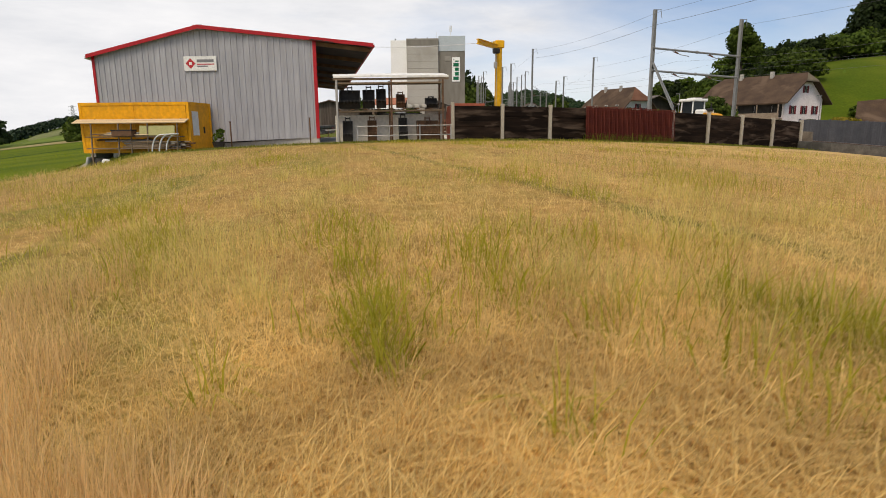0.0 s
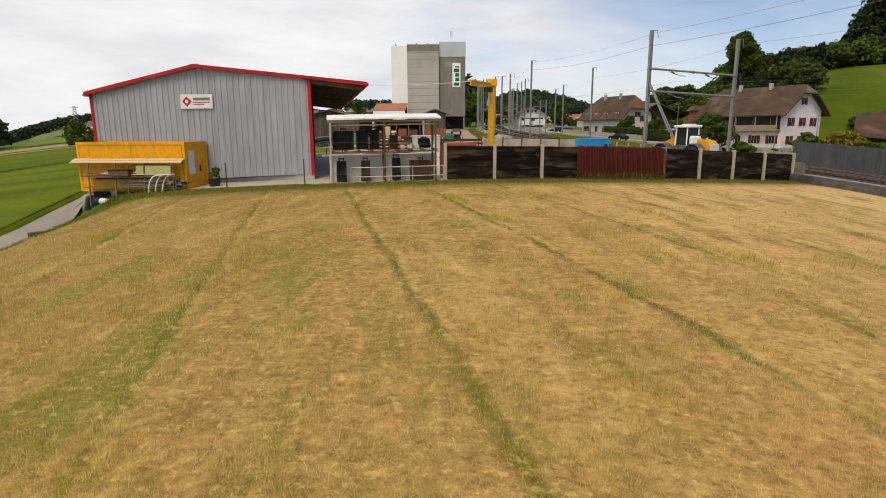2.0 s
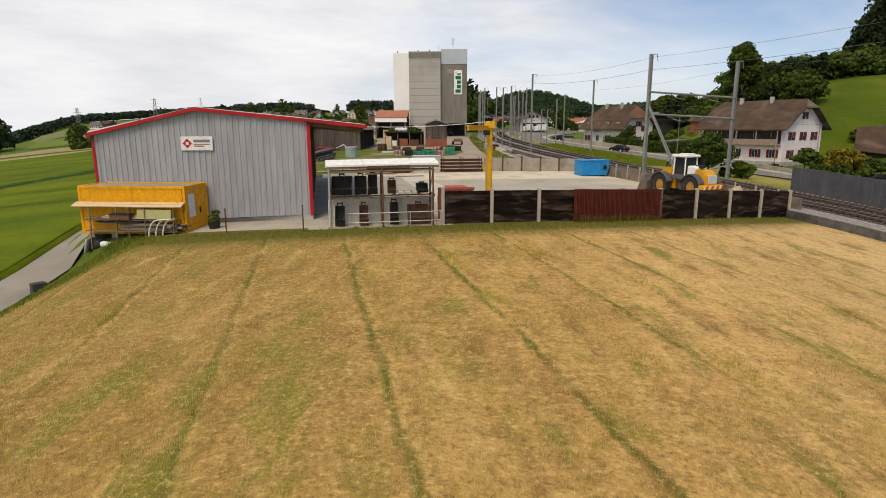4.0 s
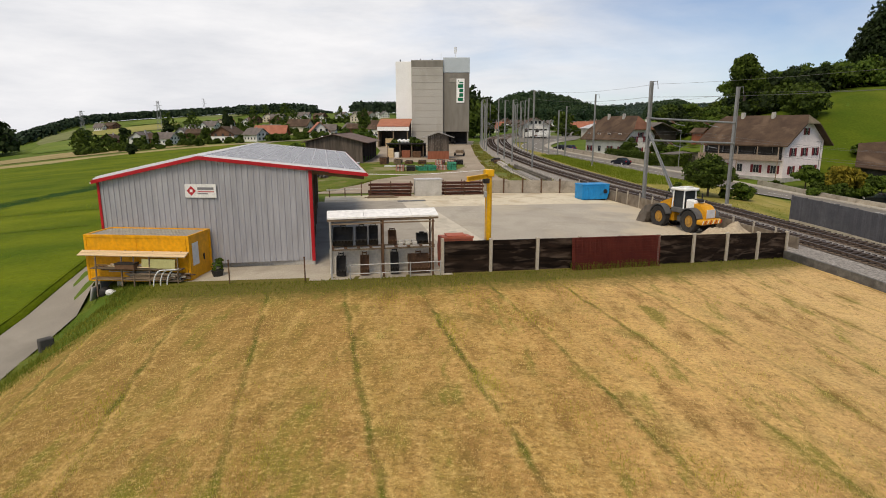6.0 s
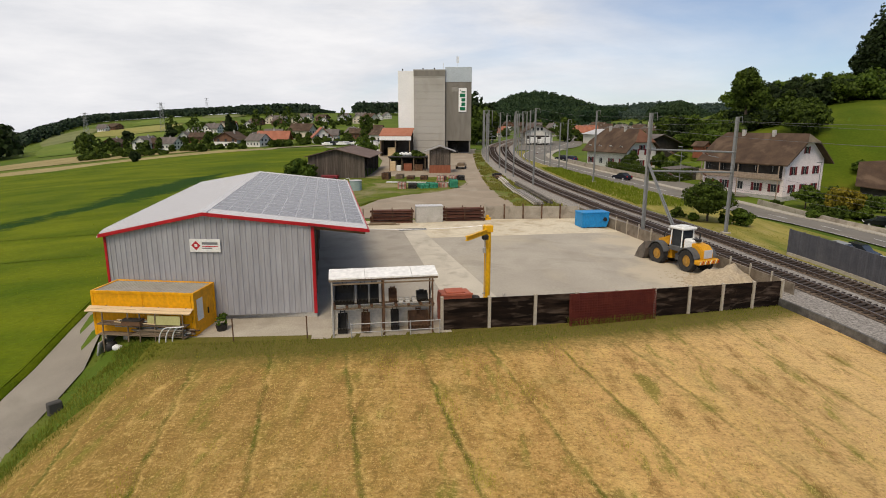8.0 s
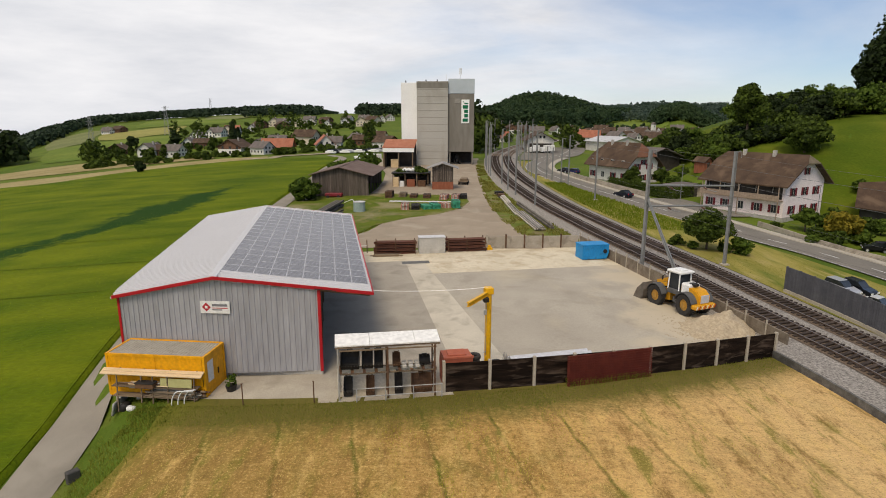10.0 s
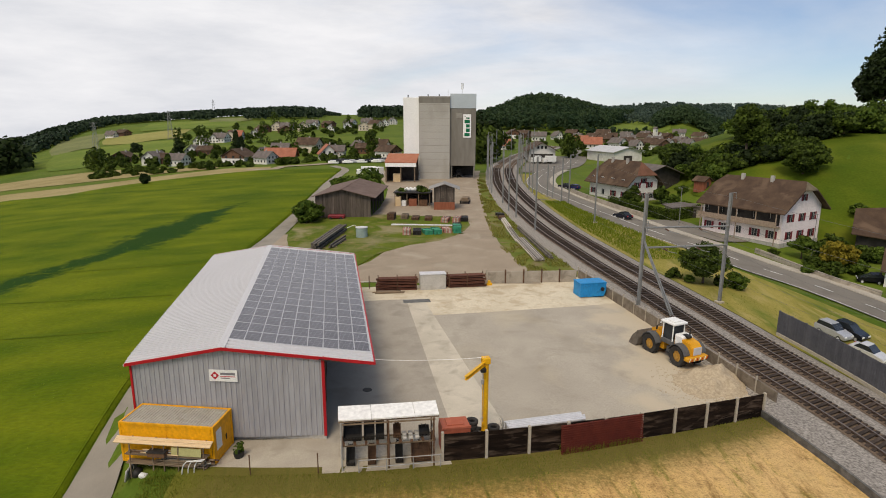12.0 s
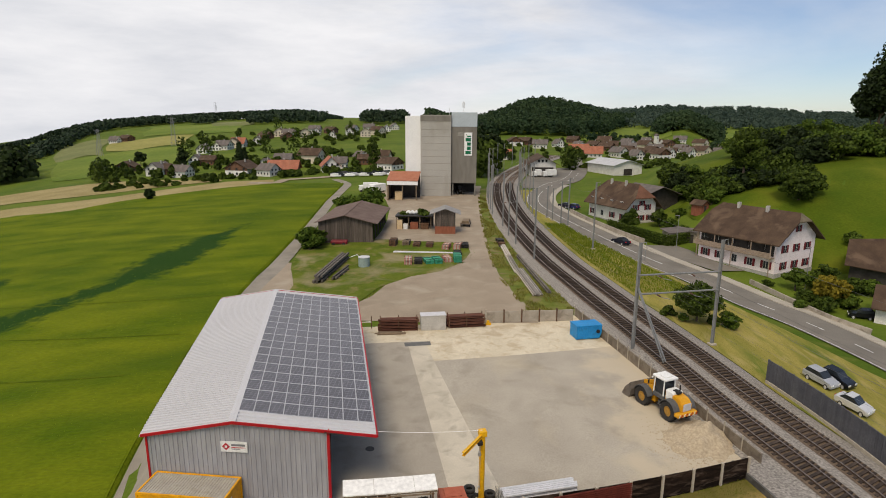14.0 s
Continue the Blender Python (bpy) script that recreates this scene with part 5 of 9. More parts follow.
# ---- red skip, pipes, blue container, screens ----
REDSKIP = paint("faded_red", (0.34, 0.085, 0.045), (0.43, 0.12, 0.065), 2, 0.7, stain=((0.25, 0.09, 0.06), 2, 0.5))
ob = thing("red_skip", stand_yard(7.0, -2.9), "faded red waste skip with sloping lid", "skip")
bm = bmesh.new()
prism(bm, [(0, 0), (1.5, 0), (1.7, 1.2), (1.45, 1.85), (0, 1.95)], 0, 1.9)
for v in bm.verts:
    v.co = Vector((v.co.y * 0.9, v.co.x, v.co.z))
part("body", bm, REDSKIP, ob)
part("lid", solid(0.3, 1.4, 0.3, 1.2, 1.93, 1.99, bevel=0.02), REDSKIP, ob, "paler sloping lid")
part("rim", solid(-0.04, 1.75, -0.04, 0.06, 1.86, 1.98), REDSKIP, ob)
PIPE = paint("grey_pipe", (0.58, 0.58, 0.60), (0.70, 0.70, 0.72), 2, 0.45, metal=0.3)
ob = thing("pipe_stack", stand_yard(11.4, -1.9), "stack of pale grey plastic pipes behind the fence", "pipes")
for k in range(7):
    for l in range(5 - (k % 2) * 0):
        if k * 5 + l > 28:
            break
        bm = bmesh.new()
        y, z = 0.05 + k * 0.2 + (l % 2) * 0.1, 0.14 + l * 0.18
        tube(bm, [(0.0 + 0.1 * (l % 2), y, z), (5.4 + 0.08 * (k % 3), y, z)], 0.095, 8, cap=False)
        part("pipe", bm, PIPE, ob)
for x in (0.6, 4.6):
    part("bearer", solid(x, x + 0.1, -0.1, 1.5, 0, 0.06), OLDWOOD, ob)
ob = thing("bundle_sprigs", stand_yard(11.2, -1.3), "tangle of thin wires on the pipe ends", "wire")
bm = bmesh.new()
random.seed(9)
for k in range(26):
    x, y = random.uniform(-0.2, 0.3), random.uniform(-0.4, 0.4)
    tube(bm, [(x, y, 0.0), (x + random.uniform(-0.2, 0.2), y + random.uniform(-0.2, 0.2), random.uniform(0.9, 1.35))], 0.012, 3)
part("strands", bm, GALV, ob)

BLUE = paint("blue_paint", (0.012, 0.21, 0.50), (0.02, 0.27, 0.60), 1, 0.5, stain=((0.03, 0.12, 0.24), 2, 0.4))
ob = thing("blue_container", stand_yard(28.0, 25.15, -5.5), "small bright blue waste container with ribbed sides", "container")
bm = bmesh.new()
prism(bm, [(0, 0.12), (3.0, 0.12), (3.25, 0.8), (3.25, 1.75), (0, 1.75)], 0, 1.9)
part("body", bm, BLUE, ob)
for k in range(10):
    part("rib", solid(0.1 + k * 0.3, 0.2 + k * 0.3, -0.05, 0.0, 0.14, 1.68), BLUE, ob)
part("rim", solid(-0.05, 3.3, -0.06, 1.96, 1.7, 1.82, bevel=0.02), BLUE, ob)
part("base", solid(0.1, 2.9, 0.2, 1.7, 0.0, 0.14), BLACKSTEEL, ob)
bm = bmesh.new()
tube(bm, [(2.75, -0.12, 1.0), (2.75, 0.0, 1.0)], 0.24, 12)
part("hatch", bm, BLACKSTEEL, ob, "black round hatch")

# wall at the far end of the yard and along the railway
WALLCON = paint("weathered_concrete", (0.309, 0.271, 0.216), (0.412, 0.364, 0.297), 0.8, 0.9, fine=10, bump=0.01, stain=((0.196, 0.163, 0.122), 0.9, 0.7), each=0.1)
end_wall = thing("yard_wall", Matrix.Identity(4), "weathered concrete panel wall round the far yard", "wall")
def wall_line(a, b, h):
    return in_yard(a, 32.75 - 0.11 * (a - 18.8) + b, h)


for k in range(5):
    a = 18.8 + k * 2.3
    part("panel", laid(solid(a + 0.07, a + 2.23, 0.1, 0.22, 0, 1.62 - 0.03 * (k % 2), bevel=0.01), wall_line), WALLCON, end_wall)
    part("post", laid(solid(a - 0.07, a + 0.07, 0.0, 0.25, 0, 1.85), wall_line), RUST if k else POSTCON, end_wall)
RETAIN = paint("stained_retaining_wall", (0.15, 0.12, 0.09), (0.27, 0.225, 0.17), 0.9, 0.9, fine=10, bump=0.01, stain=((0.10, 0.075, 0.055), 1.2, 0.6), each=0.15)
side_wall = thing("retaining_wall", Matrix.Identity(4), "low concrete panel wall between yard and railway", "wall")
for k in range(15):
    b0 = 33.2 - k * 2.45
    b1 = b0 - 2.35
    a0, a1 = 31.2 + (33.2 - b0) * 0.012, 31.2 + (33.2 - b1) * 0.012
    bm = bmesh.new()
    box(bm, a0, a0 + 0.12, b1, b0, -0.1, 1.2 + 0.04 * (k % 3))
    part("panel", laid(bm, in_yard), RETAIN, side_wall)
    bm = bmesh.new()
    box(bm, a0 - 0.08, a0 + 0.06, b0 - 0.02, b0 + 0.08, 0, 1.6)
    part("post", laid(bm, in_yard), POSTCON, side_wall)

ob = thing("concrete_box", stand_yard(10.25, 31.4), "pale grey concrete block screen between the beam racks", "concrete block")
part("block", solid(0, 3.1, 0, 1.3, 0, 1.95, bevel=0.03), paint("pale_concrete", (0.43, 0.41, 0.37), (0.52, 0.5, 0.46), 0.8, 0.85, stain=((0.34, 0.31, 0.27), 1.2, 0.5)), ob)
part("cover", solid(-0.05, 3.15, -0.05, 1.35, 1.95, 2.03, bevel=0.01), ALU, ob, "grey cover plate")
BEAM = paint("rusty_beam", (0.085, 0.032, 0.02), (0.16, 0.065, 0.04), 2, 0.8, stretch=(0.3, 2, 2), each=0.25)
for a0, a1, lab in ((5.0, 10.0, "rack of rusty steel beams behind the yard"), (13.6, 18.5, "rack of long rusty steel beams")):
    ob = thing("beam_rack", stand_yard(a0, 31.7), lab, "beam rack", "beam racks")
    L = a1 - a0
    for x in (0.2, L / 2, L - 0.2):
        for y in (0.0, 1.3):
            part("stanchion", solid(x - 0.05, x + 0.05, y - 0.05, y + 0.05, 0, 1.75), RUST, ob)
    for l in range(4):
        for k in range(4):
            z = 0.12 + l * 0.4
            s = random.uniform(-0.25, 0.3)
            bm = bmesh.new()
            y = 0.1 + k * 0.3
            for z0, z1, w in ((0, 0.03, 0.1), (0.03, 0.21, 0.015), (0.21, 0.24, 0.1)):
                box(bm, 0.1 + s, L - 0.2 + s, y - w, y + w, z + z0, z + z1)
            part("beam", bm, BEAM, ob)
ob = thing("timber_pile", stand_yard(4.6, 30.6), "low pile of weathered timber before the rack", "timber")
for k in range(7):
    part("timber", solid(random.uniform(-0.2, 0.5), 3.2 + random.uniform(-0.6, 0.5), k % 4 * 0.25, k % 4 * 0.25 + 0.2, (k // 4) * 0.17, (k // 4) * 0.17 + 0.15, bevel=0.01), OLDWOOD, ob)
ob = thing("yellow_hydrant", stand_yard(18.6, 32.0), "small yellow plastic barrier block", "barrier")
part("block", solid(0, 0.7, 0, 0.4, 0, 0.35, bevel=0.05), CRANEYEL, ob)
part("top", solid(0.15, 0.5, 0.08, 0.32, 0.35, 0.65, bevel=0.04), CRANEYEL, ob)
ob = thing("fence_wire", Matrix.Identity(4), "wooden rail fence beside the hall's back", "fence")
for a in (0.5, 2.3, 4.2):
    bm = bmesh.new()
    bar(bm, in_yard(a, 33.0, 0), in_yard(a, 33.0, 1.7 if a > 4 else 1.1), 0.1)
    part("post", bm, RUST, ob)
bm = bmesh.new()
bar(bm, in_yard(0.2, 33.0, 0.9), in_yard(4.2, 33.0, 0.95), 0.12)
part("rail", bm, BLOCK, ob)


# ---- grain silo ----
SILOGREY = paint("silo_concrete", (0.38, 0.362, 0.325), (0.44, 0.42, 0.38), 0.12, 0.85, fine=6, stretch=(1, 1, 0.6), stain=((0.30, 0.28, 0.24), 0.2, 0.5))
SILOBAND = paint("silo_band", (0.27, 0.255, 0.22), (0.31, 0.292, 0.26), 0.3, 0.85, fine=2)
SILODARK = paint("silo_weathered", (0.175, 0.162, 0.138), (0.225, 0.208, 0.178), 0.2, 0.85, fine=0.9, stretch=(1, 1, 0.25), stain=((0.145, 0.132, 0.11), 0.2, 0.5))
SILOWHITE = paint("silo_white", (0.82, 0.815, 0.80), (0.87, 0.865, 0.85), 0.15, 0.7, fine=12, stain=((0.74, 0.73, 0.70), 0.2, 0.3))
SILOBLUE = paint("silo_blue_sheet", (0.42, 0.47, 0.50), (0.48, 0.53, 0.56), 0.4, 0.5)
TILERED = paint("red_tile", (0.30, 0.11, 0.06), (0.42, 0.17, 0.10), 0.8, 0.85, fine=6, stain=((0.24, 0.13, 0.09), 0.8, 0.4))
LOGOGREEN = paint("logo_green", (0.0, 0.12, 0.05), (0.0, 0.15, 0.065), 2, 0.6)
silo = thing("grain_silo", stand(-10.0, 172.7, 1.0) @ Matrix.Diagonal((1, 1, 0.955, 1)), "tall grain silo of grey, white and weathered concrete towers", "silo")
part("white_tower", solid(-4.75, -0.02, 0.8, 12, 0, 25.6, bevel=0.05), SILOWHITE, silo, "white rendered tower")
for k in range(12):
    z = 0.0 + k * 2.13
    part("band", solid(0.0, 9.35, 0.0, 12, z + 0.09, z + 2.13, bevel=0.03), SILOGREY, silo)
    part("joint", solid(0.03, 9.32, 0.05, 11.9, z, z + 0.09), SILOBAND, silo)
part("roof_edge", solid(-0.05, 9.4, -0.05, 12, 25.56, 25.95, bevel=0.02), SILOBAND, silo)
part("dark_tower", solid(9.4, 17.2, 1.2, 13, 4.3, 22.3, bevel=0.05), SILODARK, silo, "weathered dark concrete tower")
part("blue_head", solid(9.38, 17.25, 1.1, 13.1, 22.3, 26.8, bevel=0.05), SILOBLUE, silo, "pale blue sheet-clad head")
for x in (9.9, 16.8):
    for y in (1.7, 12.5):
        part("pillar", solid(x - 0.22, x + 0.22, y - 0.22, y + 0.22, 0, 4.35), SILODARK, silo)
part("core_wall", solid(9.4, 16.9, 9.5, 12.9, 0, 4.3), DARKIN, silo, "dark wall under the tower")
logo = part("logo_board", solid(13.35, 15.75, 1.02, 1.14, 13.2, 20.5, bevel=0.03), SILOWHITE, silo, "white sign board with green shapes")
for k, (z0, z1, x0, x1) in enumerate(((13.7, 14.7, 13.75, 15.35), (15.0, 16.1, 14.2, 15.35), (16.4, 17.4, 14.2, 15.35), (17.7, 18.8, 13.75, 15.35), (19.1, 19.5, 14.2, 15.35), (19.65, 19.95, 13.8, 14.05))):
    part("logo_shape", solid(x0, x1, 0.97, 1.03, z0, z1, bevel=0.05), LOGOGREEN, logo)
part("faded_mark", solid(11.2, 13.1, 1.15, 1.21, 19.4, 20.9, bevel=0.1), SILOBAND, silo, "faded pale mark of an old sign")
for x, h in ((13.0, 3.4), (8.7, 2.2), (2.6, 0.7), (6.0, 0.7), (-3.5, 0.8)):
    bm = bmesh.new()
    zb = 26.8 if x > 9.4 else (25.95 if x > 0 else 25.6)
    tube(bm, [(x, 3, zb), (x, 3, zb + h)], 0.06 if h > 2 else 0.16, 6)
    part("antenna" if h > 2 else "vent", bm, SIGNWHITE if h > 2 else BLACKSTEEL, silo)
for dx in (-0.25, 0.25):
    bm = bmesh.new()
    tube(bm, [(13 + dx, 3, 28.2), (13 + dx, 3, 30.1)], 0.12, 6)
    part("antenna_panel", bm, SIGNWHITE, silo)
part("stained_head", solid(-0.02, 9.37, -0.03, 11.9, 23.9, 25.6), SILODARK, silo, "weathered dark band under the roof edge")
dock = thing("loading_shed", stand(-19.3, 164.5, 1.0), "low loading shed with red tiled roof at the silo", "shed")
part("fascia", solid(-0.1, 9.1, -0.55, -0.35, 4.75, 5.9, bevel=0.02), SILOWHITE, dock, "broad white canopy edge")
bm = bmesh.new()
vs = box(bm, -0.2, 9.2, -0.6, 6.5, 5.9, 6.1)
for v in vs:
    v.co.z += 0.30 * (v.co.y + 0.6)
part("roof", bm, TILERED, dock)
for x in (0.2, 4.5, 8.6):
    part("post", solid(x - 0.15, x + 0.15, -0.3, 0.0, 0, 4.8), OLDWOOD, dock)
part("back_wall", solid(0, 9, 5.5, 6.3, 0, 7.6), DARKIN, dock)
part("side_wall", solid(-0.1, 0.1, 0, 6, 0, 5.9), OLDWOOD, dock)
part("crate", solid(2.0, 4.2, 1.0, 3.0, 0, 2.6, bevel=0.05), BOARD, dock, "stack of pale wooden crates")

# ---- wooden barn, little shed, yard things ----
PLANKGREY = paint("grey_plank", (0.062, 0.048, 0.038), (0.125, 0.102, 0.084), 1.2, 0.9, fine=9, stretch=(3, 3, 0.25), bump=0.01, each=0.3)
ROOFBROWN = paint("brown_roof", (0.115, 0.075, 0.06), (0.16, 0.11, 0.09), 0.6, 0.85, fine=5, stain=((0.2, 0.15, 0.12), 0.4, 0.4))
BRICKRED = paint("red_boarding", (0.21, 0.07, 0.035), (0.28, 0.10, 0.055), 1.5, 0.85, stretch=(2, 2, 0.4))


def plank_wall(parent, x0, x1, y, zf, ztop, material, step=0.32, axis="x"):
    """A wall of upright boards, each a piece of its own; zf: foot; ztop(x): head."""
    n = max(1, int((x1 - x0) / step))
    for i in range(n):
        a, b = x0 + (x1 - x0) * i / n, x0 + (x1 - x0) * (i + 1) / n - 0.015
        j = 0.02 * (i % 2)
        bm = bmesh.new()
        vs = box(bm, a, b, y + j, y + j + 0.05, zf, 1.0) if axis == "x" else box(bm, y + j, y + j + 0.05, a, b, zf, 1.0)
        for v in vs:
            if v.co.z == 1.0:
                v.co.z = ztop(v.co.x if axis == "x" else v.co.y)
        part("board", bm, material, parent)


barn = thing("wooden_barn", stand(-27.0, 110.2, 8), "dark weathered wooden barn with brown gabled roof", "barn")
BW, BL, BE, BR = 11.2, 21.0, 4.55, 5.95
plank_wall(barn, 0, BW, 0, 0, lambda x: BE + (BR - BE) * (1 - abs(x - BW / 2) / (BW / 2)), PLANKGREY, 0.42)
bm = bmesh.new()
box(bm, 0.06, 0.2, 0.06, BL, 0, BE)
box(bm, 0.06, BW, BL - 0.2, BL, 0, BE)
part("rear_wall", bm, PLANKGREY, barn)
for k in range(6):
    y = 0.2 + k * (BL - 0.4) / 5
    part("post", solid(BW - 0.15, BW + 0.1, y - 0.12, y + 0.12, 0, BE), PLANKGREY, barn)
part("inner_wall", solid(BW - 3.2, BW - 3.0, 0.2, BL - 0.3, 0, BE), DARKIN, barn)
for s in (0, 1):
    bm = bmesh.new()
    x0, x1 = (-0.7, BW / 2) if s == 0 else (BW / 2, BW + 1.2)
    vs = box(bm, x0, x1, -0.7, BL + 0.5, 0, 0.12)
    for v in vs:
        v.co.z += BR + 0.05 - (BR - BE) / (BW / 2) * abs(v.co.x - BW / 2)
    part("roof", bm, ROOFBROWN, barn, "brown roof sheeting")
bm = bmesh.new()
bar(bm, (BW / 2, -0.7, BR + 0.2), (BW / 2, BL + 0.5, BR + 0.2), 0.3, 0.06)
part("ridge_cap", bm, ROOFBROWN, barn)
shed = thing("weigh_house", stand(-3.4, 119.8, 2.0), "narrow wooden shed with grey roof and red base", "shed")
plank_wall(shed, 0, 4.4, 0, 1.75, lambda x: 4.8 + 0.8 * (1 - abs(x - 2.2) / 2.2), PLANKGREY, 0.4)
part("side_wall", solid(4.3, 4.42, 0.06, 4.6, 1.75, 4.8), PLANKGREY, shed)
part("side_wall", solid(-0.02, 0.1, 0.06, 4.6, 1.75, 4.8), PLANKGREY, shed)
part("base", solid(-0.05, 4.45, -0.05, 4.6, 0, 1.75, bevel=0.02), BRICKRED, shed, "red-brown boarded base")
for s in (0, 1):
    bm = bmesh.new()
    vs = box(bm, -1.2 if s == 0 else 2.2, 2.2 if s == 0 else 5.6, -0.8, 5.2, 0, 0.12)
    for v in vs:
        v.co.z += 5.7 - 0.36 * abs(v.co.x - 2.2)
    part("roof", bm, paint("grey_roof", (0.22, 0.21, 0.20), (0.30, 0.29, 0.28), 1, 0.7), shed)
lean = thing("open_shelter", stand(-12.6, 124.5, 2.0), "low open shelter with dark flat roof and stored goods", "shelter")
part("roof", solid(0, 8.4, -0.5, 4.5, 3.0, 3.25, bevel=0.03), BLACKSTEEL, lean)
for x in (0.3, 3.0, 5.6, 8.1):
    part("post", solid(x - 0.1, x + 0.1, -0.2, 0.0, 0, 3.0), OLDWOOD, lean)
part("back_wall", solid(0, 8.4, 4.2, 4.4, 0, 3.0), DARKIN, lean)
for x0, x1, z, mat in ((0.4, 1.6, 2.2, BOARD), (1.8, 2.8, 1.3, SIGNWHITE), (3.4, 5.2, 1.7, BRICKRED), (5.8, 7.6, 1.5, RUST)):
    part("crate", solid(x0, x1, -0.4, 1.2, 0, z, bevel=0.04), mat, lean)
for k in range(6):
    ob = thing("white_sack", lean.matrix_world @ pose(1.9 + 0.62 * k, 1.5 + 0.4 * (k % 2), 3.25, 0, 0, 20 * k), "bulging white bulk bag on the shelter roof", "sack", "white bags")
    bm = solid(0, 0.75, 0, 0.7, 0, 0.65 + 0.2 * (k % 2), bevel=0.2)
    part("bag", bm, SIGNWHITE, ob, smooth=True)
GREENP = paint("green_plastic", (0.03, 0.22, 0.13), (0.06, 0.32, 0.19), 2, 0.6)
PINK = paint("pink_crate", (0.38, 0.17, 0.13), (0.48, 0.24, 0.19), 2, 0.7)


def pallet(x, y, turn, h, mat, label):
    """A bundle of long battens on two bearers, held by straps."""
    ob = thing("batten_bundle", stand(x, y, turn), label, "bundle", "bundles on the grass")
    for q in (0.5, 2.3):
        part("bearer", solid(-0.05, 1.45, q, q + 0.12, 0, 0.12), OLDWOOD, ob)
    rows = max(2, int(h / 0.32))
    for j in range(rows):
        for k in range(5):
            e = rd.uniform(-0.12, 0.12)
            part("batten", solid(0.28 * k + 0.02, 0.28 * k + 0.26, e, 2.9 + e, 0.12 + h * j / rows, 0.12 + h * (j + 0.9) / rows, bevel=0.015), BATTENPALE if mat == PINK and k % 2 else mat, ob)
    for q in (0.6, 2.2):
        part("strap", solid(-0.01, 1.41, q, q + 0.05, 0.12, 0.14 + h), BLACKSTEEL, ob)


BATTENPALE = paint("pale_batten", (0.42, 0.36, 0.30), (0.54, 0.47, 0.40), 2, 0.8)
rd = random.Random(4)
for x, y, tn, h, mat, lab in ((-7.9, 94.9, 5, 1.0, PINK, "strapped bundle of reddish battens on the grass"), (-6.1, 95.0, 5, 0.8, BLACKSTEEL, "strapped bundle of dark boards on the grass"), (-4.0, 95.2, 18, 0.7, GREENP, "green plastic crates on a pallet"), (-2.4, 95.4, 18, 0.9, GREENP, "tall bundle of green painted battens"), (-0.7, 96.6, 15, 0.8, PINK, "pink and pale battens strapped in a bundle"), (0.9, 96.6, 5, 1.3, GREENP, "high bundle of bright green battens"), (1.0, 101, 5, 0.6, BLACKSTEEL, "low bundle of dark boards"),
                            (-12.2, 108, 0, 1.3, RUST, "high stack of rusty steel lengths"), (-9.6, 109, 0, 0.8, OLDWOOD, "low stack of grey boards"), (-7.4, 108, 0, 0.6, RUST, "rusty steel lengths stacked on bearers"), (-4.8, 107.5, 0, 0.7, RUST, "rusty brown steel lengths on bearers"), (-1.6, 106, -10, 0.9, PINK, "long pink battens strapped on bearers"), (0.6, 106.2, -10, 0.9, PINK, "pink battens strapped together"), (2.3, 107, 0, 0.8, BLACKSTEEL, "dark bundle at the court's edge")):
    pallet(x, y, tn, h, mat, lab)
ob = thing("long_beam", stand(-10.8, 103.2, 1), "long pale steel girder lying on the grass", "girder")
for k in range(2):
    part("girder", solid(0, 13.2, k * 0.5, k * 0.5 + 0.3, 0, 0.3, bevel=0.02), PIPE, ob)
ob = thing("water_tank", stand(-15.9, 92.7, 0), "round pale grey-green water tank with a pipe", "tank")
bm = bmesh.new()
tube(bm, [(1.0, 1.0, 0.0), (1.0, 1.0, 1.75)], 1.0, 28)
part("tank", bm, paint("tank_green", (0.24, 0.31, 0.29), (0.3, 0.37, 0.35), 1, 0.6), ob)
bm = bmesh.new()
tube(bm, [(1.0, 1.0, 1.75), (1.0, 1.0, 1.84)], 1.05, 28)
part("rim", bm, ALU, ob)
bm = bmesh.new()
tube(bm, [(0.2, 0.9, 1.8), (-0.2, 0.9, 2.2), (-1.6, 0.9, 1.6)], 0.06, 6)
part("pipe", bm, SIGNWHITE, ob)
DARKBEAM = paint("dark_beam", (0.07, 0.06, 0.05), (0.15, 0.13, 0.11), 1.5, 0.85, stretch=(1, 1, 1), fine=8, each=0.35)
PALEPOLE = paint("pale_pole", (0.30, 0.265, 0.22), (0.46, 0.42, 0.37), 1.5, 0.6, fine=8, each=0.5)
rd = random.Random(4)


def beam_stack(name, x0, y0, x1, y1, n, layers, w, material, label, piece):
    ob = thing(name, Matrix.Identity(4), label, "stack", "long stacks")
    p, q = Vector((x0, y0, 0)), Vector((x1, y1, 0))
    d = (q - p).normalized()
    side = Vector((d.y, -d.x, 0))
    for k in range(layers):
        for i in range(n - k % 2):
            o = side * ((i + 0.5 * (k % 2)) * w * 1.55 + rd.uniform(-0.06, 0.06))
            a, b = p + o + d * rd.uniform(-0.5, 0.5), q + o + d * rd.uniform(-0.5, 0.5)
            bm = bmesh.new()
            bar(bm, site(a.x, a.y, 0.25 + w * (k + 0.5)), site(b.x, b.y, 0.25 + w * (k + 0.5)), w, w)
            part(piece, bm, material, ob)
    for t in (0.15, 0.5, 0.85):
        c = p.lerp(q, t)
        e = c + side * n * w * 1.55
        bm = bmesh.new()
        bar(bm, site(c.x, c.y, 0.13), site(e.x, e.y, 0.13), 0.2, 0.24)
        part("bearer", bm, OLDWOOD, ob)


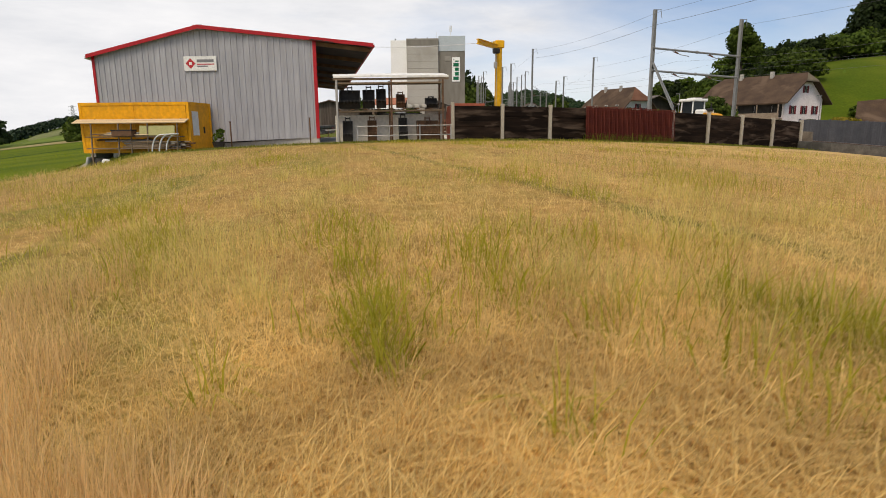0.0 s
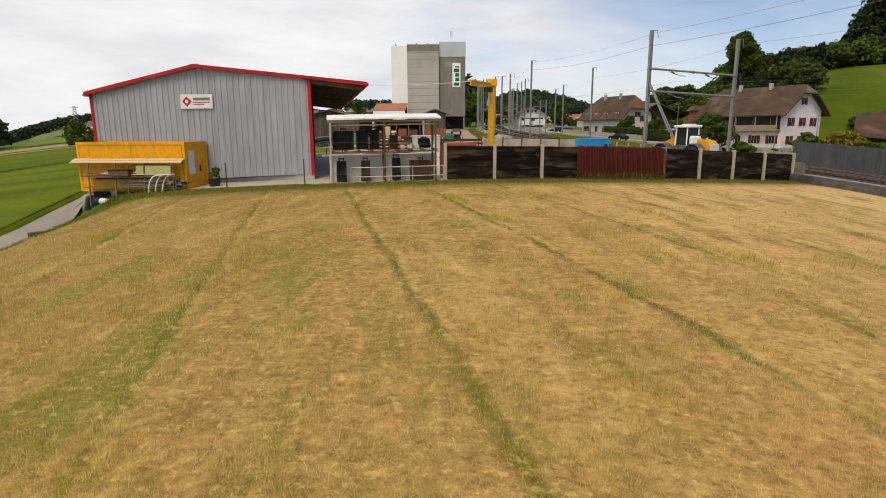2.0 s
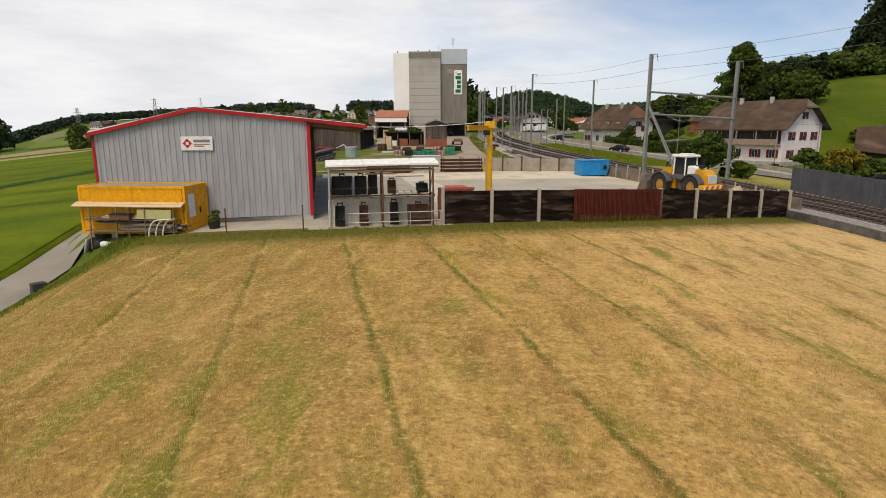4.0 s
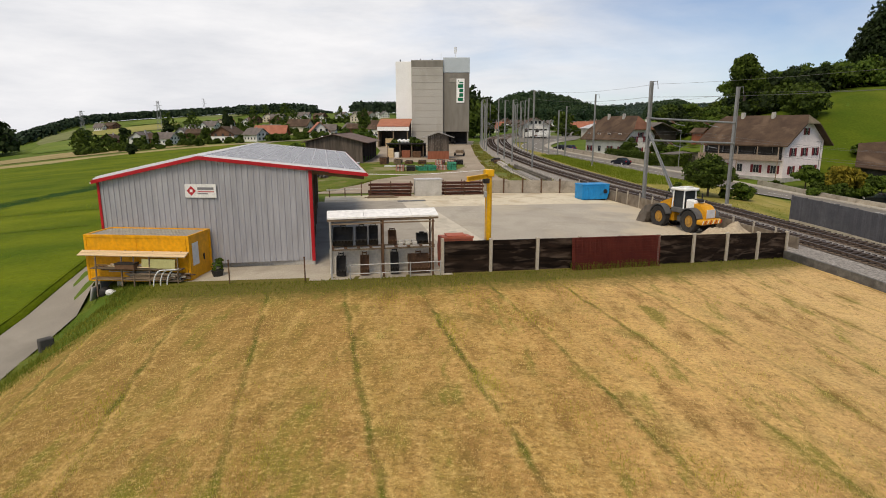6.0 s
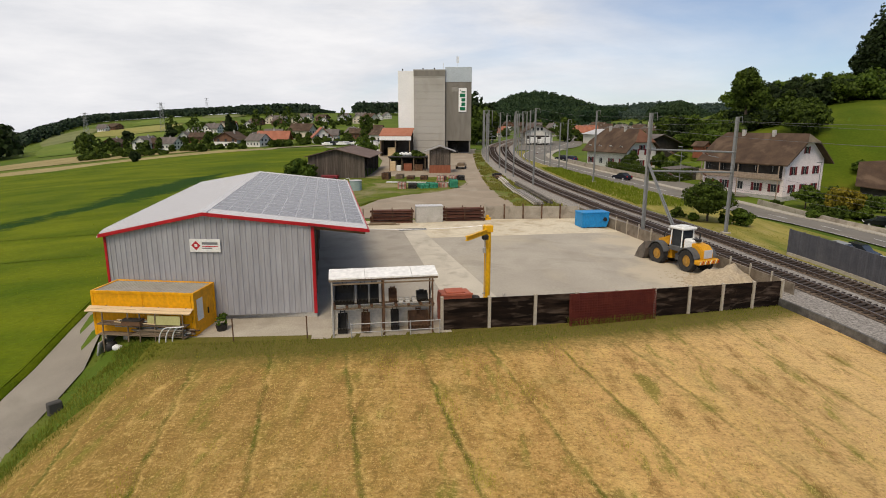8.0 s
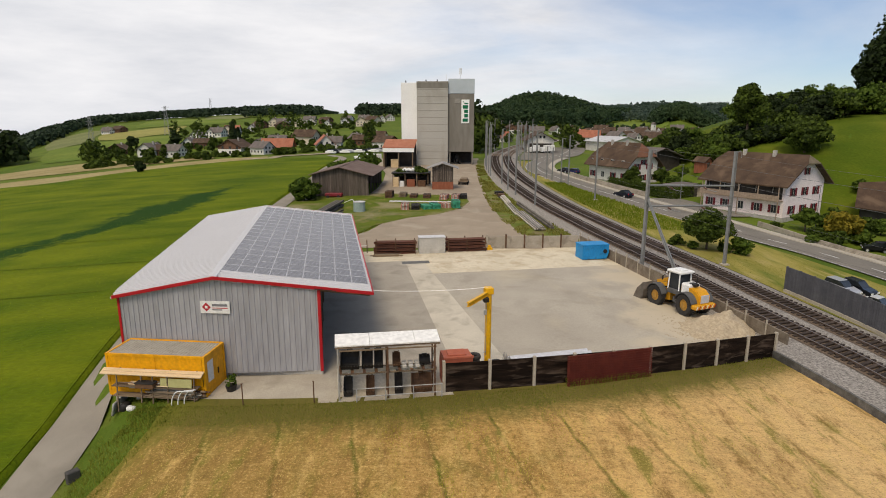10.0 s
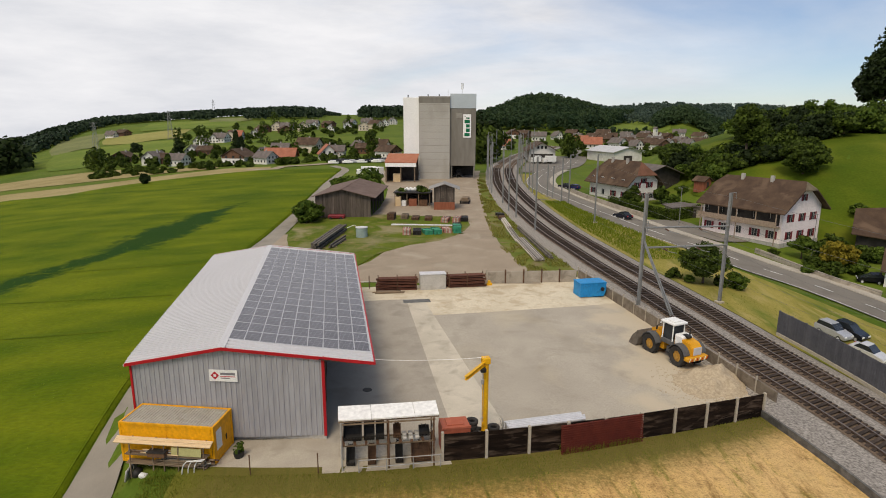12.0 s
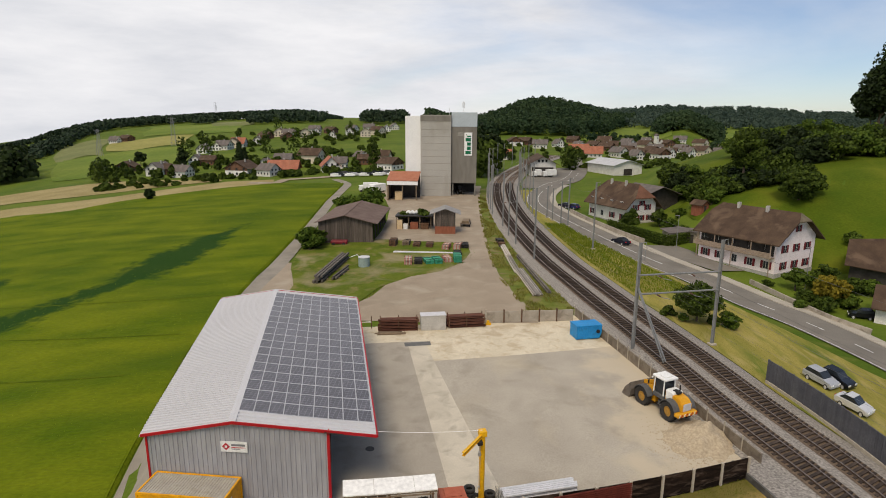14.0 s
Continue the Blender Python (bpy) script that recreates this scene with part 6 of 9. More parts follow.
beam_stack("beam_stack", -21.2, 83.4, -19.7, 98.2, 3, 3, 0.36, DARKBEAM, "long stack of dark weathered beams on the grass", "beam")
beam_stack("beam_stack", -18.6, 85.4, -17.6, 91.5, 2, 2, 0.28, DARKBEAM, "short stack of dark beams on the grass", "beam")
beam_stack("pole_stack", 12.7, 78.4, 11.2, 92.0, 6, 2, 0.19, PALEPOLE, "long pale steel poles lying beside the track", "pole")
beam_stack("pole_stack", 11.2, 90.5, 10.4, 103, 4, 1, 0.18, PALEPOLE, "pale poles lying behind the others beside the track", "pole")
beam_stack("pole_stack", 10.6, 100.5, 10.1, 108.5, 3, 2, 0.26, PALEPOLE, "short pale poles beside the track", "pole")
beam_stack("beam_stack", 15.0, 79.8, 12.4, 101, 2, 2, 0.30, DARKBEAM, "long dark beams beside the track", "beam")
ob = thing("red_car", stand(-24.2, 108.6, 8), "low dark red trailer before the barn", "trailer")
part("body", solid(0, 3.4, 0, 1.5, 0.3, 1.0, bevel=0.15), paint("dark_red", (0.16, 0.015, 0.02), (0.2, 0.02, 0.03), 1, 0.4), ob)
for x in (0.6, 2.7):
    bm = bmesh.new()
    tube(bm, [(x, -0.02, 0.32), (x, 0.15, 0.32)], 0.32, 12)
    part("wheel", bm, RUBBER, ob)
ob = thing("farm_tractor", stand(2.2, 176, 95), "dark tractor parked under the silo tower", "tractor")
part("bonnet", solid(-0.2, 1.9, -0.45, 0.45, 0.9, 1.75, bevel=0.1), BLACKSTEEL, ob)
part("cab", solid(1.9, 3.4, -0.75, 0.75, 0.9, 2.9, bevel=0.12), BLACKSTEEL, ob)
for x, r in ((0.3, 0.6), (2.9, 0.9)):
    for y in (-0.95, 0.65):
        bm = bmesh.new()
        tube(bm, [(x, y, r), (x, y + 0.35, r)], r, 14)
        part("wheel", bm, RUBBER, ob)
ob = thing("flat_trailer", stand(3.2, 127, 85), "dark flat trailer with timber beside the shed", "trailer")
part("bed", solid(0, 5.2, -1.1, 1.1, 0.8, 1.0), OLDWOOD, ob)
part("load", solid(0.3, 4.0, -0.9, 0.7, 1.0, 1.5, bevel=0.05), OLDWOOD, ob)
for x in (1.0, 4.2):
    for y in (-1.1, 0.9):
        bm = bmesh.new()
        tube(bm, [(x, y, 0.4), (x, y + 0.2, 0.4)], 0.4, 12)
        part("wheel", bm, RUBBER, ob)
ob = thing("ballast_crate", stand(10.6, 108, 95), "heap of dark steel parts beside the track", "scrap")
for k in range(5):
    part("piece", solid(k * 1.3, k * 1.3 + 1.1, -0.6, 0.7, 0, 0.5 + 0.35 * (k % 3), bevel=0.06), RUST if k % 2 else BLACKSTEEL, ob)

# ---- wheel loader ----
LDY = paint("loader_yellow", (0.62, 0.29, 0.01), (0.70, 0.35, 0.02), 1, 0.45, stain=((0.45, 0.24, 0.05), 2, 0.3))
LDG = paint("loader_grey", (0.075, 0.075, 0.075), (0.11, 0.11, 0.11), 2, 0.6)
LDW = paint("loader_white", (0.72, 0.72, 0.70), (0.8, 0.8, 0.78), 1, 0.4)
GLASS = paint("dark_glass", (0.02, 0.025, 0.03), (0.035, 0.04, 0.045), 1, 0.08)
LDR = paint("rim_orange", (0.36, 0.19, 0.03), (0.52, 0.28, 0.05), 2, 0.6, stain=((0.2, 0.13, 0.06), 3, 0.6))
loader = thing("wheel_loader", stand_yard(29.1, 7.35, 3), "yellow and white wheel loader with grey bucket lowered", "wheel loader")
R = 0.88
for y, steer in ((-1.75, 0), (1.75, 3)):
    for x in (-0.98, 0.98):
        wheel = part("wheel", bmesh.new(), RUBBER, loader, "big black lug tyre")
        bm = bmesh.new()
        ring_mesh(bm, R, 0.62, R * 0.52, 24, "x")
        for k in range(24):
            a = 2 * math.pi * k / 24
            for s in (-1, 1):
                c = Vector((s * 0.15, (R + 0.005) * math.cos(a + s * 0.06), (R + 0.005) * math.sin(a + s * 0.06)))
                d = Vector((0, -math.sin(a), math.cos(a))) * 0.05
                bar(bm, c + Vector((-0.13, 0, 0)) + d * s, c + Vector((0.13, 0, 0)) - d * s, 0.06, 0.06, up=(0, math.cos(a), math.sin(a)))
        bm.to_mesh(wheel.data)
        bm.free()
        wheel.matrix_basis = pose(x, y, R, 0, 0, steer)
        sgn = 1 if x > 0 else -1
        bm = bmesh.new()
        tube(bm, [(sgn * -0.2, 0, 0), (sgn * 0.16, 0, 0)], R * 0.52, 16)
        tube(bm, [(sgn * 0.16, 0, 0), (sgn * 0.26, 0, 0)], R * 0.26, 12)
        part("rim", bm, LDR, wheel, "yellow wheel rim")
bm = bmesh.new()
prism(bm, [(-2.95, 1.0), (-2.95, 1.75), (-2.5, 2.12), (-1.2, 2.3), (-0.75, 2.3), (-0.75, 0.95)], -0.62, 0.62)
for v in bm.verts:
    v.co = Vector((v.co.y, v.co.x, v.co.z))
bmesh.ops.bevel(bm, geom=bm.edges[:], offset=0.06, segments=2, affect="EDGES")
part("engine_hood", bm, LDY, loader)
part("hood_top", solid(-0.64, 0.64, -1.75, -0.75, 1.55, 2.46, bevel=0.1), LDW, loader, "white hood cover")
part("exhaust", solid(-0.3, 0.25, -2.0, -1.3, 2.3, 2.52, bevel=0.05), BLACKSTEEL, loader)
bm = bmesh.new()
tube(bm, [(0.35, -1.6, 2.3), (0.35, -1.6, 2.95)], 0.06, 8)
part("exhaust_pipe", bm, BLACKSTEEL, loader)
part("grille", solid(-0.48, 0.48, -2.99, -2.93, 1.2, 1.85, bevel=0.02), ALU, loader)
part("counterweight", solid(-1.2, 1.2, -3.15, -2.45, 0.75, 1.12, bevel=0.08), LDY, loader)
for k in range(8):
    bm = bmesh.new()
    bar(bm, (-1.1 + k * 0.3, -3.165, 0.8), (-0.95 + k * 0.3, -3.165, 1.08), 0.08, 0.02, up=(0, 1, 0))
    part("warning_stripe", bm, REDTRIM if k % 2 else LDW, loader)
part("rear_frame", solid(-0.55, 0.55, -2.6, 0.2, 0.6, 1.1, bevel=0.04), LDG, loader)
for x in (-0.98, 0.98):
    for y in (-1.75, 1.75):
        bm = bmesh.new()
        prof = [(y + (R + 0.16) * math.cos(a), R + (R + 0.16) * math.sin(a)) for a in [math.radians(20 + k * 17.5) for k in range(9)]]
        prof += [(yy * 1.0 + 0, zz - 0.07) for yy, zz in prof[::-1]]
        prism(bm, prof, x - 0.36, x + 0.36)
        for v in bm.verts:
            v.co = Vector((v.co.y, v.co.x, v.co.z))
        part("mudguard", bm, LDG, loader, "dark grey mudguard")
part("cab_floor", solid(-0.78, 0.78, -0.7, 0.75, 1.35, 1.75, bevel=0.05), LDG, loader)
for x, y in ((-0.72, -0.62), (0.72, -0.62), (-0.72, 0.68), (0.72, 0.68)):
    bm = bmesh.new()
    bar(bm, (x, y, 1.7), (x * 0.92, y * 0.93, 3.1), 0.1)
    part("cab_pillar", bm, LDW, loader)
bm = solid(-0.62, 0.62, -0.55, 0.6, 1.75, 3.08)
part("cab_glass", bm, GLASS, loader, "dark cab window")
part("cab_roof", solid(-0.82, 0.82, -0.85, 0.9, 3.08, 3.28, bevel=0.06), LDW, loader, "white cab roof")
part("roof_unit", solid(-0.5, 0.5, -0.5, 0.3, 3.28, 3.36, bevel=0.03), LDW, loader)
part("front_frame", solid(-0.5, 0.5, 0.6, 2.6, 0.6, 1.3, bevel=0.05), LDY, loader)
for x in (-0.5, 0.5):
    bm = bmesh.new()
    for p, q in (((x, 1.0, 1.95), (x, 2.4, 1.5)), ((x, 2.4, 1.5), (x, 3.35, 0.6))):
        bar(bm, p, q, 0.16, 0.34)
    part("lift_arm", bm, LDY, loader)
    bm = bmesh.new()
    tube(bm, [(x * 0.8, 0.9, 1.0), (x * 0.8, 2.3, 1.25)], 0.08, 8)
    part("cylinder", bm, ALU, loader)
bm = bmesh.new()
bar(bm, (0, 1.1, 2.3), (0, 2.7, 1.75), 0.18, 0.3)
bar(bm, (0, 2.5, 1.9), (0, 2.9, 0.9), 0.14, 0.2)
part("tilt_link", bm, LDY, loader)
bm = bmesh.new()
prof = [(3.15, 1.65), (2.95, 1.1), (3.05, 0.5), (3.35, 0.12), (4.3, 0.2), (4.3, 0.24), (3.4, 0.19), (3.13, 0.53), (3.04, 1.1), (3.23, 1.65)]
prism(bm, prof, -1.45, 1.45)
for v in bm.verts:
    v.co = Vector((v.co.y, v.co.x, v.co.z))
LDB = paint("bucket_steel", (0.10, 0.085, 0.07), (0.19, 0.165, 0.14), 1.5, 0.7, fine=8, stain=((0.08, 0.05, 0.035), 1.5, 0.5))
BUCKET = part("bucket", bm, LDB, loader, "worn grey loading bucket")
for x in (-1.46, 1.42):
    bm = bmesh.new()
    prism(bm, [(3.15, 1.65), (2.95, 1.1), (3.05, 0.5), (3.35, 0.12), (4.3, 0.2), (3.85, 1.05)], x, x + 0.04)
    for v in bm.verts:
        v.co = Vector((v.co.y, v.co.x, v.co.z))
    part("bucket_side", bm, LDB, BUCKET)
for x in (-0.7, 0.7):
    part("lamp", solid(x - 0.1, x + 0.1, 0.92, 1.0, 2.85, 3.0, bevel=0.02), LDW, loader)
    bm = bmesh.new()
    bar(bm, (x * 1.2, 0.8, 2.9), (x * 1.6, 1.0, 2.7), 0.04)
    part("mirror_arm", bm, BLACKSTEEL, loader)
    part("mirror", solid(x * 1.6 - 0.1, x * 1.6 + 0.1, 0.98, 1.03, 2.35, 2.72, bevel=0.02), BLACKSTEEL, loader)
loader.scale = (0.95, 0.93, 1.06)

# gravel heap behind the loader
GRAVELHEAP = paint("gravel_heap", (0.34, 0.27, 0.18), (0.50, 0.41, 0.285), 5, 0.95, fine=25, bump=0.04)
bm = bmesh.new()
n = 44
g = [[None] * (n + 1) for _ in range(n + 1)]
for i in range(n + 1):
    for j in range(n + 1):
        a, b = 24.6 + 7.4 * i / n, -2.6 + 9.4 * j / n
        d = math.hypot((a - 30.3) / (4.6 if a < 30.3 else 2.4), (b - 1.9) / 3.7) + 0.22 * noise.noise((a * 0.8, b * 0.8, 2.0)) + 0.1 * noise.noise((a * 2.3, b * 2.3, 5.0))
        h = max(0.0, 1.0 - d) ** 1.5 * 1.5 + 0.07 * noise.noise((a * 2.6, b * 2.6, 0)) * max(0, 1.1 - d)
        g[i][j] = bm.verts.new(in_yard(min(a, 31.5), b, h if d < 1.0 else -0.04))
for i in range(n):
    for j in range(n):
        bm.faces.new((g[i][j], g[i + 1][j], g[i + 1][j + 1], g[i][j + 1]))
tagged(part("gravel_heap", bm, GRAVELHEAP, None, smooth=True), "spread heap of sandy gravel in the yard corner", "gravel", "", "stuff")
bm = bmesh.new()
rs = random.Random(8)
for _ in range(2600):
    a, b, q = rs.gauss(28.8, 1.5), rs.gauss(1.6, 1.9), rs.uniform(0.012, 0.045)
    if a < 31.3 and -3.6 < b < 6.5:
        vs = box(bm, -q, q, -q, q, 0, q)
        t = rs.uniform(0, 3)
        for v in vs:
            x, y = v.co.x, v.co.y
            v.co = in_yard(a + x * math.cos(t) - y * math.sin(t), b + x * math.sin(t) + y * math.cos(t), 0.045 + v.co.z)
tagged(part("loose_stones", bm, GRAVELHEAP, None), "loose stones strewn round the gravel heap", "gravel", "", "stuff")

# ---- noise wall beside the railway ----
NOISE = paint("noise_panel", (0.075, 0.075, 0.085), (0.105, 0.105, 0.115), 1, 0.7, each=0.1)
wall = thing("noise_wall", Matrix.Identity(4), "dark grey ribbed noise wall on a concrete plinth", "noise wall")
run = spaced([(33.5, 48.6), (34.2, 44.8), (34.9, 40.4), (35.8, 34.6), (36.9, 28), (38.6, 19), (40.6, 10)], 4.0)
for p, q in zip(run, run[1:]):
    for k in range(10):
        s0, s1 = p.lerp(q, k / 10), p.lerp(q, (k + 0.86) / 10)
        bm = bmesh.new()
        a, b = site(s0.x, s0.y, 0.42), site(s1.x, s1.y, 0.42)
        d = Vector((0.05, 0.01, 0))
        vs = [bm.verts.new(c + z + o) for c in (a, b) for z in (Vector((0, 0, 0)), Vector((0, 0, 2.23))) for o in (-d, d)]
        for f in ((0, 1, 3, 2), (4, 6, 7, 5), (0, 4, 5, 1), (2, 3, 7, 6), (0, 2, 6, 4), (1, 5, 7, 3)):
            bm.faces.new([vs[i] for i in f])
        part("slat", bm, NOISE, wall)
    bm = bmesh.new()
    bar(bm, site(p.x + 0.08, p.y, 0.5), site(q.x + 0.08, q.y, 0.5), 0.06, 0.1)
    bar(bm, site(p.x + 0.08, p.y, 2.5), site(q.x + 0.08, q.y, 2.5), 0.06, 0.1)
    bar(bm, site(p.x + 0.1, p.y, 1.5), site(q.x + 0.1, q.y, 1.5), 0.03, 2.1)
    part("backing", bm, NOISE, wall)
    bm = bmesh.new()
    bar(bm, site(p.x, p.y, 0.2), site(p.x, p.y, 2.72), 0.16)
    part("post", bm, NOISE, wall)
    bm = bmesh.new()
    bar(bm, site(p.x, p.y, 0.2), site(q.x, q.y, 0.2), 0.3, 0.4)
    part("plinth", bm, POSTCON, wall, "pale concrete plinth")


# ---- cars ----
def car(x, y, turn, rgb, label, estate=True):
    ob = thing("parked_car", stand(x, y, turn, 0.03), label, "car", "cars")
    coat = paint("car_paint", rgb, tuple(min(1, c * 1.12) for c in rgb), 2, 0.25, metal=0.2)
    low = [(-2.2, 0.35), (-2.25, 0.75), (-2.15, 1.0), (-0.9 if not estate else -2.1, 1.02), (0.85, 0.98), (1.9, 0.85), (2.2, 0.65), (2.2, 0.35)]
    bm = bmesh.new()
    prism(bm, low, -0.87, 0.87)
    bmesh.ops.bevel(bm, geom=bm.edges[:], offset=0.07, segments=2, affect="EDGES")
    part("body", bm, coat, ob)
    bm = bmesh.new()
    prism(bm, [(-2.05 if estate else -1.75, 0.95), (-1.75 if estate else -1.0, 1.42), (0.1, 1.45), (0.95, 0.95)], -0.74, 0.74)
    bmesh.ops.bevel(bm, geom=bm.edges[:], offset=0.06, segments=2, affect="EDGES")
    part("glasshouse", bm, GLASS, ob, "dark car glass")
    part("roof", solid(-1.7 if estate else -0.95, 0.08, -0.68, 0.68, 1.42, 1.49, bevel=0.03), coat, ob)
    for px in (-1.35, 1.35):
        for py in (-0.88, 0.70):
            bm = bmesh.new()
            tube(bm, [(px, py, 0.32), (px, py + 0.18, 0.32)], 0.32, 14)
            wh = part("wheel", bm, RUBBER, ob)
            bm = bmesh.new()
            oy = -0.015 if py < 0 else 0.18
            tube(bm, [(px, py + oy, 0.32), (px, py + oy + 0.015, 0.32)], 0.2, 10)
            part("hub", bm, ALU, wh)
    for py in (-0.6, 0.6):
        part("headlight", solid(2.14, 2.22, py - 0.2, py + 0.2, 0.6, 0.78, bevel=0.02), LDW, ob)
        part("tail_light", solid(-2.28, -2.2, py - 0.15, py + 0.15, 0.7, 0.95, bevel=0.02), REDTRIM, ob)
    return ob


bowed(car(40.0, 47.6, -76, (0.42, 0.43, 0.45), "silver estate car with roof rails parked behind the noise wall"), 40.0, 47.6, -76)
bowed(car(42.1, 47.2, -76, (0.012, 0.013, 0.016), "black estate car parked behind the noise wall"), 42.1, 47.2, -76)
bowed(car(40.1, 41.4, -70, (0.6, 0.6, 0.6), "white car parked behind the noise wall", False), 40.1, 41.4, -70)
car(35.6, 112.6, 112, (0.015, 0.018, 0.03), "black saloon car on the road", False)
bowed(car(60.8, 66.6, 150, (0.012, 0.012, 0.014), "black car parked in a drive beside the garden", True), 60.8, 66.6, 150)
car(33.5, 154, 120, (0.03, 0.035, 0.12), "dark blue car parked by the house", True)
car(31.6, 155.5, 120, (0.02, 0.02, 0.03), "dark car parked by the house", False)


# ---- catenary masts and wires ----
MASTGREY = paint("mast_grey", (0.22, 0.225, 0.225), (0.30, 0.305, 0.30), 2, 0.6, metal=0.3, stain=((0.17, 0.15, 0.13), 2, 0.4))
INSUL = paint("insulator", (0.10, 0.05, 0.03), (0.14, 0.07, 0.045), 2, 0.3)
WIRE = paint("wire", (0.09, 0.09, 0.09), (0.13, 0.13, 0.13), 2, 0.6)


def mast(x, y, h, turn, arms=(), w=0.30, label="grey steel catenary mast beside the railway"):
    """An I-section mast with a foot, and cantilever arms: (side, height, length)."""
    ob = thing("catenary_mast", stand(x, y, turn, 0.15), label, "mast", "catenary masts")
    bm = bmesh.new()
    for x0, x1, y0, y1 in ((-w / 2, -w / 2 + 0.03, -w / 2, w / 2), (w / 2 - 0.03, w / 2, -w / 2, w / 2), (-w / 2 + 0.03, w / 2 - 0.03, -0.02, 0.02)):
        box(bm, x0, x1, y0, y1, 0, h)
    part("pole", bm, MASTGREY, ob)
    part("foot", solid(-0.4, 0.4, -0.4, 0.4, -0.4, 0.12, bevel=0.02), POSTCON, ob)
    for s, z, l in arms:
        bm = bmesh.new()
        tube(bm, [(0.2 * s, 0, z), (l * s, 0, z + 0.1)], 0.04, 6)
        tube(bm, [(0.2 * s, 0, z + 1.5), (l * s * 0.9, 0, z + 0.15)], 0.03, 6)
        part("arm", bm, MASTGREY, ob)
        bm = bmesh.new()
        tube(bm, [(0.25 * s, 0, z), (0.65 * s, 0, z + 0.02)], 0.08, 8)
        part("insulator", bm, INSUL, ob)
    bm = bmesh.new()
    tube(bm, [(0, 0, h - 0.05), (0.75, 0, h + 0.02)], 0.035, 6)
    tube(bm, [(0.7, 0, h), (0.85, 0, h - 0.75)], 0.03, 6)
    part("feeder_arm", bm, MASTGREY, ob)
    return ob


m_l = mast(21.5, 58.0, 12.8, 9.3, label="tall grey steel portal mast with a diagonal strut")
m_r = mast(32.0, 59.4, 13.0, 9.3, label="tall grey steel portal mast across the tracks")
bm = bmesh.new()
bar(bm, (0.05, -0.1, 7.6), (1.1, -4.6, 0.0), 0.16)
bar(bm, (-0.05, -0.1, 7.6), (0.8, -4.6, 0.0), 0.1)
part("strut", bm, MASTGREY, m_l)
span = thing("portal_beam", Matrix.Identity(4), "two round steel cross beams between the portal masts", "portal beam")
for z in (8.95, 6.7):
    A, B = site(21.5, 58.0, z + 0.15), site(32.0, 59.4, z + 0.25)
    bm = bmesh.new()
    up = Vector((0, 0, 0.32))
    tube(bm, [A + up * 0.5, B + up * 0.5], 0.105, 12)
    part("girder", bm, MASTGREY, span)
    for f in (0.0, 0.5, 1.0):
        bm = bmesh.new()
        c = A.lerp(B, f) + up * 0.5
        d = (B - A).normalized() * 0.06
        tube(bm, [c - d, c + d], 0.165, 12)
        part("flange", bm, MASTGREY, span)
    for f in (0.22, 0.62):
        p = A.lerp(B, f)
        bm = bmesh.new()
        tube(bm, [p, p + Vector((0.9, -0.1, -0.35)), p + Vector((1.7, -0.1, -0.5))], 0.04, 6)
        part("steady_arm", bm, MASTGREY, span)
        bm = bmesh.new()
        tube(bm, [p + Vector((0.2, 0, 0.0)), p + Vector((0.6, -0.05, -0.22))], 0.085, 8)
        part("insulator", bm, INSUL, span)
far_masts = [(15.4, 98.2, 13.4, 10, ((1, 5.8, 3.0),)), (28.4, 107.6, 13.4, 10, ()), (27.6, 130.0, 11.3, 5, ()), (26.2, 131.8, 10.4, 5, ()), (24.9, 136.4, 8.0, 5, ()), (24.1, 140.0, 8.0, 5, ()), (11.9, 127.0, 12.5, 5, ((1, 5.8, 3.0),)), (12.4, 117.5, 12.0, 5, ()), (13.2, 110.1, 12.0, 5, ())]
for y, on in ((143, 1), (150, 0), (158, 1), (168, 0), (176, 1), (186, 0), (197, 1), (210, 0), (224, 1), (240, 1), (258, 1)):
    i = min(range(len(trackA)), key=lambda k: abs(trackA[k].y - y))
    xl, xr = beside(trackA, -3.0)[i], beside(trackA, 7.4)[i]
    far_masts.append((xl[0], xl[1], 12.0 + (y % 3) * 0.5, 0, ((1, 5.8, 3.0),) if on else ()))
    far_masts.append((xr[0], xr[1], 12.0 + (y % 4) * 0.4, 0, ((-1, 5.8, 3.0),) if on else ()))
for x, y, h, t, arms in far_masts:
    mast(x, y, h, t, arms, 0.24)
mast(38.8, 8.0, 12.6, 15)
mast(27.8, 6.0, 12.6, 15)
for x, y, h in ((45.2, 105.9, 7.5), (58.4, 79.5, 7.5), (36.5, 99.3, 2.0)):
    ob = thing("street_lamp", stand(x, y, 160, 0.1), "slim grey street lamp beside the road", "street lamp", "street lamps")
    bm = bmesh.new()
    tube(bm, [(0, 0, 0), (0, 0, h)], 0.07, 8, 0.045)
    part("pole", bm, MASTGREY, ob)
    part("lamp_head", solid(-0.1, 0.7, -0.12, 0.12, h - 0.05, h + 0.06, bevel=0.03), MASTGREY, ob)


def wire(points, r, sag, label):
    ob = thing("overhead_wire", Matrix.Identity(4), label, "wire", "overhead wires")
    pts = []
    for a, b in zip(points, points[1:]):
        for k in range(8):
            f = k / 8
            pts.append(a.lerp(b, f) - Vector((0, 0, sag * 4 * f * (1 - f))))
    pts.append(points[-1])
    bm = bmesh.new()
    tube(bm, pts, r * 0.7, 4)
    part("strand", bm, WIRE, ob)


def over(line, off, y):
    i = min(range(len(line)), key=lambda k: abs(line[k].y - y))
    return beside(line, off)[i]


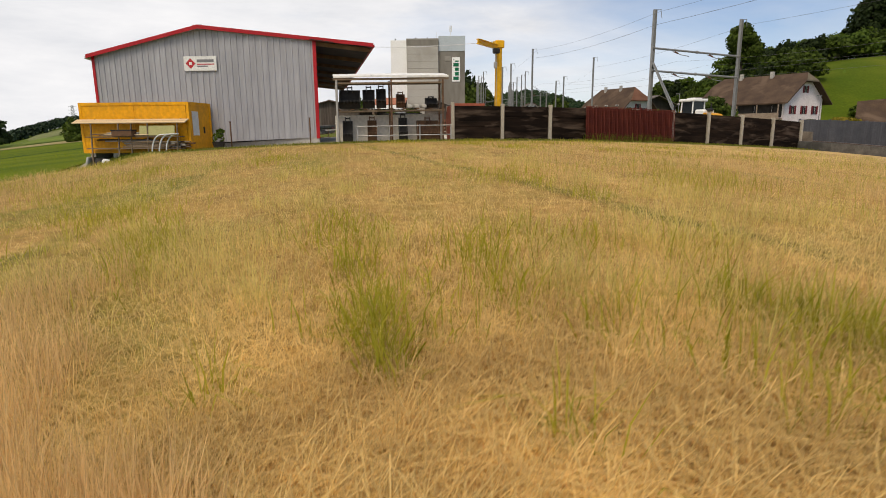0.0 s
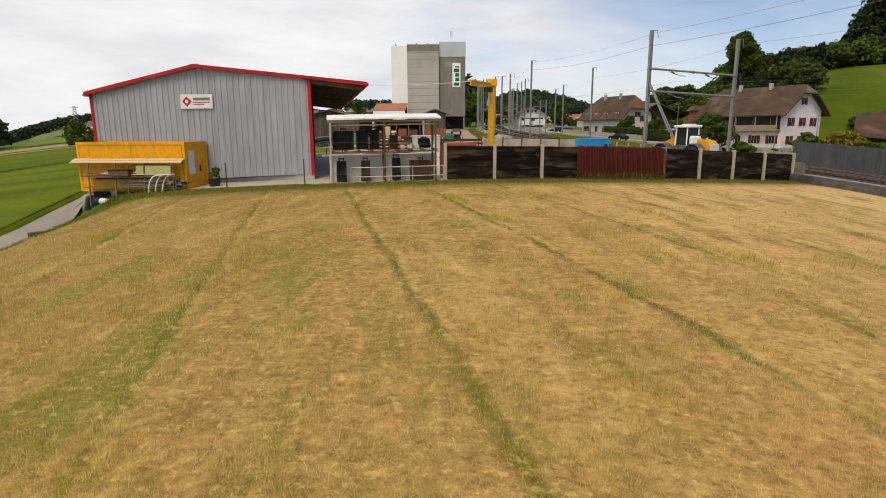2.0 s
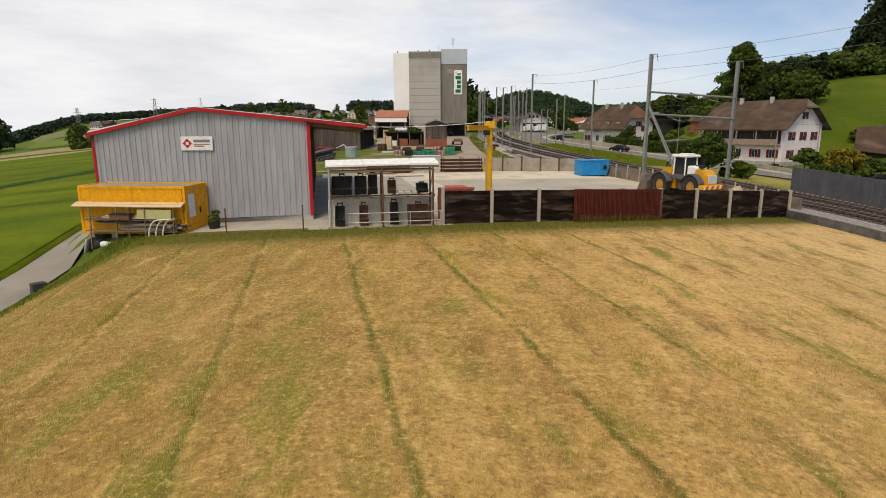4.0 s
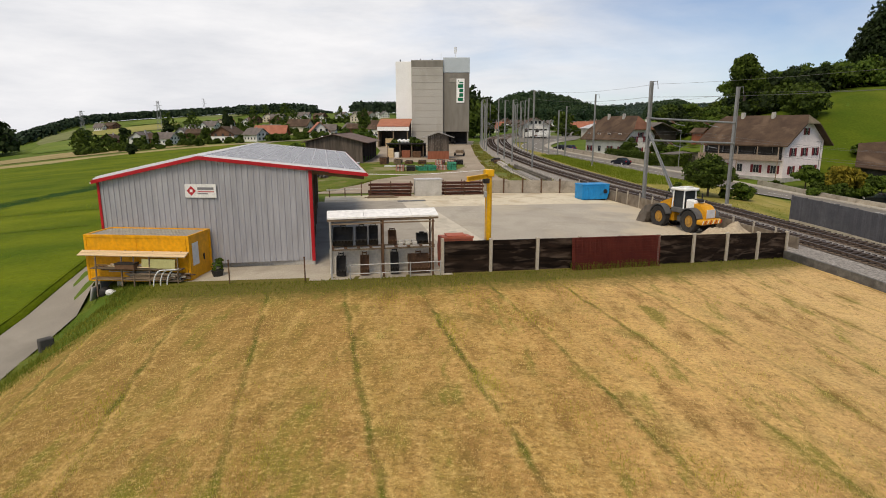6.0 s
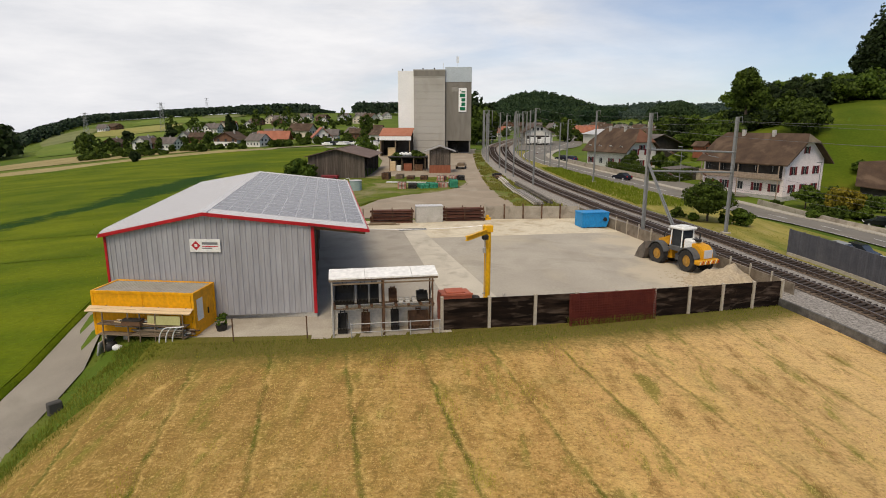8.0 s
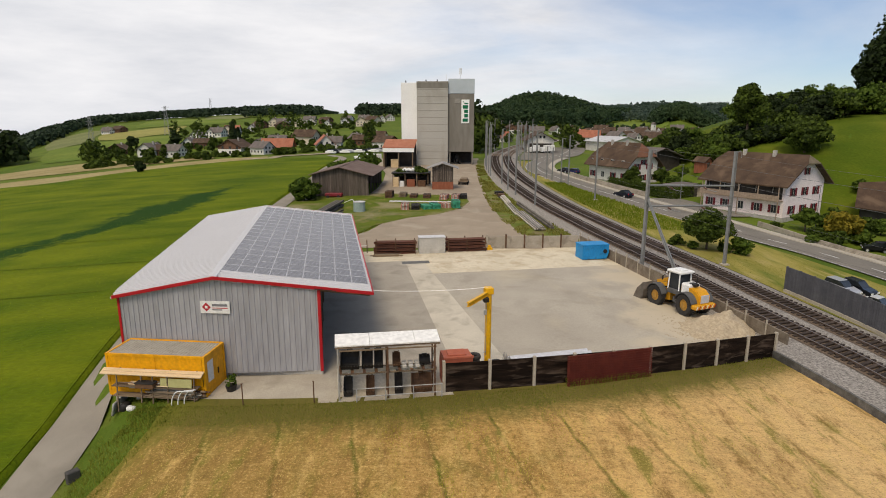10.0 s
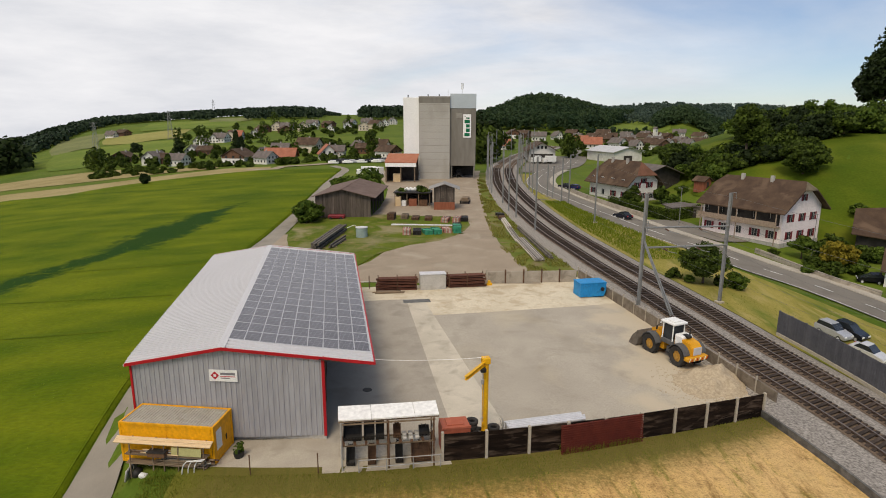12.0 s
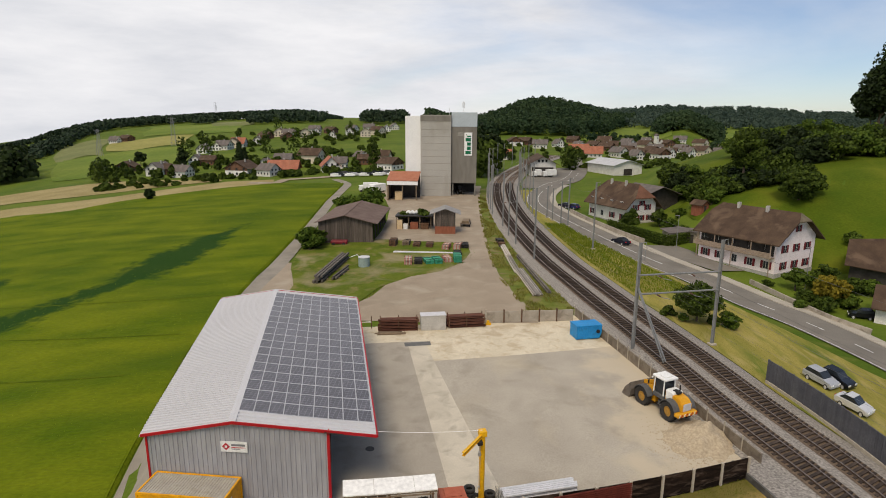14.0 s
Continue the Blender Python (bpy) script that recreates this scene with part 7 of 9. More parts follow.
ys = (8, 57.5, 98, 127, 158, 197, 240, 280)
for line in (trackA, trackB):
    wire([site(*over(line, 0.2 * (-1) ** i, y), 6.1 + 0.45) for i, y in enumerate(ys)], 0.011, 0.08, "thin contact wire over the railway track")
    wire([site(*over(line, 0.0, y), 7.6 + 0.45) for y in ys], 0.011, 0.7, "thin carrying cable over the railway track")
wire([site(*p, h) for p, h in (((28.5, 6.0), 12.7), ((21.7, 57.5), 12.7), ((16.1, 98.3), 13.5), ((13.0, 127.2), 10.8), ((12, 158), 10.5))], 0.015, 0.5, "feeder cable between the mast tops")
wire([site(*p, h) for p, h in (((39.5, 8.0), 12.7), ((32.7, 59.3), 12.7), ((28.9, 107.8), 11.9), ((27.9, 130), 9.6))], 0.015, 0.5, "feeder cable between the mast tops")
wire([site(*p, h) for p, h in (((28.1, 6.0), 11.5), ((21.3, 57.4), 11.4), ((15.7, 98.3), 12.2))], 0.02, 0.5, "feeder cable between the mast tops")
ob = thing("supply_cable", Matrix.Identity(4), "thin pale cable from the canopy to the crane", "cable")
A, B = in_yard(3.1, 0.3, 5.25), in_yard(10.05, -1.0, 5.5)
bm = bmesh.new()
tube(bm, [A.lerp(B, k / 10) - Vector((0, 0, 0.5 * (k / 10) * (1 - k / 10))) for k in range(11)], 0.014, 5)
part("strand", bm, PIPE, ob)


# ---- farmhouses and the village ----
PINKWALL = paint("pale_render", (0.79, 0.69, 0.68), (0.85, 0.76, 0.75), 0.6, 0.85, stain=((0.6, 0.52, 0.5), 0.8, 0.4))
WHITEWALL = paint("white_render", (0.62, 0.60, 0.56), (0.72, 0.70, 0.66), 0.6, 0.85, stain=((0.52, 0.5, 0.46), 0.7, 0.4))
OLDTILE = paint("old_tile", (0.050, 0.030, 0.019), (0.088, 0.055, 0.034), 0.5, 0.9, fine=7, bump=0.03, stain=((0.15, 0.10, 0.065), 0.35, 0.6))
REDTILE = paint("orange_tile", (0.27, 0.095, 0.055), (0.38, 0.145, 0.085), 0.5, 0.85, fine=6, bump=0.02, stain=((0.24, 0.12, 0.08), 0.6, 0.4))
GREYTILE = paint("grey_tile", (0.10, 0.085, 0.078), (0.16, 0.135, 0.12), 0.5, 0.85, fine=6, bump=0.02)
SHUTTER = paint("red_shutter", (0.14, 0.012, 0.018), (0.19, 0.02, 0.025), 1, 0.6)
BALCONY = paint("balcony_wood", (0.25, 0.185, 0.135), (0.34, 0.265, 0.20), 1.5, 0.85, stretch=(1, 1, 3))
PANE = paint("window_pane", (0.025, 0.028, 0.032), (0.05, 0.055, 0.06), 1, 0.1)
FRAMEW = paint("window_frame", (0.6, 0.58, 0.54), (0.7, 0.68, 0.64), 1, 0.6)


def window(parent, m, w, h, shutter=None):
    """A window in the wall plane x, z that looks along -y: frame, pane, and shutters folded open."""
    win = part("window", solid(-w / 2 - 0.06, w / 2 + 0.06, -0.04, 0.03, -0.06, h + 0.06), FRAMEW, parent)
    win.matrix_basis = m
    part("pane", solid(-w / 2, w / 2, -0.06, -0.03, 0, h), PANE, win)
    part("mullion", solid(-0.025, 0.025, -0.075, -0.05, 0, h), FRAMEW, win)
    if shutter:
        for s in (-1, 1):
            part("shutter", solid(s * (w / 2 + 0.07) if s > 0 else -w - 0.07, w + 0.07 if s > 0 else -w / 2 - 0.07, -0.09, -0.03, -0.05, h + 0.05, bevel=0.01), shutter, win)


def roof_half_hip(W, L, e, r, over, hip, thick=0.2):
    """A gabled roof with clipped gable tops; ridge along y."""
    k = (r - e) / (W / 2)
    ez = e - k * over
    hz = e + (r - e) * hip
    hx = (hz - e) / k
    yb = (r - hz) * 0.75
    v = [(-over, -1.1, ez), (hx, -1.1, hz), (W - hx, -1.1, hz), (W + over, -1.1, ez), (W / 2, -1.1 + yb, r),
         (-over, L + 0.8, ez), (hx, L + 0.8, hz), (W - hx, L + 0.8, hz), (W + over, L + 0.8, ez), (W / 2, L + 0.8 - yb, r)]
    return v, ((0, 1, 4, 9, 6, 5), (3, 8, 7, 9, 4, 2), (1, 2, 4), (6, 9, 7))


def farmhouse(m, W, L, e, r, wall, label, hip=0.62, hip_mat=None, rows=((1.15, 3), (4.2, 3)), side=5, balcony=True):
    ob = thing("farmhouse", m, label, "farmhouse", "farmhouses")
    v, faces = roof_half_hip(W, L, e, r, 1.25, hip)
    for k, f in enumerate(faces):
        bm = bmesh.new()
        vs = [bm.verts.new(v[i]) for i in f]
        top = bm.faces.new(vs)
        low = bm.faces.new([bm.verts.new(Vector(v[i]) - Vector((0, 0, 0.22))) for i in f][::-1])
        n = len(f)
        a, b = list(top.verts), list(low.verts)[::-1]
        for i in range(n):
            bm.faces.new((a[i], b[i], b[(i + 1) % n], a[(i + 1) % n]))
        part("roof", bm, (hip_mat or OLDTILE) if k > 1 else OLDTILE, ob)
    kk = (r - e) / (W / 2)
    hz = e + (r - e) * hip - 0.25
    hx = (hz - e) / kk
    for y in (0, L - 0.3):
        bm = bmesh.new()
        prism(bm, [(0, 0), (W, 0), (W, e - 0.2), (W - hx, hz), (hx, hz), (0, e - 0.2)], y, y + 0.3)
        part("gable_wall", bm, wall, ob)
    for x in (0, W - 0.3):
        part("long_wall", solid(x, x + 0.3, 0.3, L - 0.3, 0, e - 0.2), wall, ob)
    bm = bmesh.new()
    box(bm, -0.08, W + 0.08, -0.08, L + 0.08, -1.2, 0.55)
    part("plinth", bm, SOCLE, ob)
    for z, n in rows:
        for i in range(n):
            window(ob, pose(W * (i + 0.7) / (n + 0.4), 0, z), 0.95, 1.3, SHUTTER)
    window(ob, pose(W * 0.5, 0, hz - 1.75), 0.8, 1.1, SHUTTER)
    for i in range(side):
        y = 1.6 + (L - 3.2) * i / (side - 1)
        window(ob, pose(0, y, 1.25, 0, 0, -90), 0.95, 1.3, SHUTTER if i != 2 else None)
        window(ob, pose(0, y + 0.5, 4.6, 0, 0, -90), 0.9, 1.0, None)
    if balcony:
        part("upper_wall", solid(-0.06, -0.01, 0.4, L - 0.4, 3.6, e - 0.25), DARKIN, ob, "dark boarded upper wall")
        part("balcony_floor", solid(-1.2, -0.05, 0.2, L - 0.2, 3.3, 3.45), BALCONY, ob)
        for k in range(int(L * 2)):
            y = 0.2 + k * 0.5
            part("balcony_board", solid(-1.24, -1.18, y, y + 0.47, 3.35, 4.35), BALCONY, ob)
        for k in range(5):
            y = 0.4 + k * (L - 0.8) / 4
            part("balcony_post", solid(-1.2, -1.06, y - 0.07, y + 0.07, 0.2 if k in (0, 2, 4) else 3.3, e - 0.85), BALCONY, ob)
    for y in (L * 0.35, L * 0.72):
        part("chimney", solid(W / 2 - 0.85, W / 2 - 0.3, y, y + 0.55, r - 1.2, r + 0.55, bevel=0.02), SOCLE, ob)
    return ob


farmhouse(stand(56.4, 86.8, 17.0, 0.35), 11.6, 15.6, 6.9, 11.1, PINKWALL, "pale pink Swiss farmhouse with brown tiled roof and red shutters", hip=0.68, hip_mat=paint("hip_tile", (0.13, 0.105, 0.07), (0.19, 0.155, 0.105), 1, 0.9, fine=8))
farmhouse(stand(42.2, 131.2, 17.0, 0.1), 8.9, 14.6, 5.4, 9.8, WHITEWALL, "old farmhouse with wide brown roof and white walls", hip=0.3, hip_mat=paint("rusty_tile", (0.13, 0.06, 0.036), (0.19, 0.09, 0.055), 0.6, 0.9, fine=7), rows=((1.0, 3), (3.6, 2)), side=4, balcony=False)


def barn_house(m, W, L, e, r, wall, roof, label, name="barn", cat="barn", over=0.8):
    ob = thing(name, m, label, cat)
    for s in (0, 1):
        bm = bmesh.new()
        vs = box(bm, -over if s == 0 else W / 2, W / 2 if s == 0 else W + over, -over, L + over, 0, 0.15)
        for v in vs:
            v.co.z += r - (r - e) / (W / 2) * abs(v.co.x - W / 2)
        part("roof", bm, roof, ob)
    for y in (0, L - 0.2):
        bm = bmesh.new()
        prism(bm, [(0, -0.8), (W, -0.8), (W, e - 0.05), (W / 2, r - 0.05), (0, e - 0.05)], y, y + 0.2)
        part("gable_wall", bm, wall, ob)
    for x in (0, W - 0.2):
        part("side_wall", solid(x, x + 0.2, 0.2, L - 0.2, -0.8, e - 0.02), wall, ob)
    part("door", solid(W * 0.35, W * 0.65, -0.06, 0, -0.1, min(2.6, e - 0.3)), DARKIN, ob)
    return ob


bowed(barn_house(stand(75.6, 89.4, -130), 8, 11, 3.0, 6.0, DARKIN, OLDTILE, "dark wooden barn with brown tiled roof on the slope", over=1.0), 74.6, 88.2, -130, 1.0)
bowed(barn_house(stand(65.6, 68.4, -134), 6, 8, 2.9, 4.9, WHITEWALL, OLDTILE, "small white outhouse with brown roof", "outhouse", "outhouse"), 65.6, 68.4, -134)
barn_house(stand(48.5, 140.5, 12), 12, 9, 5.2, 7.4, DARKIN, GREYTILE, "dark barn annex with grey roof behind the farmhouse", over=1.4)
barn_house(stand(46.6, 113.0, -12), 7.5, 5.0, 2.3, 2.7, WALLCON, GREYTILE, "flat grey garage beside the road", "garage", "garage", 0.5)
barn_house(stand(57.4, 122.6, 20), 2.4, 2.8, 2.0, 2.8, BRICKRED, OLDTILE, "garden shed behind the farmhouse", "garden_shed", "shed", 0.4)
# station building and halls beyond the bend
st = barn_house(stand(30.6, 229, -6), 10.5, 22, 5.2, 8.0, WHITEWALL, OLDTILE, "white goods shed at the station with wide brown roof", "goods_shed", "shed", 1.5)
# no hole in the wall: a near-black panel paints the opening's shade
part("dark_opening", solid(0.8, 9.6, -0.1, 0.0, 0.2, 3.6), DARKIN, st, "loading opening drawn as a flat panel in shade colour")
for k in range(3):
    part("window", solid(3.2 + k * 1.5, 4.0 + k * 1.5, -0.1, 0, 5.6, 6.7), PANE, st)
for x, y, c in ((32.6, 224.5, LDW), (36.8, 224.8, LDW)):
    ob = thing("delivery_truck", stand(x, y, 10), "white delivery truck at the goods shed", "truck", "trucks")
    part("box_body", solid(0, 4.0 if x > 35 else 2.0, -1.1, 1.1, 0.9, 3.2, bevel=0.05), c, ob)
    part("cab", solid(-1.5, -0.1, -1.05, 1.05, 0.6, 2.5, bevel=0.15), c, ob)
    for wx in (-0.8, 1.6):
        for wy in (-1.1, 0.85):
            bm = bmesh.new()
            tube(bm, [(wx, wy, 0.45), (wx, wy + 0.25, 0.45)], 0.45, 12)
            part("wheel", bm, RUBBER, ob)
for x, y, l, tn in ((-26.0, 177.5, 6.0, 60), (-29.5, 182.0, 5.0, 20)):
    ob = thing("delivery_van", stand(x, y, tn), "white box van parked beside the grain silo", "van", "vans")
    part("box_body", solid(0, l, -1.1, 1.1, 0.6, 3.0, bevel=0.12), LDW, ob)
    part("cab", solid(-1.5, -0.05, -1.0, 1.0, 0.5, 2.2, bevel=0.2), LDW, ob)
    part("windscreen", solid(-1.53, -1.2, -0.85, 0.85, 1.35, 2.05, bevel=0.05), GLASS, ob)
    for wx in (-0.8, l - 1.2):
        for wy in (-1.1, 0.85):
            bm = bmesh.new()
            tube(bm, [(wx, wy, 0.38), (wx, wy + 0.25, 0.38)], 0.38, 12)
            part("wheel", bm, RUBBER, ob)
ind = barn_house(stand(66.5, 233, 12), 14, 20, 4.2, 6.2, WHITEWALL, paint("pale_roof", (0.42, 0.42, 0.43), (0.5, 0.5, 0.51), 0.5, 0.6), "pale industrial hall with low grey roof", "industrial_hall", "hall", 0.8)

# village houses: a few kinds, each built once and set out along the slopes
def cottage(name_label, W, L, e, r, wall, roof, m):
    ob = thing("village_house", m, name_label, "house", "village houses")
    for s in (0, 1):
        bm = bmesh.new()
        vs = box(bm, -0.8 if s == 0 else W / 2, W / 2 if s == 0 else W + 0.8, -0.9, L + 0.9, 0, 0.2)
        for v in vs:
            v.co.z += r - (r - e) / (W / 2) * abs(v.co.x - W / 2)
        part("roof", bm, roof, ob)
    bm = bmesh.new()
    prism(bm, [(0, -2), (W, -2), (W, e), (W / 2, r), (0, e)], 0, L)
    part("wall", bm, wall, ob)
    for z in (0.9, 3.3):
        for i in range(3):
            if z + 1.2 < e + 1.4:
                part("window", solid(W * (i + 0.55) / 3.2, W * (i + 0.55) / 3.2 + 1.1, -0.12, 0, z, z + 1.3), PANE, ob)
    for i in range(4):
        part("window", solid(-0.06, 0, L * (i + 0.5) / 4.2, L * (i + 0.5) / 4.2 + 1.0, 1.0, 2.3), PANE, ob)
        part("window", solid(W, W + 0.06, L * (i + 0.5) / 4.2, L * (i + 0.5) / 4.2 + 1.0, 1.0, 2.3), PANE, ob)
    if W > 12:
        for y in (-0.08, L):
            bm = bmesh.new()
            prism(bm, [(0.1, 3.2), (W - 0.1, 3.2), (W - 0.1, e), (W / 2, r - 0.1), (0.1, e)], y, y + 0.08)
            part("gable_boarding", bm, WOODWALL, ob, "brown boarded gable")
    part("chimney", solid(W * 0.6, W * 0.6 + 0.7, L * 0.5, L * 0.5 + 0.7, e, r + 0.9), SOCLE, ob)
    return ob


WOODWALL = paint("chalet_wood", (0.12, 0.06, 0.035), (0.19, 0.10, 0.06), 1, 0.85)
BRIGHTWALL = paint("bright_render", (0.74, 0.72, 0.68), (0.82, 0.80, 0.76), 0.6, 0.85)
kinds = [("white village house with brown tiled roof", 9, 12, 4.2, 7.6, WHITEWALL, GREYTILE), ("white village house with orange tiled roof", 9, 12, 3.6, 8.0, WHITEWALL, REDTILE),
         ("wooden chalet with broad brown roof", 11, 11, 4.0, 7.0, WOODWALL, OLDTILE), ("cream village house with dark roof", 10, 13, 5.2, 8.8, paint("cream_render", (0.6, 0.52, 0.40), (0.68, 0.6, 0.48), 0.6, 0.85), OLDTILE),
         ("brick house with orange roof", 9, 15, 3.0, 6.8, WOODWALL, REDTILE), ("bright white house with a steep dark gabled roof", 8, 9, 3.6, 7.2, BRIGHTWALL, GREYTILE),
         ("large chalet with white ground floor and brown gable", 13, 12, 4.4, 8.0, BRIGHTWALL, OLDTILE)]
protos = [None] * len(kinds)
random.seed(11)


def settle(az, rho, kind, turn):
    x, y = rho * math.sin(radians(az)), rho * math.cos(radians(az))
    m = stand(x, y, turn, 0.1) @ Matrix.Scale(0.82 if rho < 320 else 0.98, 4)
    if protos[kind] is None:
        protos[kind] = cottage(*kinds[kind], m)
    else:
        copy_thing(protos[kind], m)


for az, rho, k, tn in ((-34.0, 300, 2, 20), (-31.0, 272, 0, 10), (-28.8, 272, 2, 85), (-27.2, 256, 0, 80), (-26.6, 300, 5, 15), (-24.1, 296, 2, 80), (-23.2, 246, 6, 8), (-19.7, 268, 5, 12), (-18.6, 238, 0, 70), (-16.6, 282, 0, 85), (-16.0, 240, 4, 92), (-13.9, 281, 3, 80), (-13.5, 240, 1, 20), (-11.1, 256, 0, 95), (-9.6, 290, 5, 40), (-8.2, 268, 2, 95), (-6.9, 276, 3, 90), (-6.3, 242, 6, 60),
                     (-26.0, 372, 5, 12), (-24.4, 384, 5, 20), (-22.7, 384, 0, 70), (-22.9, 398, 3, 20), (-21.1, 400, 1, 80), (-20.2, 412, 5, 20), (-18.9, 448, 2, 70), (-18.2, 470, 3, 20), (-17.2, 440, 2, 30), (-16.3, 462, 0, 80), (-15.5, 452, 3, 20), (-14.4, 478, 5, 10), (-13.6, 500, 0, 80), (-12.8, 438, 5, 20), (-12.3, 490, 2, 70), (-11.1, 472, 5, 15), (-10.4, 510, 0, 60), (-9.7, 456, 3, 20), (-8.9, 548, 5, 20), (-8.2, 530, 0, 80), (-7.2, 512, 5, 15), (-6.5, 540, 0, 30), (-7.6, 470, 3, 60), (-33.6, 505, 5, 80), (-32.6, 512, 2, 80),
                     (5.2, 420, 6, 10), (5.6, 300, 1, 85), (7.2, 430, 2, 60), (9.2, 400, 0, 80), (10.2, 420, 5, 20), (12.2, 400, 5, 30), (13.1, 372, 4, 85), (14.5, 338, 1, 85), (14.0, 420, 2, 30), (15.2, 395, 2, 60), (16.2, 348, 0, 15), (16.0, 400, 3, 80), (17.0, 372, 2, 20), (17.8, 335, 5, 12), (17.6, 410, 0, 70), (18.4, 360, 2, 75), (18.6, 430, 3, 20), (19.2, 385, 2, 15), (20.0, 352, 6, 20), (20.2, 410, 0, 75), (20.9, 372, 5, 10), (21.6, 385, 2, 70), (22.2, 430, 0, 20), (22.9, 400, 5, 15), (23.6, 425, 2, 75), (24.3, 410, 3, 20), (24.9, 440, 0, 70), (25.5, 422, 5, 12), (26.2, 446, 2, 60), (17.2, 470, 0, 30), (15.0, 470, 3, 60), (20.6, 480, 2, 20), (22.4, 500, 0, 60), (24.0, 490, 3, 30), (12.0, 480, 2, 60), (26.6, 480, 0, 30), (18.9, 500, 5, 40)):
    settle(az + random.uniform(-0.15, 0.15), rho + random.uniform(-3, 3), k, tn + random.uniform(-8, 8))
church = thing("church", stand(480 * math.sin(radians(19.6)), 480 * math.cos(radians(19.6)), 20) @ Matrix.Scale(0.62, 4), "small white church with a square tower", "church")
part("tower", solid(0, 4.5, 0, 4.5, -1, 14, bevel=0.05), WHITEWALL, church)
bm = bmesh.new()
prism(bm, [(-0.3, 14), (4.8, 14), (2.25, 17)], -0.3, 4.8)
part("tower_roof", bm, GREYTILE, church)
part("clock", solid(1.4, 3.1, -0.1, 0, 10.5, 12.2), PANE, church)
bm = bmesh.new()
prism(bm, [(5, -1), (14, -1), (14, 6), (9.5, 10), (5, 6)], 0, 16)
part("nave", bm, WHITEWALL, church)
for s in (-1, 1):
    bm = bmesh.new()
    vs = box(bm, 9.5 if s > 0 else 4.4, 14.6 if s > 0 else 9.5, -0.4, 16.4, 10.05, 10.3)
    for v in vs:
        v.co.z -= 0.89 * abs(v.co.x - 9.5)
    part("nave_roof", bm, OLDTILE, church, "brown tiled roof")
for k in range(26):
    az, rho = -12.6 + 0.24 * k, 226 + 3 * (k % 3)
    x, y = rho * math.sin(radians(az)), rho * math.cos(radians(az))
    ob = thing("far_car", stand(x, y, 10 + 40 * (k % 2), 0.1), "pale car in a row at the garage", "car", "parked cars far off")
    mt = (LDW, ALU, LDW, GLASS)[k % 4]
    part("body", solid(0, 4.2, 0, 1.75, 0.25, 0.95, bevel=0.12), mt, ob)
    part("cabin", solid(0.8, 3.2, 0.12, 1.63, 0.95, 1.45, bevel=0.12), GLASS if k % 3 else mt, ob)

# garden walls along the road
gw = thing("garden_wall", Matrix.Identity(4), "low weathered concrete wall along the road", "wall")
run = spaced([(57.6, 60), (54.7, 66.1), (52.8, 75.0), (51.4, 82), (50.8, 85)], 3)
for p, q in zip(run, run[1:]):
    bm = bmesh.new()
    bar(bm, site(p.x, p.y, 0.4), site(q.x, q.y, 0.4), 0.25, 0.9)
    part("wall_length", bm, WALLCON, gw)
run = spaced([(40.6, 112.5), (37.6, 121), (35.2, 130), (33.0, 139), (31.5, 147)], 3)
for p, q in zip(run, run[1:]):
    bm = bmesh.new()
    bar(bm, site(p.x, p.y, 0.6), site(q.x, q.y, 0.6), 0.3, 1.3)
    part("wall_length", bm, WALLCON, gw)

# pylons on the far slope
for az, rho, h in ((-35.3, 405, 18.5), (-23.7, 900, 26), (-22.8, 950, 12), (-28.0, 440, 21)):
    x, y = rho * math.sin(radians(az)), rho * math.cos(radians(az))
    ob = thing("pylon", stand(x, y, 30), "grey lattice power pylon on the hillside", "pylon", "pylons")
    bm = bmesh.new()
    b = h * 0.085
    for sx in (-1, 1):
        for sy in (-1, 1):
            bar(bm, (sx * b, sy * b, 0), (sx * 0.5, sy * 0.5, h), 0.15)
    for k in range(7):
        z0, z1 = h * k / 7, h * (k + 1) / 7
        w0, w1 = b + (0.5 - b) * k / 7, b + (0.5 - b) * (k + 1) / 7
        for s in (-1, 1):
            bar(bm, (-w0, s * w0, z0), (w1, s * w1, z1), 0.09)
            bar(bm, (w0, s * w0, z0), (-w1, s * w1, z1), 0.09)
    part("tower", bm, MASTGREY, ob)
    for z in (0.72, 0.84, 0.96):
        bm = bmesh.new()
        bar(bm, (-h * 0.13, 0, h * z), (h * 0.13, 0, h * z), 0.15)
        part("cross_arm", bm, MASTGREY, ob)


# ---- trees, hedges, woods ----
BARK = paint("bark", (0.06, 0.045, 0.033), (0.12, 0.09, 0.065), 3, 0.95, stretch=(1, 1, 0.3), bump=0.02)
LEAF = leafy("leaf_green", (0.014, 0.027, 0.004), (0.078, 0.115, 0.012), 0.28, 0.25, 0.6)
LEAFLIGHT = leafy("leaf_light", (0.026, 0.056, 0.006), (0.105, 0.155, 0.016), 0.3, 0.25, 0.6)
LEAFDARK = leafy("leaf_dark", (0.008, 0.016, 0.005), (0.030, 0.048, 0.011), 0.3, 0.25)
# far woods bluer than near leaves: a little distance haze put into the colour
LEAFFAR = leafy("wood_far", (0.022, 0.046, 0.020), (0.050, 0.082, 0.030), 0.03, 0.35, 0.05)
LEAFFARD = leafy("wood_far_dark", (0.012, 0.025, 0.014), (0.030, 0.050, 0.022), 0.02)
LEAFYELLOW = leafy("leaf_yellow", (0.11, 0.105, 0.008), (0.26, 0.20, 0.018), 0.8, 0.25)
rng = np.random.default_rng(7)


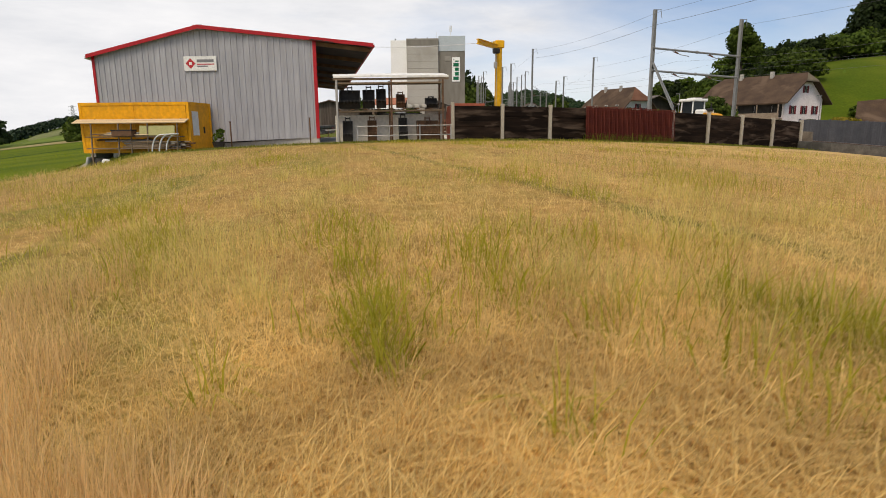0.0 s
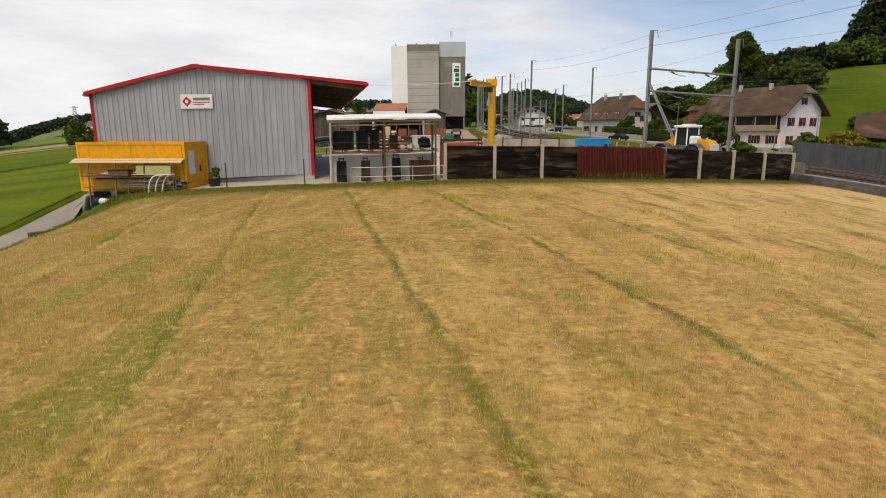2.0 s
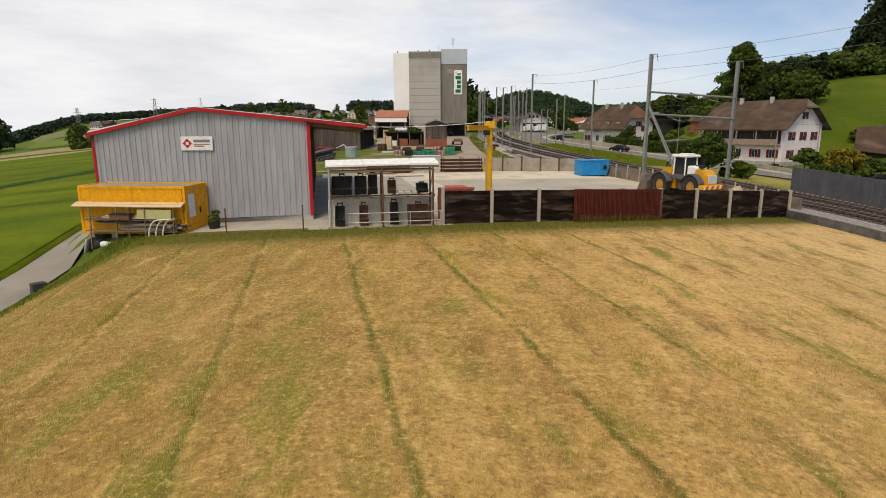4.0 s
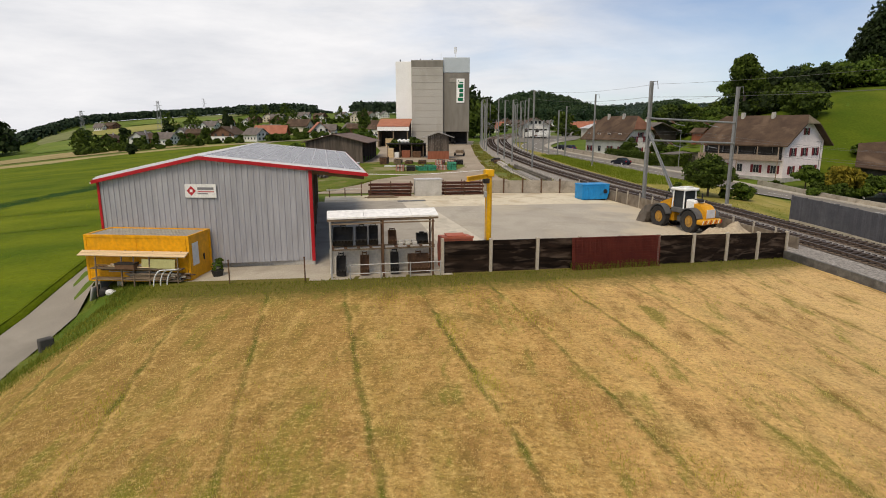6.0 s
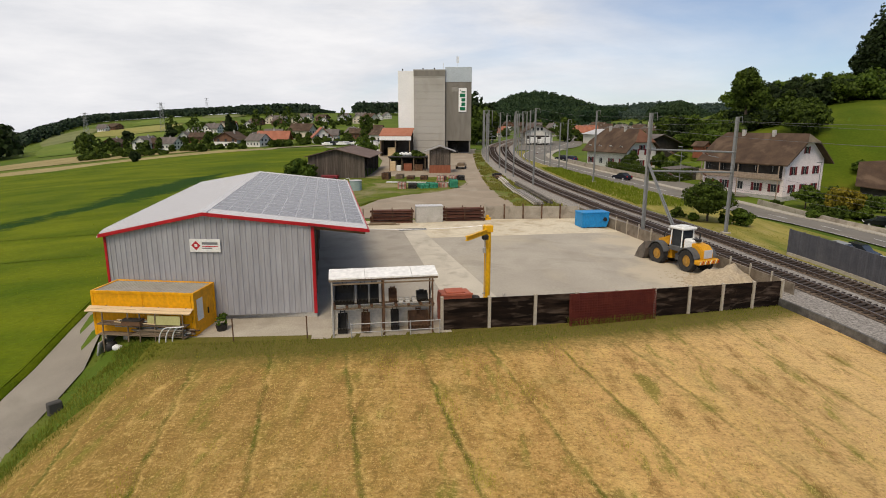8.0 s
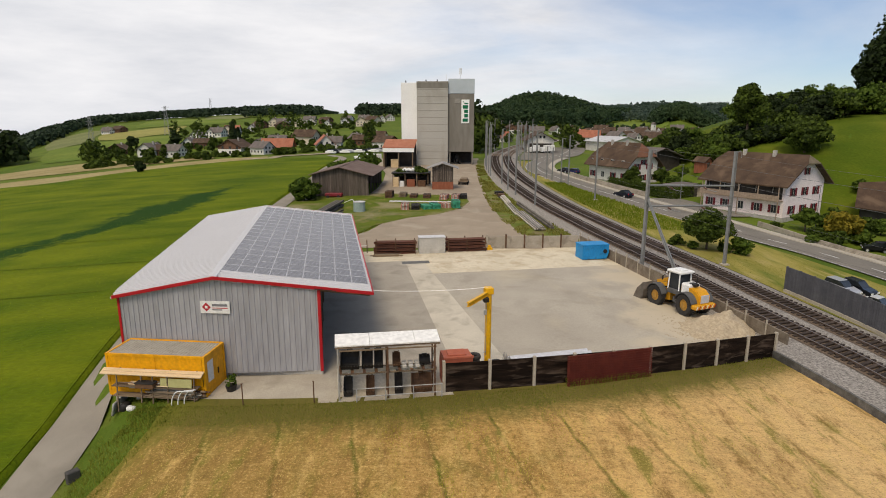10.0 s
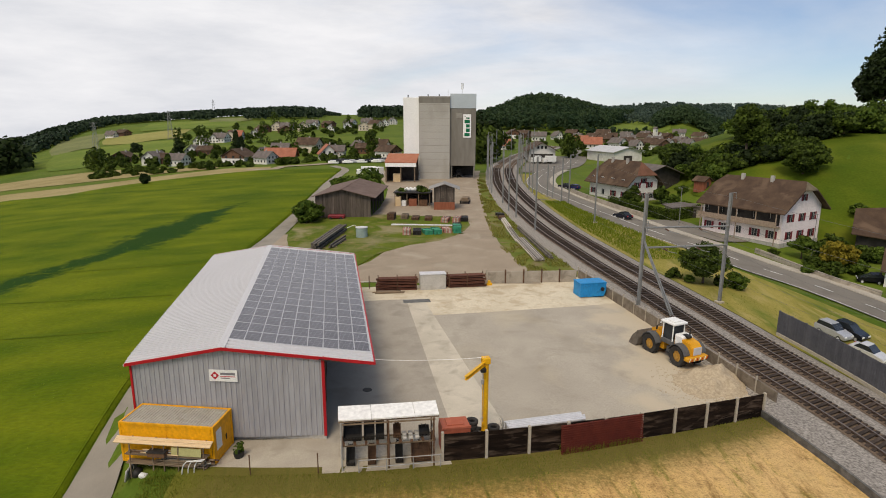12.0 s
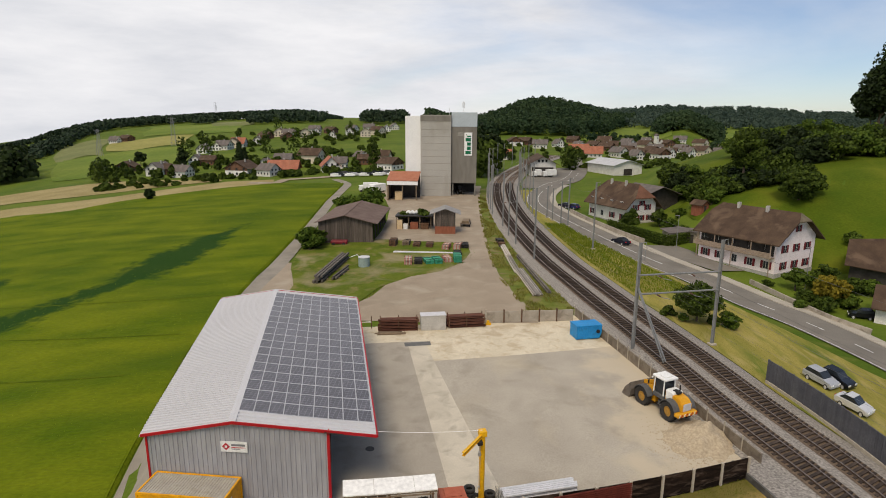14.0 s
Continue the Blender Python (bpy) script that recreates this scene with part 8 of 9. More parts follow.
def tufts(centres, radii, per, size, material, name, parent=None, skin=0.55, loose=0.55, outer=False):
    """Leaf clumps: small bent quads strewn through the outer part of many ellipsoids."""
    c, r = np.asarray(centres, float), np.asarray(radii, float)
    k = np.repeat(np.arange(len(c)), per)
    d = rng.normal(size=(len(k), 3))
    d /= np.linalg.norm(d, axis=1, keepdims=True)
    if outer:
        keep = (d[:, 2] > -0.3) & ((d[:, 2] > 0.3) | (d[:, 1] < 0.3))
        k, d = k[keep], d[keep]
    p = c[k] + d * r[k] * (skin + (1.06 - skin) * rng.random((len(k), 1)) ** 0.6)
    n = d + rng.normal(scale=loose, size=d.shape)
    n /= np.linalg.norm(n, axis=1, keepdims=True)
    u = np.cross(n, rng.normal(size=n.shape))
    u /= np.linalg.norm(u, axis=1, keepdims=True)
    v = np.cross(n, u)
    s = (size * (0.6 + 0.8 * rng.random((len(k), 1))))
    lift = n * s * 0.25
    q = np.stack([p - u * s - v * s * 0.6, p + u * s * 0.9 - v * s * 0.7 + lift, p + u * s + v * s * 0.6, p - u * s * 0.8 + v * s * 0.75 + lift], 1).reshape(-1, 3)
    me = bpy.data.meshes.new(name)
    me.vertices.add(len(q))
    me.vertices.foreach_set("co", q.ravel())
    me.loops.add(len(q))
    me.loops.foreach_set("vertex_index", np.arange(len(q), dtype=np.int32))
    me.polygons.add(len(k))
    me.polygons.foreach_set("loop_start", np.arange(0, len(q), 4, dtype=np.int32))
    me.update(calc_edges=True)
    me.materials.append(material)
    ob = new(name, me)
    if parent is not None:
        ob.parent = parent
    return ob


def tree(x, y, h, w, material, label, trunk=0.25, leaf=0.42, per=70, clumps=26, name="tree", cat="tree"):
    """A tapered trunk with limbs and a crown of leaf clumps with an uneven outline."""
    ob = thing(name, stand(x, y, rng.random() * 360), label, cat, "trees")
    bm = bmesh.new()
    t0 = h * trunk
    lean = rng.normal(scale=0.04, size=2) * h
    tube(bm, [(0, 0, -0.3), (lean[0] * 0.3, lean[1] * 0.3, t0), (lean[0], lean[1], h * 0.75)], 0.028 * h + 0.05, 8, 0.03)
    for i in range(7):
        a = i * 2.4 + rng.random()
        z = t0 + (h * 0.55 - t0) * rng.random()
        tube(bm, [(0, 0, z), (w * 0.22 * math.cos(a), w * 0.22 * math.sin(a), z + h * 0.13), (w * 0.38 * math.cos(a), w * 0.38 * math.sin(a), z + h * 0.22)], 0.012 * h, 5, 0.02)
    part("trunk", bm, BARK, ob)
    loose = 0.6 if leaf <= 0.24 else 0.85
    clumps, per = int(clumps / loose ** 1.5), int(per * loose ** 1.5)
    cs, rs = [], []
    mz, hz = (t0 + h) / 2, (h - t0) / 2
    for i in range(clumps):
        d = rng.normal(size=3)
        d /= np.linalg.norm(d)
        f = 0.40 + 0.55 * rng.random()
        taper = 1.0 - 0.25 * max(0, d[2])
        cs.append((d[0] * w / 2 * f * taper, d[1] * w / 2 * f * taper, mz + d[2] * hz * f))
        q = (0.16 + 0.19 * rng.random()) * w * loose
        rs.append((q, q, q * (0.7 + 0.3 * rng.random()) * min(1.3, 1.6 * hz / w)))
    cs.append((0, 0, mz))
    rs.append((w * 0.30, w * 0.30, hz * 0.6))
    tufts(cs, rs, per, leaf, material, "crown", ob)
    return ob


def pol(az, rho):
    return rho * math.sin(radians(az)), rho * math.cos(radians(az))


tree(33.5, 67.6, 5.4, 6.2, LEAF, "dark green spreading tree beside the catenary mast", 0.22, 0.13, 190, 46)
tree(36.9, 65.0, 2.3, 2.8, LEAFLIGHT, "green bush beside the catenary mast", 0.05, 0.12, 150, 16, "bush", "bush")
tree(35.2, 66.2, 1.4, 2.0, LEAF, "low bush under the tree on the railway bank", 0.05, 0.12, 110, 10, "bush", "bush")
tree(30.3, 70.4, 1.5, 2.2, LEAF, "straggling bush on the railway bank", 0.05, 0.13, 100, 10, "bush", "bush")
tree(31.6, 67.8, 1.1, 1.6, LEAFLIGHT, "low weeds on the railway bank", 0.05, 0.12, 80, 8, "bush", "bush")
tree(-27.6, 105.0, 4.2, 4.6, LEAFLIGHT, "light green bush beside the barn", 0.08, 0.3, 90, 18, "bush", "bush")
tree(-29.0, 107.6, 3.2, 3.4, LEAFLIGHT, "light green bush beside the lane", 0.08, 0.28, 80, 14, "bush", "bush")
tree(-26.6, 108.2, 3.4, 3.0, LEAF, "green bush against the barn wall", 0.08, 0.28, 80, 12, "bush", "bush")
tree(-22.5, 152, 5.5, 8.5, LEAFLIGHT, "spreading green shrub behind the barn", 0.1, 0.4, 80, 18, "bush", "bush")
tree(-29.5, 150, 4.0, 7.0, LEAFLIGHT, "low green shrub behind the barn", 0.1, 0.4, 70, 14, "bush", "bush")
tree(-10.8, 126.5, 3.9, 2.6, LEAF, "green shrub on the shelter", 0.6, 0.25, 60, 10, "bush", "bush")
tree(-6.6, 126.5, 4.3, 3.2, LEAF, "green shrub beside the shelter roof", 0.6, 0.25, 70, 10, "bush", "bush")
tree(57.2, 80.6, 4.0, 3.8, LEAFLIGHT, "young leafy tree before the farmhouse gable", 0.3, 0.17, 150, 18)
tree(59.2, 73.4, 5.0, 5.0, LEAFYELLOW, "yellow flowering shrub in the garden", 0.1, 0.17, 190, 24, "bush", "bush")
tree(56.2, 70.6, 2.4, 3.8, LEAF, "dark green garden bush", 0.05, 0.17, 130, 16, "bush", "bush")
tree(56.0, 75.2, 1.9, 3.4, LEAF, "low dark bush at the garden wall", 0.05, 0.17, 120, 14, "bush", "bush")
tree(61.5, 71.0, 2.2, 3.4, LEAFLIGHT, "green garden bush beside the parked car", 0.05, 0.17, 120, 14, "bush", "bush")
tree(65.7, 76.0, 2.6, 3.8, LEAF, "green garden tree before the dark barn", 0.15, 0.2, 140, 20)
tree(69.0, 75.0, 2.6, 3.8, LEAFLIGHT, "light garden tree before the dark barn", 0.15, 0.2, 120, 18)
tree(61.0, 79.5, 2.4, 3.6, LEAFLIGHT, "low leafy bush beside the farmhouse gable", 0.05, 0.17, 120, 14, "bush", "bush")
tree(65.5, 83.5, 2.8, 4.0, LEAF, "dark bush between farmhouse and barn", 0.05, 0.18, 110, 14, "bush", "bush")
tree(77.4, 92.2, 2.0, 3.2, LEAFLIGHT, "spreading bush on the slope above the barn", 0.1, 0.24, 110, 18, "bush", "bush")
tree(53.0, 72.0, 1.3, 2.2, LEAFLIGHT, "clipped bush on the roadside wall", 0.05, 0.14, 90, 10, "bush", "bush")
tree(53.6, 83.6, 1.1, 1.8, LEAF, "flower bush below the balcony", 0.05, 0.12, 80, 8, "bush", "bush")
tree(42.0, 127.5, 4.6, 4.2, LEAF, "garden tree before the old farmhouse", 0.2, 0.3, 80, 14)
tree(49.5, 128.0, 3.8, 3.6, LEAF, "garden tree beside the old farmhouse", 0.2, 0.3, 70, 12)
tree(51.5, 117.5, 2.4, 3.0, LEAFLIGHT, "green bush behind the garage", 0.1, 0.3, 60, 10, "bush", "bush")
tree(58.9, 129.6, 3.6, 3.8, LEAF, "dark shrub beside the garden shed", 0.1, 0.24, 110, 16)
tree(66.0, 104.4, 2.6, 5.6, LEAF, "low dark shrub behind the farmhouse roof", 0.1, 0.24, 110, 16, "bush", "bush")
tree(55.4, 130.0, 2.6, 4.0, LEAFLIGHT, "garden bush beside the old farmhouse", 0.1, 0.22, 90, 12, "bush", "bush")
tree(50.8, 124.5, 2.8, 3.6, LEAFLIGHT, "fruit bush in the farmhouse garden", 0.1, 0.22, 90, 12, "bush", "bush")
for p, mat in ((POTTED, LEAFLIGHT),):
    tufts([(0, 0, 0.6), (0.1, 0.05, 0.85)], [(0.3, 0.3, 0.3), (0.2, 0.2, 0.25)], 60, 0.07, mat, "leaves", p)
# clipped hedge before the old farmhouse
hedge = thing("hedge", Matrix.Identity(4), "tall dark clipped hedge along the garden", "hedge")
cs, rs = [], []
for p in spaced([(36.6, 126.6), (39.4, 120.8), (42.6, 114.6), (45.2, 110.8), (48.5, 111.8), (52.5, 113.2)], 0.45):
    for z in (0.4, 1.0, 1.6, 2.2):
        cs.append(site(p.x, p.y, z))
        rs.append((0.55, 0.55, 0.42))
tufts(cs, rs, 60, 0.10, LEAF, "foliage", hedge)
# single tall trees and the hedgerow on the slope
tree(*pol(28.7, 143), 14.4, 7.0, LEAF, "tall round-crowned tree above the hedgerow", 0.40, 0.26, 260, 36)
tree(*pol(34.2, 131.5), 7.6, 8.8, LEAF, "broad round tree on the meadow slope", 0.06, 0.23, 380, 46)
tree(*pol(26.0, 139), 3.6, 4.2, LEAFLIGHT, "light green bush before the hedgerow", 0.06, 0.2, 120, 16, "bush", "bush")
R = random.Random(33)
hedgerow = []
for i in range(46):
    az = 21.2 + 11.6 * i / 45
    low = ramp(az, (21.2, 23.5, 25.8, 28.0, 30.0, 33), (159, 152, 146, 145, 146, 150))
    hedgerow.append((az + R.uniform(-0.2, 0.2), low + R.uniform(0, 11), R.uniform(3.6, 5.8), R.uniform(4.2, 6.6)))
for i in range(36):
    az = 32.6 + 10.4 * i / 35
    hedgerow.append((az, ramp(az, (33, 36, 42), (152, 152.5, 157)) + R.uniform(1, 14), R.uniform(4.6, 7.2), R.uniform(5, 7.5)))
for i in range(14):
    hedgerow.append((26.2 + 5.6 * i / 13, 141.5 + R.uniform(0, 3), R.uniform(3.2, 4.6), R.uniform(4.2, 5.6)))
for i in range(16):
    hedgerow.append((27.5 + 9.5 * i / 15, R.uniform(168, 195), R.uniform(4, 6.5), R.uniform(5, 7.5)))
for i, (az, rho, h, w) in enumerate(hedgerow):
    tree(*pol(az, rho), h, w, (LEAF, LEAF, LEAFLIGHT, LEAFDARK)[R.randrange(4)], "leafy tree in the hedgerow on the slope", 0.05, 0.30, 74, 20)
for az, rho, h, w in ((39.3, 240, 20, 10), (40.0, 236, 26, 11), (40.8, 240, 29, 12), (41.7, 236, 30, 13), (42.7, 240, 32, 14), (43.9, 240, 32, 14)):
    tree(*pol(az, rho), h, w, LEAFDARK, "tall dark tree at the edge of the wood", 0.12, 0.55, 110, 40)
for az, rho, h, w in ((2.4, 232, 19, 12), (3.4, 228, 16, 10), (1.6, 240, 20, 12), (4.0, 245, 15, 10), (2.8, 222, 10, 8), (0.6, 246, 18, 11)):
    tree(*pol(az, rho), h, w, (LEAF, LEAFDARK)[int(h) % 2], "dense green tree beyond the silo", 0.1, 0.7, 80, 26)
tree(*pol(-27.3, 300), 9, 5, LEAFDARK, "slender dark conifer by the houses", 0.05, 0.5, 70, 16)
tree(*pol(-30.8, 196), 3.8, 2.6, LEAFDARK, "small round tree on the field path", 0.2, 0.35, 60, 10)
tree(*pol(-31.4, 330), 7, 6.0, LEAFDARK, "lone round tree on the meadow", 0.2, 0.6, 50, 12)


def grove(name, spots, label, material, leaf, per, kind="stuff"):
    """Many trees as one mass of leaf clumps: az, rho, height, width."""
    cs, rs = [], []
    for az, rho, h, w in spots:
        x, y = pol(az, rho)
        p = site(x, y, 0)
        for i in range(3):
            o = rng.normal(scale=0.16 * w, size=2)
            z = h * (0.35 + 0.25 * i) + rng.normal(scale=0.04 * h)
            q = w * (0.5 - 0.10 * i) * (0.8 + 0.4 * rng.random())
            cs.append((p.x + o[0], p.y + o[1], p.z + z))
            rs.append((q, q, h * 0.24))
    ob = tufts(cs, rs, per, leaf, material, name, loose=0.3 if leaf > 0.75 else 0.5, outer=leaf > 0.75)
    return tagged(ob, label, "wood", "", kind)


R = random.Random(21)
# trees and gardens among the houses
sp = [(R.uniform(-35, -6.5), R.uniform(255, 300), R.uniform(2.2, 5), R.uniform(2.2, 4)) for _ in range(75)] + [(R.uniform(-36, -6.5), R.uniform(230, 246), R.uniform(1.2, 2.6), R.uniform(2, 4)) for _ in range(75)]
sp += [(R.uniform(-27, -6.5), R.uniform(300, 370), R.uniform(1.2, 2.5), R.uniform(3, 6)) for _ in range(30)]
sp += [(R.uniform(-27, -6.5), R.uniform(385, 520), R.uniform(2, 4.5), R.uniform(2.5, 5)) for _ in range(75)]
sp += [(R.uniform(-35.8, -34.6), R.uniform(262, 290), R.uniform(7, 10), R.uniform(6, 8)) for _ in range(6)]
sp += [(-26.8, 320, 13, 9), (-24.6, 345, 13, 9), (-18.9, 330, 13, 6), (-15.9, 320, 14, 9), (-15.2, 326, 11, 9), (-8.4, 262, 10, 5), (-7.9, 265, 11, 5), (-18.0, 520, 12, 9), (-10.6, 480, 11, 5)]
grove("village_trees", sp, "garden trees and hedges among the village houses", LEAF, 0.55, 62)
sp = [(R.uniform(4, 27), R.uniform(300, 520), R.uniform(2, 4.5), R.uniform(2.5, 4.5)) for _ in range(95)] + [(R.uniform(13, 21), R.uniform(268, 300), R.uniform(1.5, 3.0), R.uniform(3, 5)) for _ in range(30)]
sp += [(R.uniform(10.6, 11.8), R.uniform(258, 275), R.uniform(8, 11), R.uniform(5, 8)) for _ in range(4)]
grove("station_trees", sp, "trees and gardens round the station village", LEAF, 0.5, 85)
for az, rho, h, w in ((-21.6, 262, 13, 6.5), (-21.1, 268, 10, 5.0)):
    x, y = pol(az, rho)
    ob = thing("conifer", stand(x, y), "tall dark conifer between the village houses", "tree", "conifers")
    bm = bmesh.new()
    tube(bm, [(0, 0, 0), (0, 0, h * 0.9)], 0.25, 6, 0.04)
    part("trunk", bm, BARK, ob)
    tufts([(0, 0, h * (0.14 + 0.1 * k)) for k in range(9)], [(w / 2 * (1 - 0.1 * k), w / 2 * (1 - 0.1 * k), h * 0.08) for k in range(9)], 90, 0.5, LEAFDARK, "crown", ob)
# woods on the ridges
sp = []
for _ in range(2400):
    az = R.uniform(-47, -11.6)
    lo = ramp(az, (-47, -41, -38.4, -36.3, -33.6, -30.3, -24, -18, -12), (425, 480, 545, 640, 720, 765, 790, 785, 780))
    hh = ramp(az, (-15, -11.6), (1.0, 0.15)) * ramp(az, (-47, -42, -36), (0.7, 0.75, 1.0))
    sp.append((az, R.uniform(lo, lo + 115) if R.random() < 0.7 else R.uniform(845, 900), R.uniform(6.5, 10) * hh, R.uniform(5, 8)))
for _ in range(170):
    sp.append((R.uniform(-9.4, -5), R.uniform(640, 760), R.uniform(9, 14), R.uniform(7, 10)))
for _ in range(260):
    az = R.uniform(-20.5, -13)
    sp.append((az, R.uniform(640, 800), R.uniform(6, 11), R.uniform(6, 10)))
for _ in range(40):
    sp.append((R.uniform(-26, -23.8), R.uniform(720, 760), R.uniform(6, 9), R.uniform(6, 9)))
grove("ridge_wood", sp, "dark mixed wood along the ridge", LEAFFARD, 1.1, 24)
sp = [(R.uniform(-50, -42.9), R.uniform(320, 385), R.uniform(11, 16), R.uniform(8, 12)) for _ in range(150)]
grove("dark_wood", sp, "dense dark wood at the edge of the fields", LEAFDARK, 1.0, 50)
sp = []
for _ in range(2300):
    az = R.uniform(-3, 17)
    sp.append((az, R.uniform(ramp(az, (12.5, 14.6, 17), (570, 640, 900)), 930), R.uniform(9, 15), R.uniform(7, 11)))
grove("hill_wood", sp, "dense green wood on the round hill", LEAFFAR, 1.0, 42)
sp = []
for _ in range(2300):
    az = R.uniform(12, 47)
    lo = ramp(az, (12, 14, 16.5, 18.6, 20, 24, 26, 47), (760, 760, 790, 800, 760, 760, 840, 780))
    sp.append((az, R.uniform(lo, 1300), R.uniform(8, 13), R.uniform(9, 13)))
# paler, bluer leaves set the far ridge back: haze mixed into the colour
grove("far_wood", sp, "deciduous wood over the far hills, distance haze in its leaf colour", leafy("wood_distant_hazed", (0.046, 0.074, 0.058), (0.070, 0.102, 0.070), 0.02, 0.35, 0.05), 1.2, 32)
sp = []
for _ in range(520):
    az = 22.5 + 2.9 * math.sin(R.uniform(-1.5, 1.5))
    sp.append((az, R.uniform(575, 700), R.uniform(9, 13), R.uniform(8, 11)))
for _ in range(24):
    sp.append((R.uniform(13.0, 19), R.uniform(520, 600), R.uniform(3, 7), R.uniform(4, 7)))
for _ in range(60):
    sp.append((R.uniform(25, 32), R.uniform(420, 560), R.uniform(5, 9), R.uniform(6, 9)))
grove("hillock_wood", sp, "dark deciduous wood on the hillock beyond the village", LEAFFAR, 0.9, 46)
# meadows that break up the left hillside
MEADOW = paint("meadow", (0.10, 0.15, 0.018), (0.155, 0.195, 0.03), 0.02, 0.95, fine=0.4, spec=0.1)
RAPE = paint("yellowish_field", (0.22, 0.21, 0.055), (0.28, 0.26, 0.08), 0.03, 0.95, fine=0.4, spec=0.1)
FALLOW = paint("fallow_field", (0.135, 0.15, 0.055), (0.18, 0.19, 0.075), 0.03, 0.95, fine=0.4, spec=0.1)
for a0, a1, r0, r1, mat, lab in ((-34.6, -26.8, 440, 530, RAPE, "yellow-green ripening field on the slope"), (-40, -35.2, 420, 560, FALLOW, "greyish fallow field on the slope"), (-40.5, -27.5, 300, 425, MEADOW, "bright green meadow on the slope"), (-24.5, -20.4, 640, 740, FALLOW, "pale mown field near the ridge"), (-31, -21.5, 545, 700, MEADOW, "green meadow under the ridge")):
    sheet("hill_field", [[pol(a0 + (a1 - a0) * i / 20 + (r - r0) * 0.006 + 0.25 * math.sin(r * 0.05), r + 9 * math.sin(i * 0.3 + a0)) for i in range(21)] for r in [r0 + (r1 - r0) * j / 10 for j in range(11)]], mat, 0.1, lab, "field")
for a0, a1, r0, r1, mat, lab in ((12.6, 21.0, 540, 870, MEADOW, "light green meadow between the woods"), (24.6, 36, 560, 830, MEADOW, "light green clearing on the hill")):
    sheet("hill_field", [[pol(a0 + (a1 - a0) * i / 10, r + 15 * math.sin(i * 0.7)) for i in range(11)] for r in [r0 + (r1 - r0) * j / 6 for j in range(7)]], mat, 0.1, lab, "field")
SLOPE = paint("bright_meadow", (0.050, 0.082, 0.004), (0.092, 0.118, 0.007), 0.09, 0.95, fine=2.5, bump=0.08, spec=0.1, stain=((0.135, 0.145, 0.014), 0.09, 0.5), wear=((0.045, 0.085, 0.004), 0.16, 0.4))
rows = []
for j in range(15):
    rho = 112 + j * 10.5
    a0 = ramp(rho, (112, 122, 140, 165, 260), (34.5, 27, 23.5, 20.5, 20.5))
    rows.append([pol(a0 + i * (50 - a0) / 20, rho) for i in range(21)])
sheet("slope_meadow", rows, SLOPE, 0.12, "bright green grazed meadow on the slope", "meadow")


# ---- hay stubble and grass blades on the field ----
STRAW = leafy("straw", (0.40, 0.255, 0.092), (1.0, 0.76, 0.32), 2.4, 0.52, 0.5)
BLADE = leafy("green_blade", (0.22, 0.235, 0.012), (0.50, 0.44, 0.05), 1.2, 0.5)
LAWNBLADE = leafy("lawn_blade", (0.085, 0.125, 0.008), (0.24, 0.24, 0.035), 0.25, 0.4, 0.7)
STALK = leafy("barley_stalk", (0.09, 0.145, 0.004), (0.235, 0.27, 0.012), 0.05, 0.35, 0.3)


def blades(name, spots, height, width, material, label, droop=0.5):
    """Single grass blades: plan places, as bent tapering strips."""
    n = len(spots)
    base = np.array([site(x, y, 0.0) for x, y in spots])
    far = np.maximum(1.0, np.hypot(spots[:, 0], spots[:, 1]) / 6.0)[:, None]
    a = rng.random(n) * 2 * np.pi
    side = np.stack([np.cos(a), np.sin(a), np.zeros(n)], 1)
    b = rng.random(n) * 2 * np.pi
    fall = np.stack([np.cos(b), np.sin(b), np.zeros(n)], 1)
    h = height * (0.45 + 0.9 * rng.random((n, 1)))
    w = width * (0.7 + 0.6 * rng.random((n, 1))) * far ** 0.8
    lean = droop * (0.15 + rng.random((n, 1)) ** 1.5) * h
    up = np.array([[0, 0, 1.0]])
    p1 = base + up * h * 0.6 + fall * lean * 0.4
    p2 = base + up * (h - lean * 0.45) + fall * lean
    q = np.stack([base - side * w, base + side * w, p1 + side * w * 0.75, p1 - side * w * 0.75, p2], 1).reshape(-1, 3)
    me = bpy.data.meshes.new(name)
    me.vertices.add(len(q))
    me.vertices.foreach_set("co", q.ravel())
    o = np.arange(n, dtype=np.int32)[:, None] * 5
    idx = np.concatenate([o, o + 1, o + 2, o + 3, o + 3, o + 2, o + 4], 1).ravel()
    me.loops.add(len(idx))
    me.loops.foreach_set("vertex_index", idx.astype(np.int32))
    me.polygons.add(2 * n)
    st = (np.arange(n, dtype=np.int32)[:, None] * 7 + np.array([[0, 4]], dtype=np.int32)).ravel()
    me.polygons.foreach_set("loop_start", st.astype(np.int32))
    me.update(calc_edges=True)
    me.materials.append(material)
    return tagged(new(name, me), label, "grass", "", "stuff")


def strewn(n, r0, r1, power):
    """Places in front of the camera, denser near it, inside the field."""
    r = r0 * (r1 / r0) ** (rng.random(n) ** power)
    a = np.radians(rng.uniform(-56, 56, n))
    s = np.stack([r * np.sin(a), r * np.cos(a) - 0.3], 1)
    edge = np.interp(s[:, 1], (0, 14, 16.3, 20, 24.6), (-13.9, -15.4, -15.3, -14.7, -14.5))
    end = 28.2 + (s[:, 0] + 6.3) * 0.198
    return s[(s[:, 0] > edge) & (s[:, 1] < end) & (s[:, 0] < 27)]


def row_gap(s):
    """Distance from the nearest mowing row; the rows run up the field, slightly to the left."""
    u = (s[:, 0] + 0.24 * s[:, 1] - 2.0) / 3.75
    return np.abs(u - np.round(u)) * 3.75


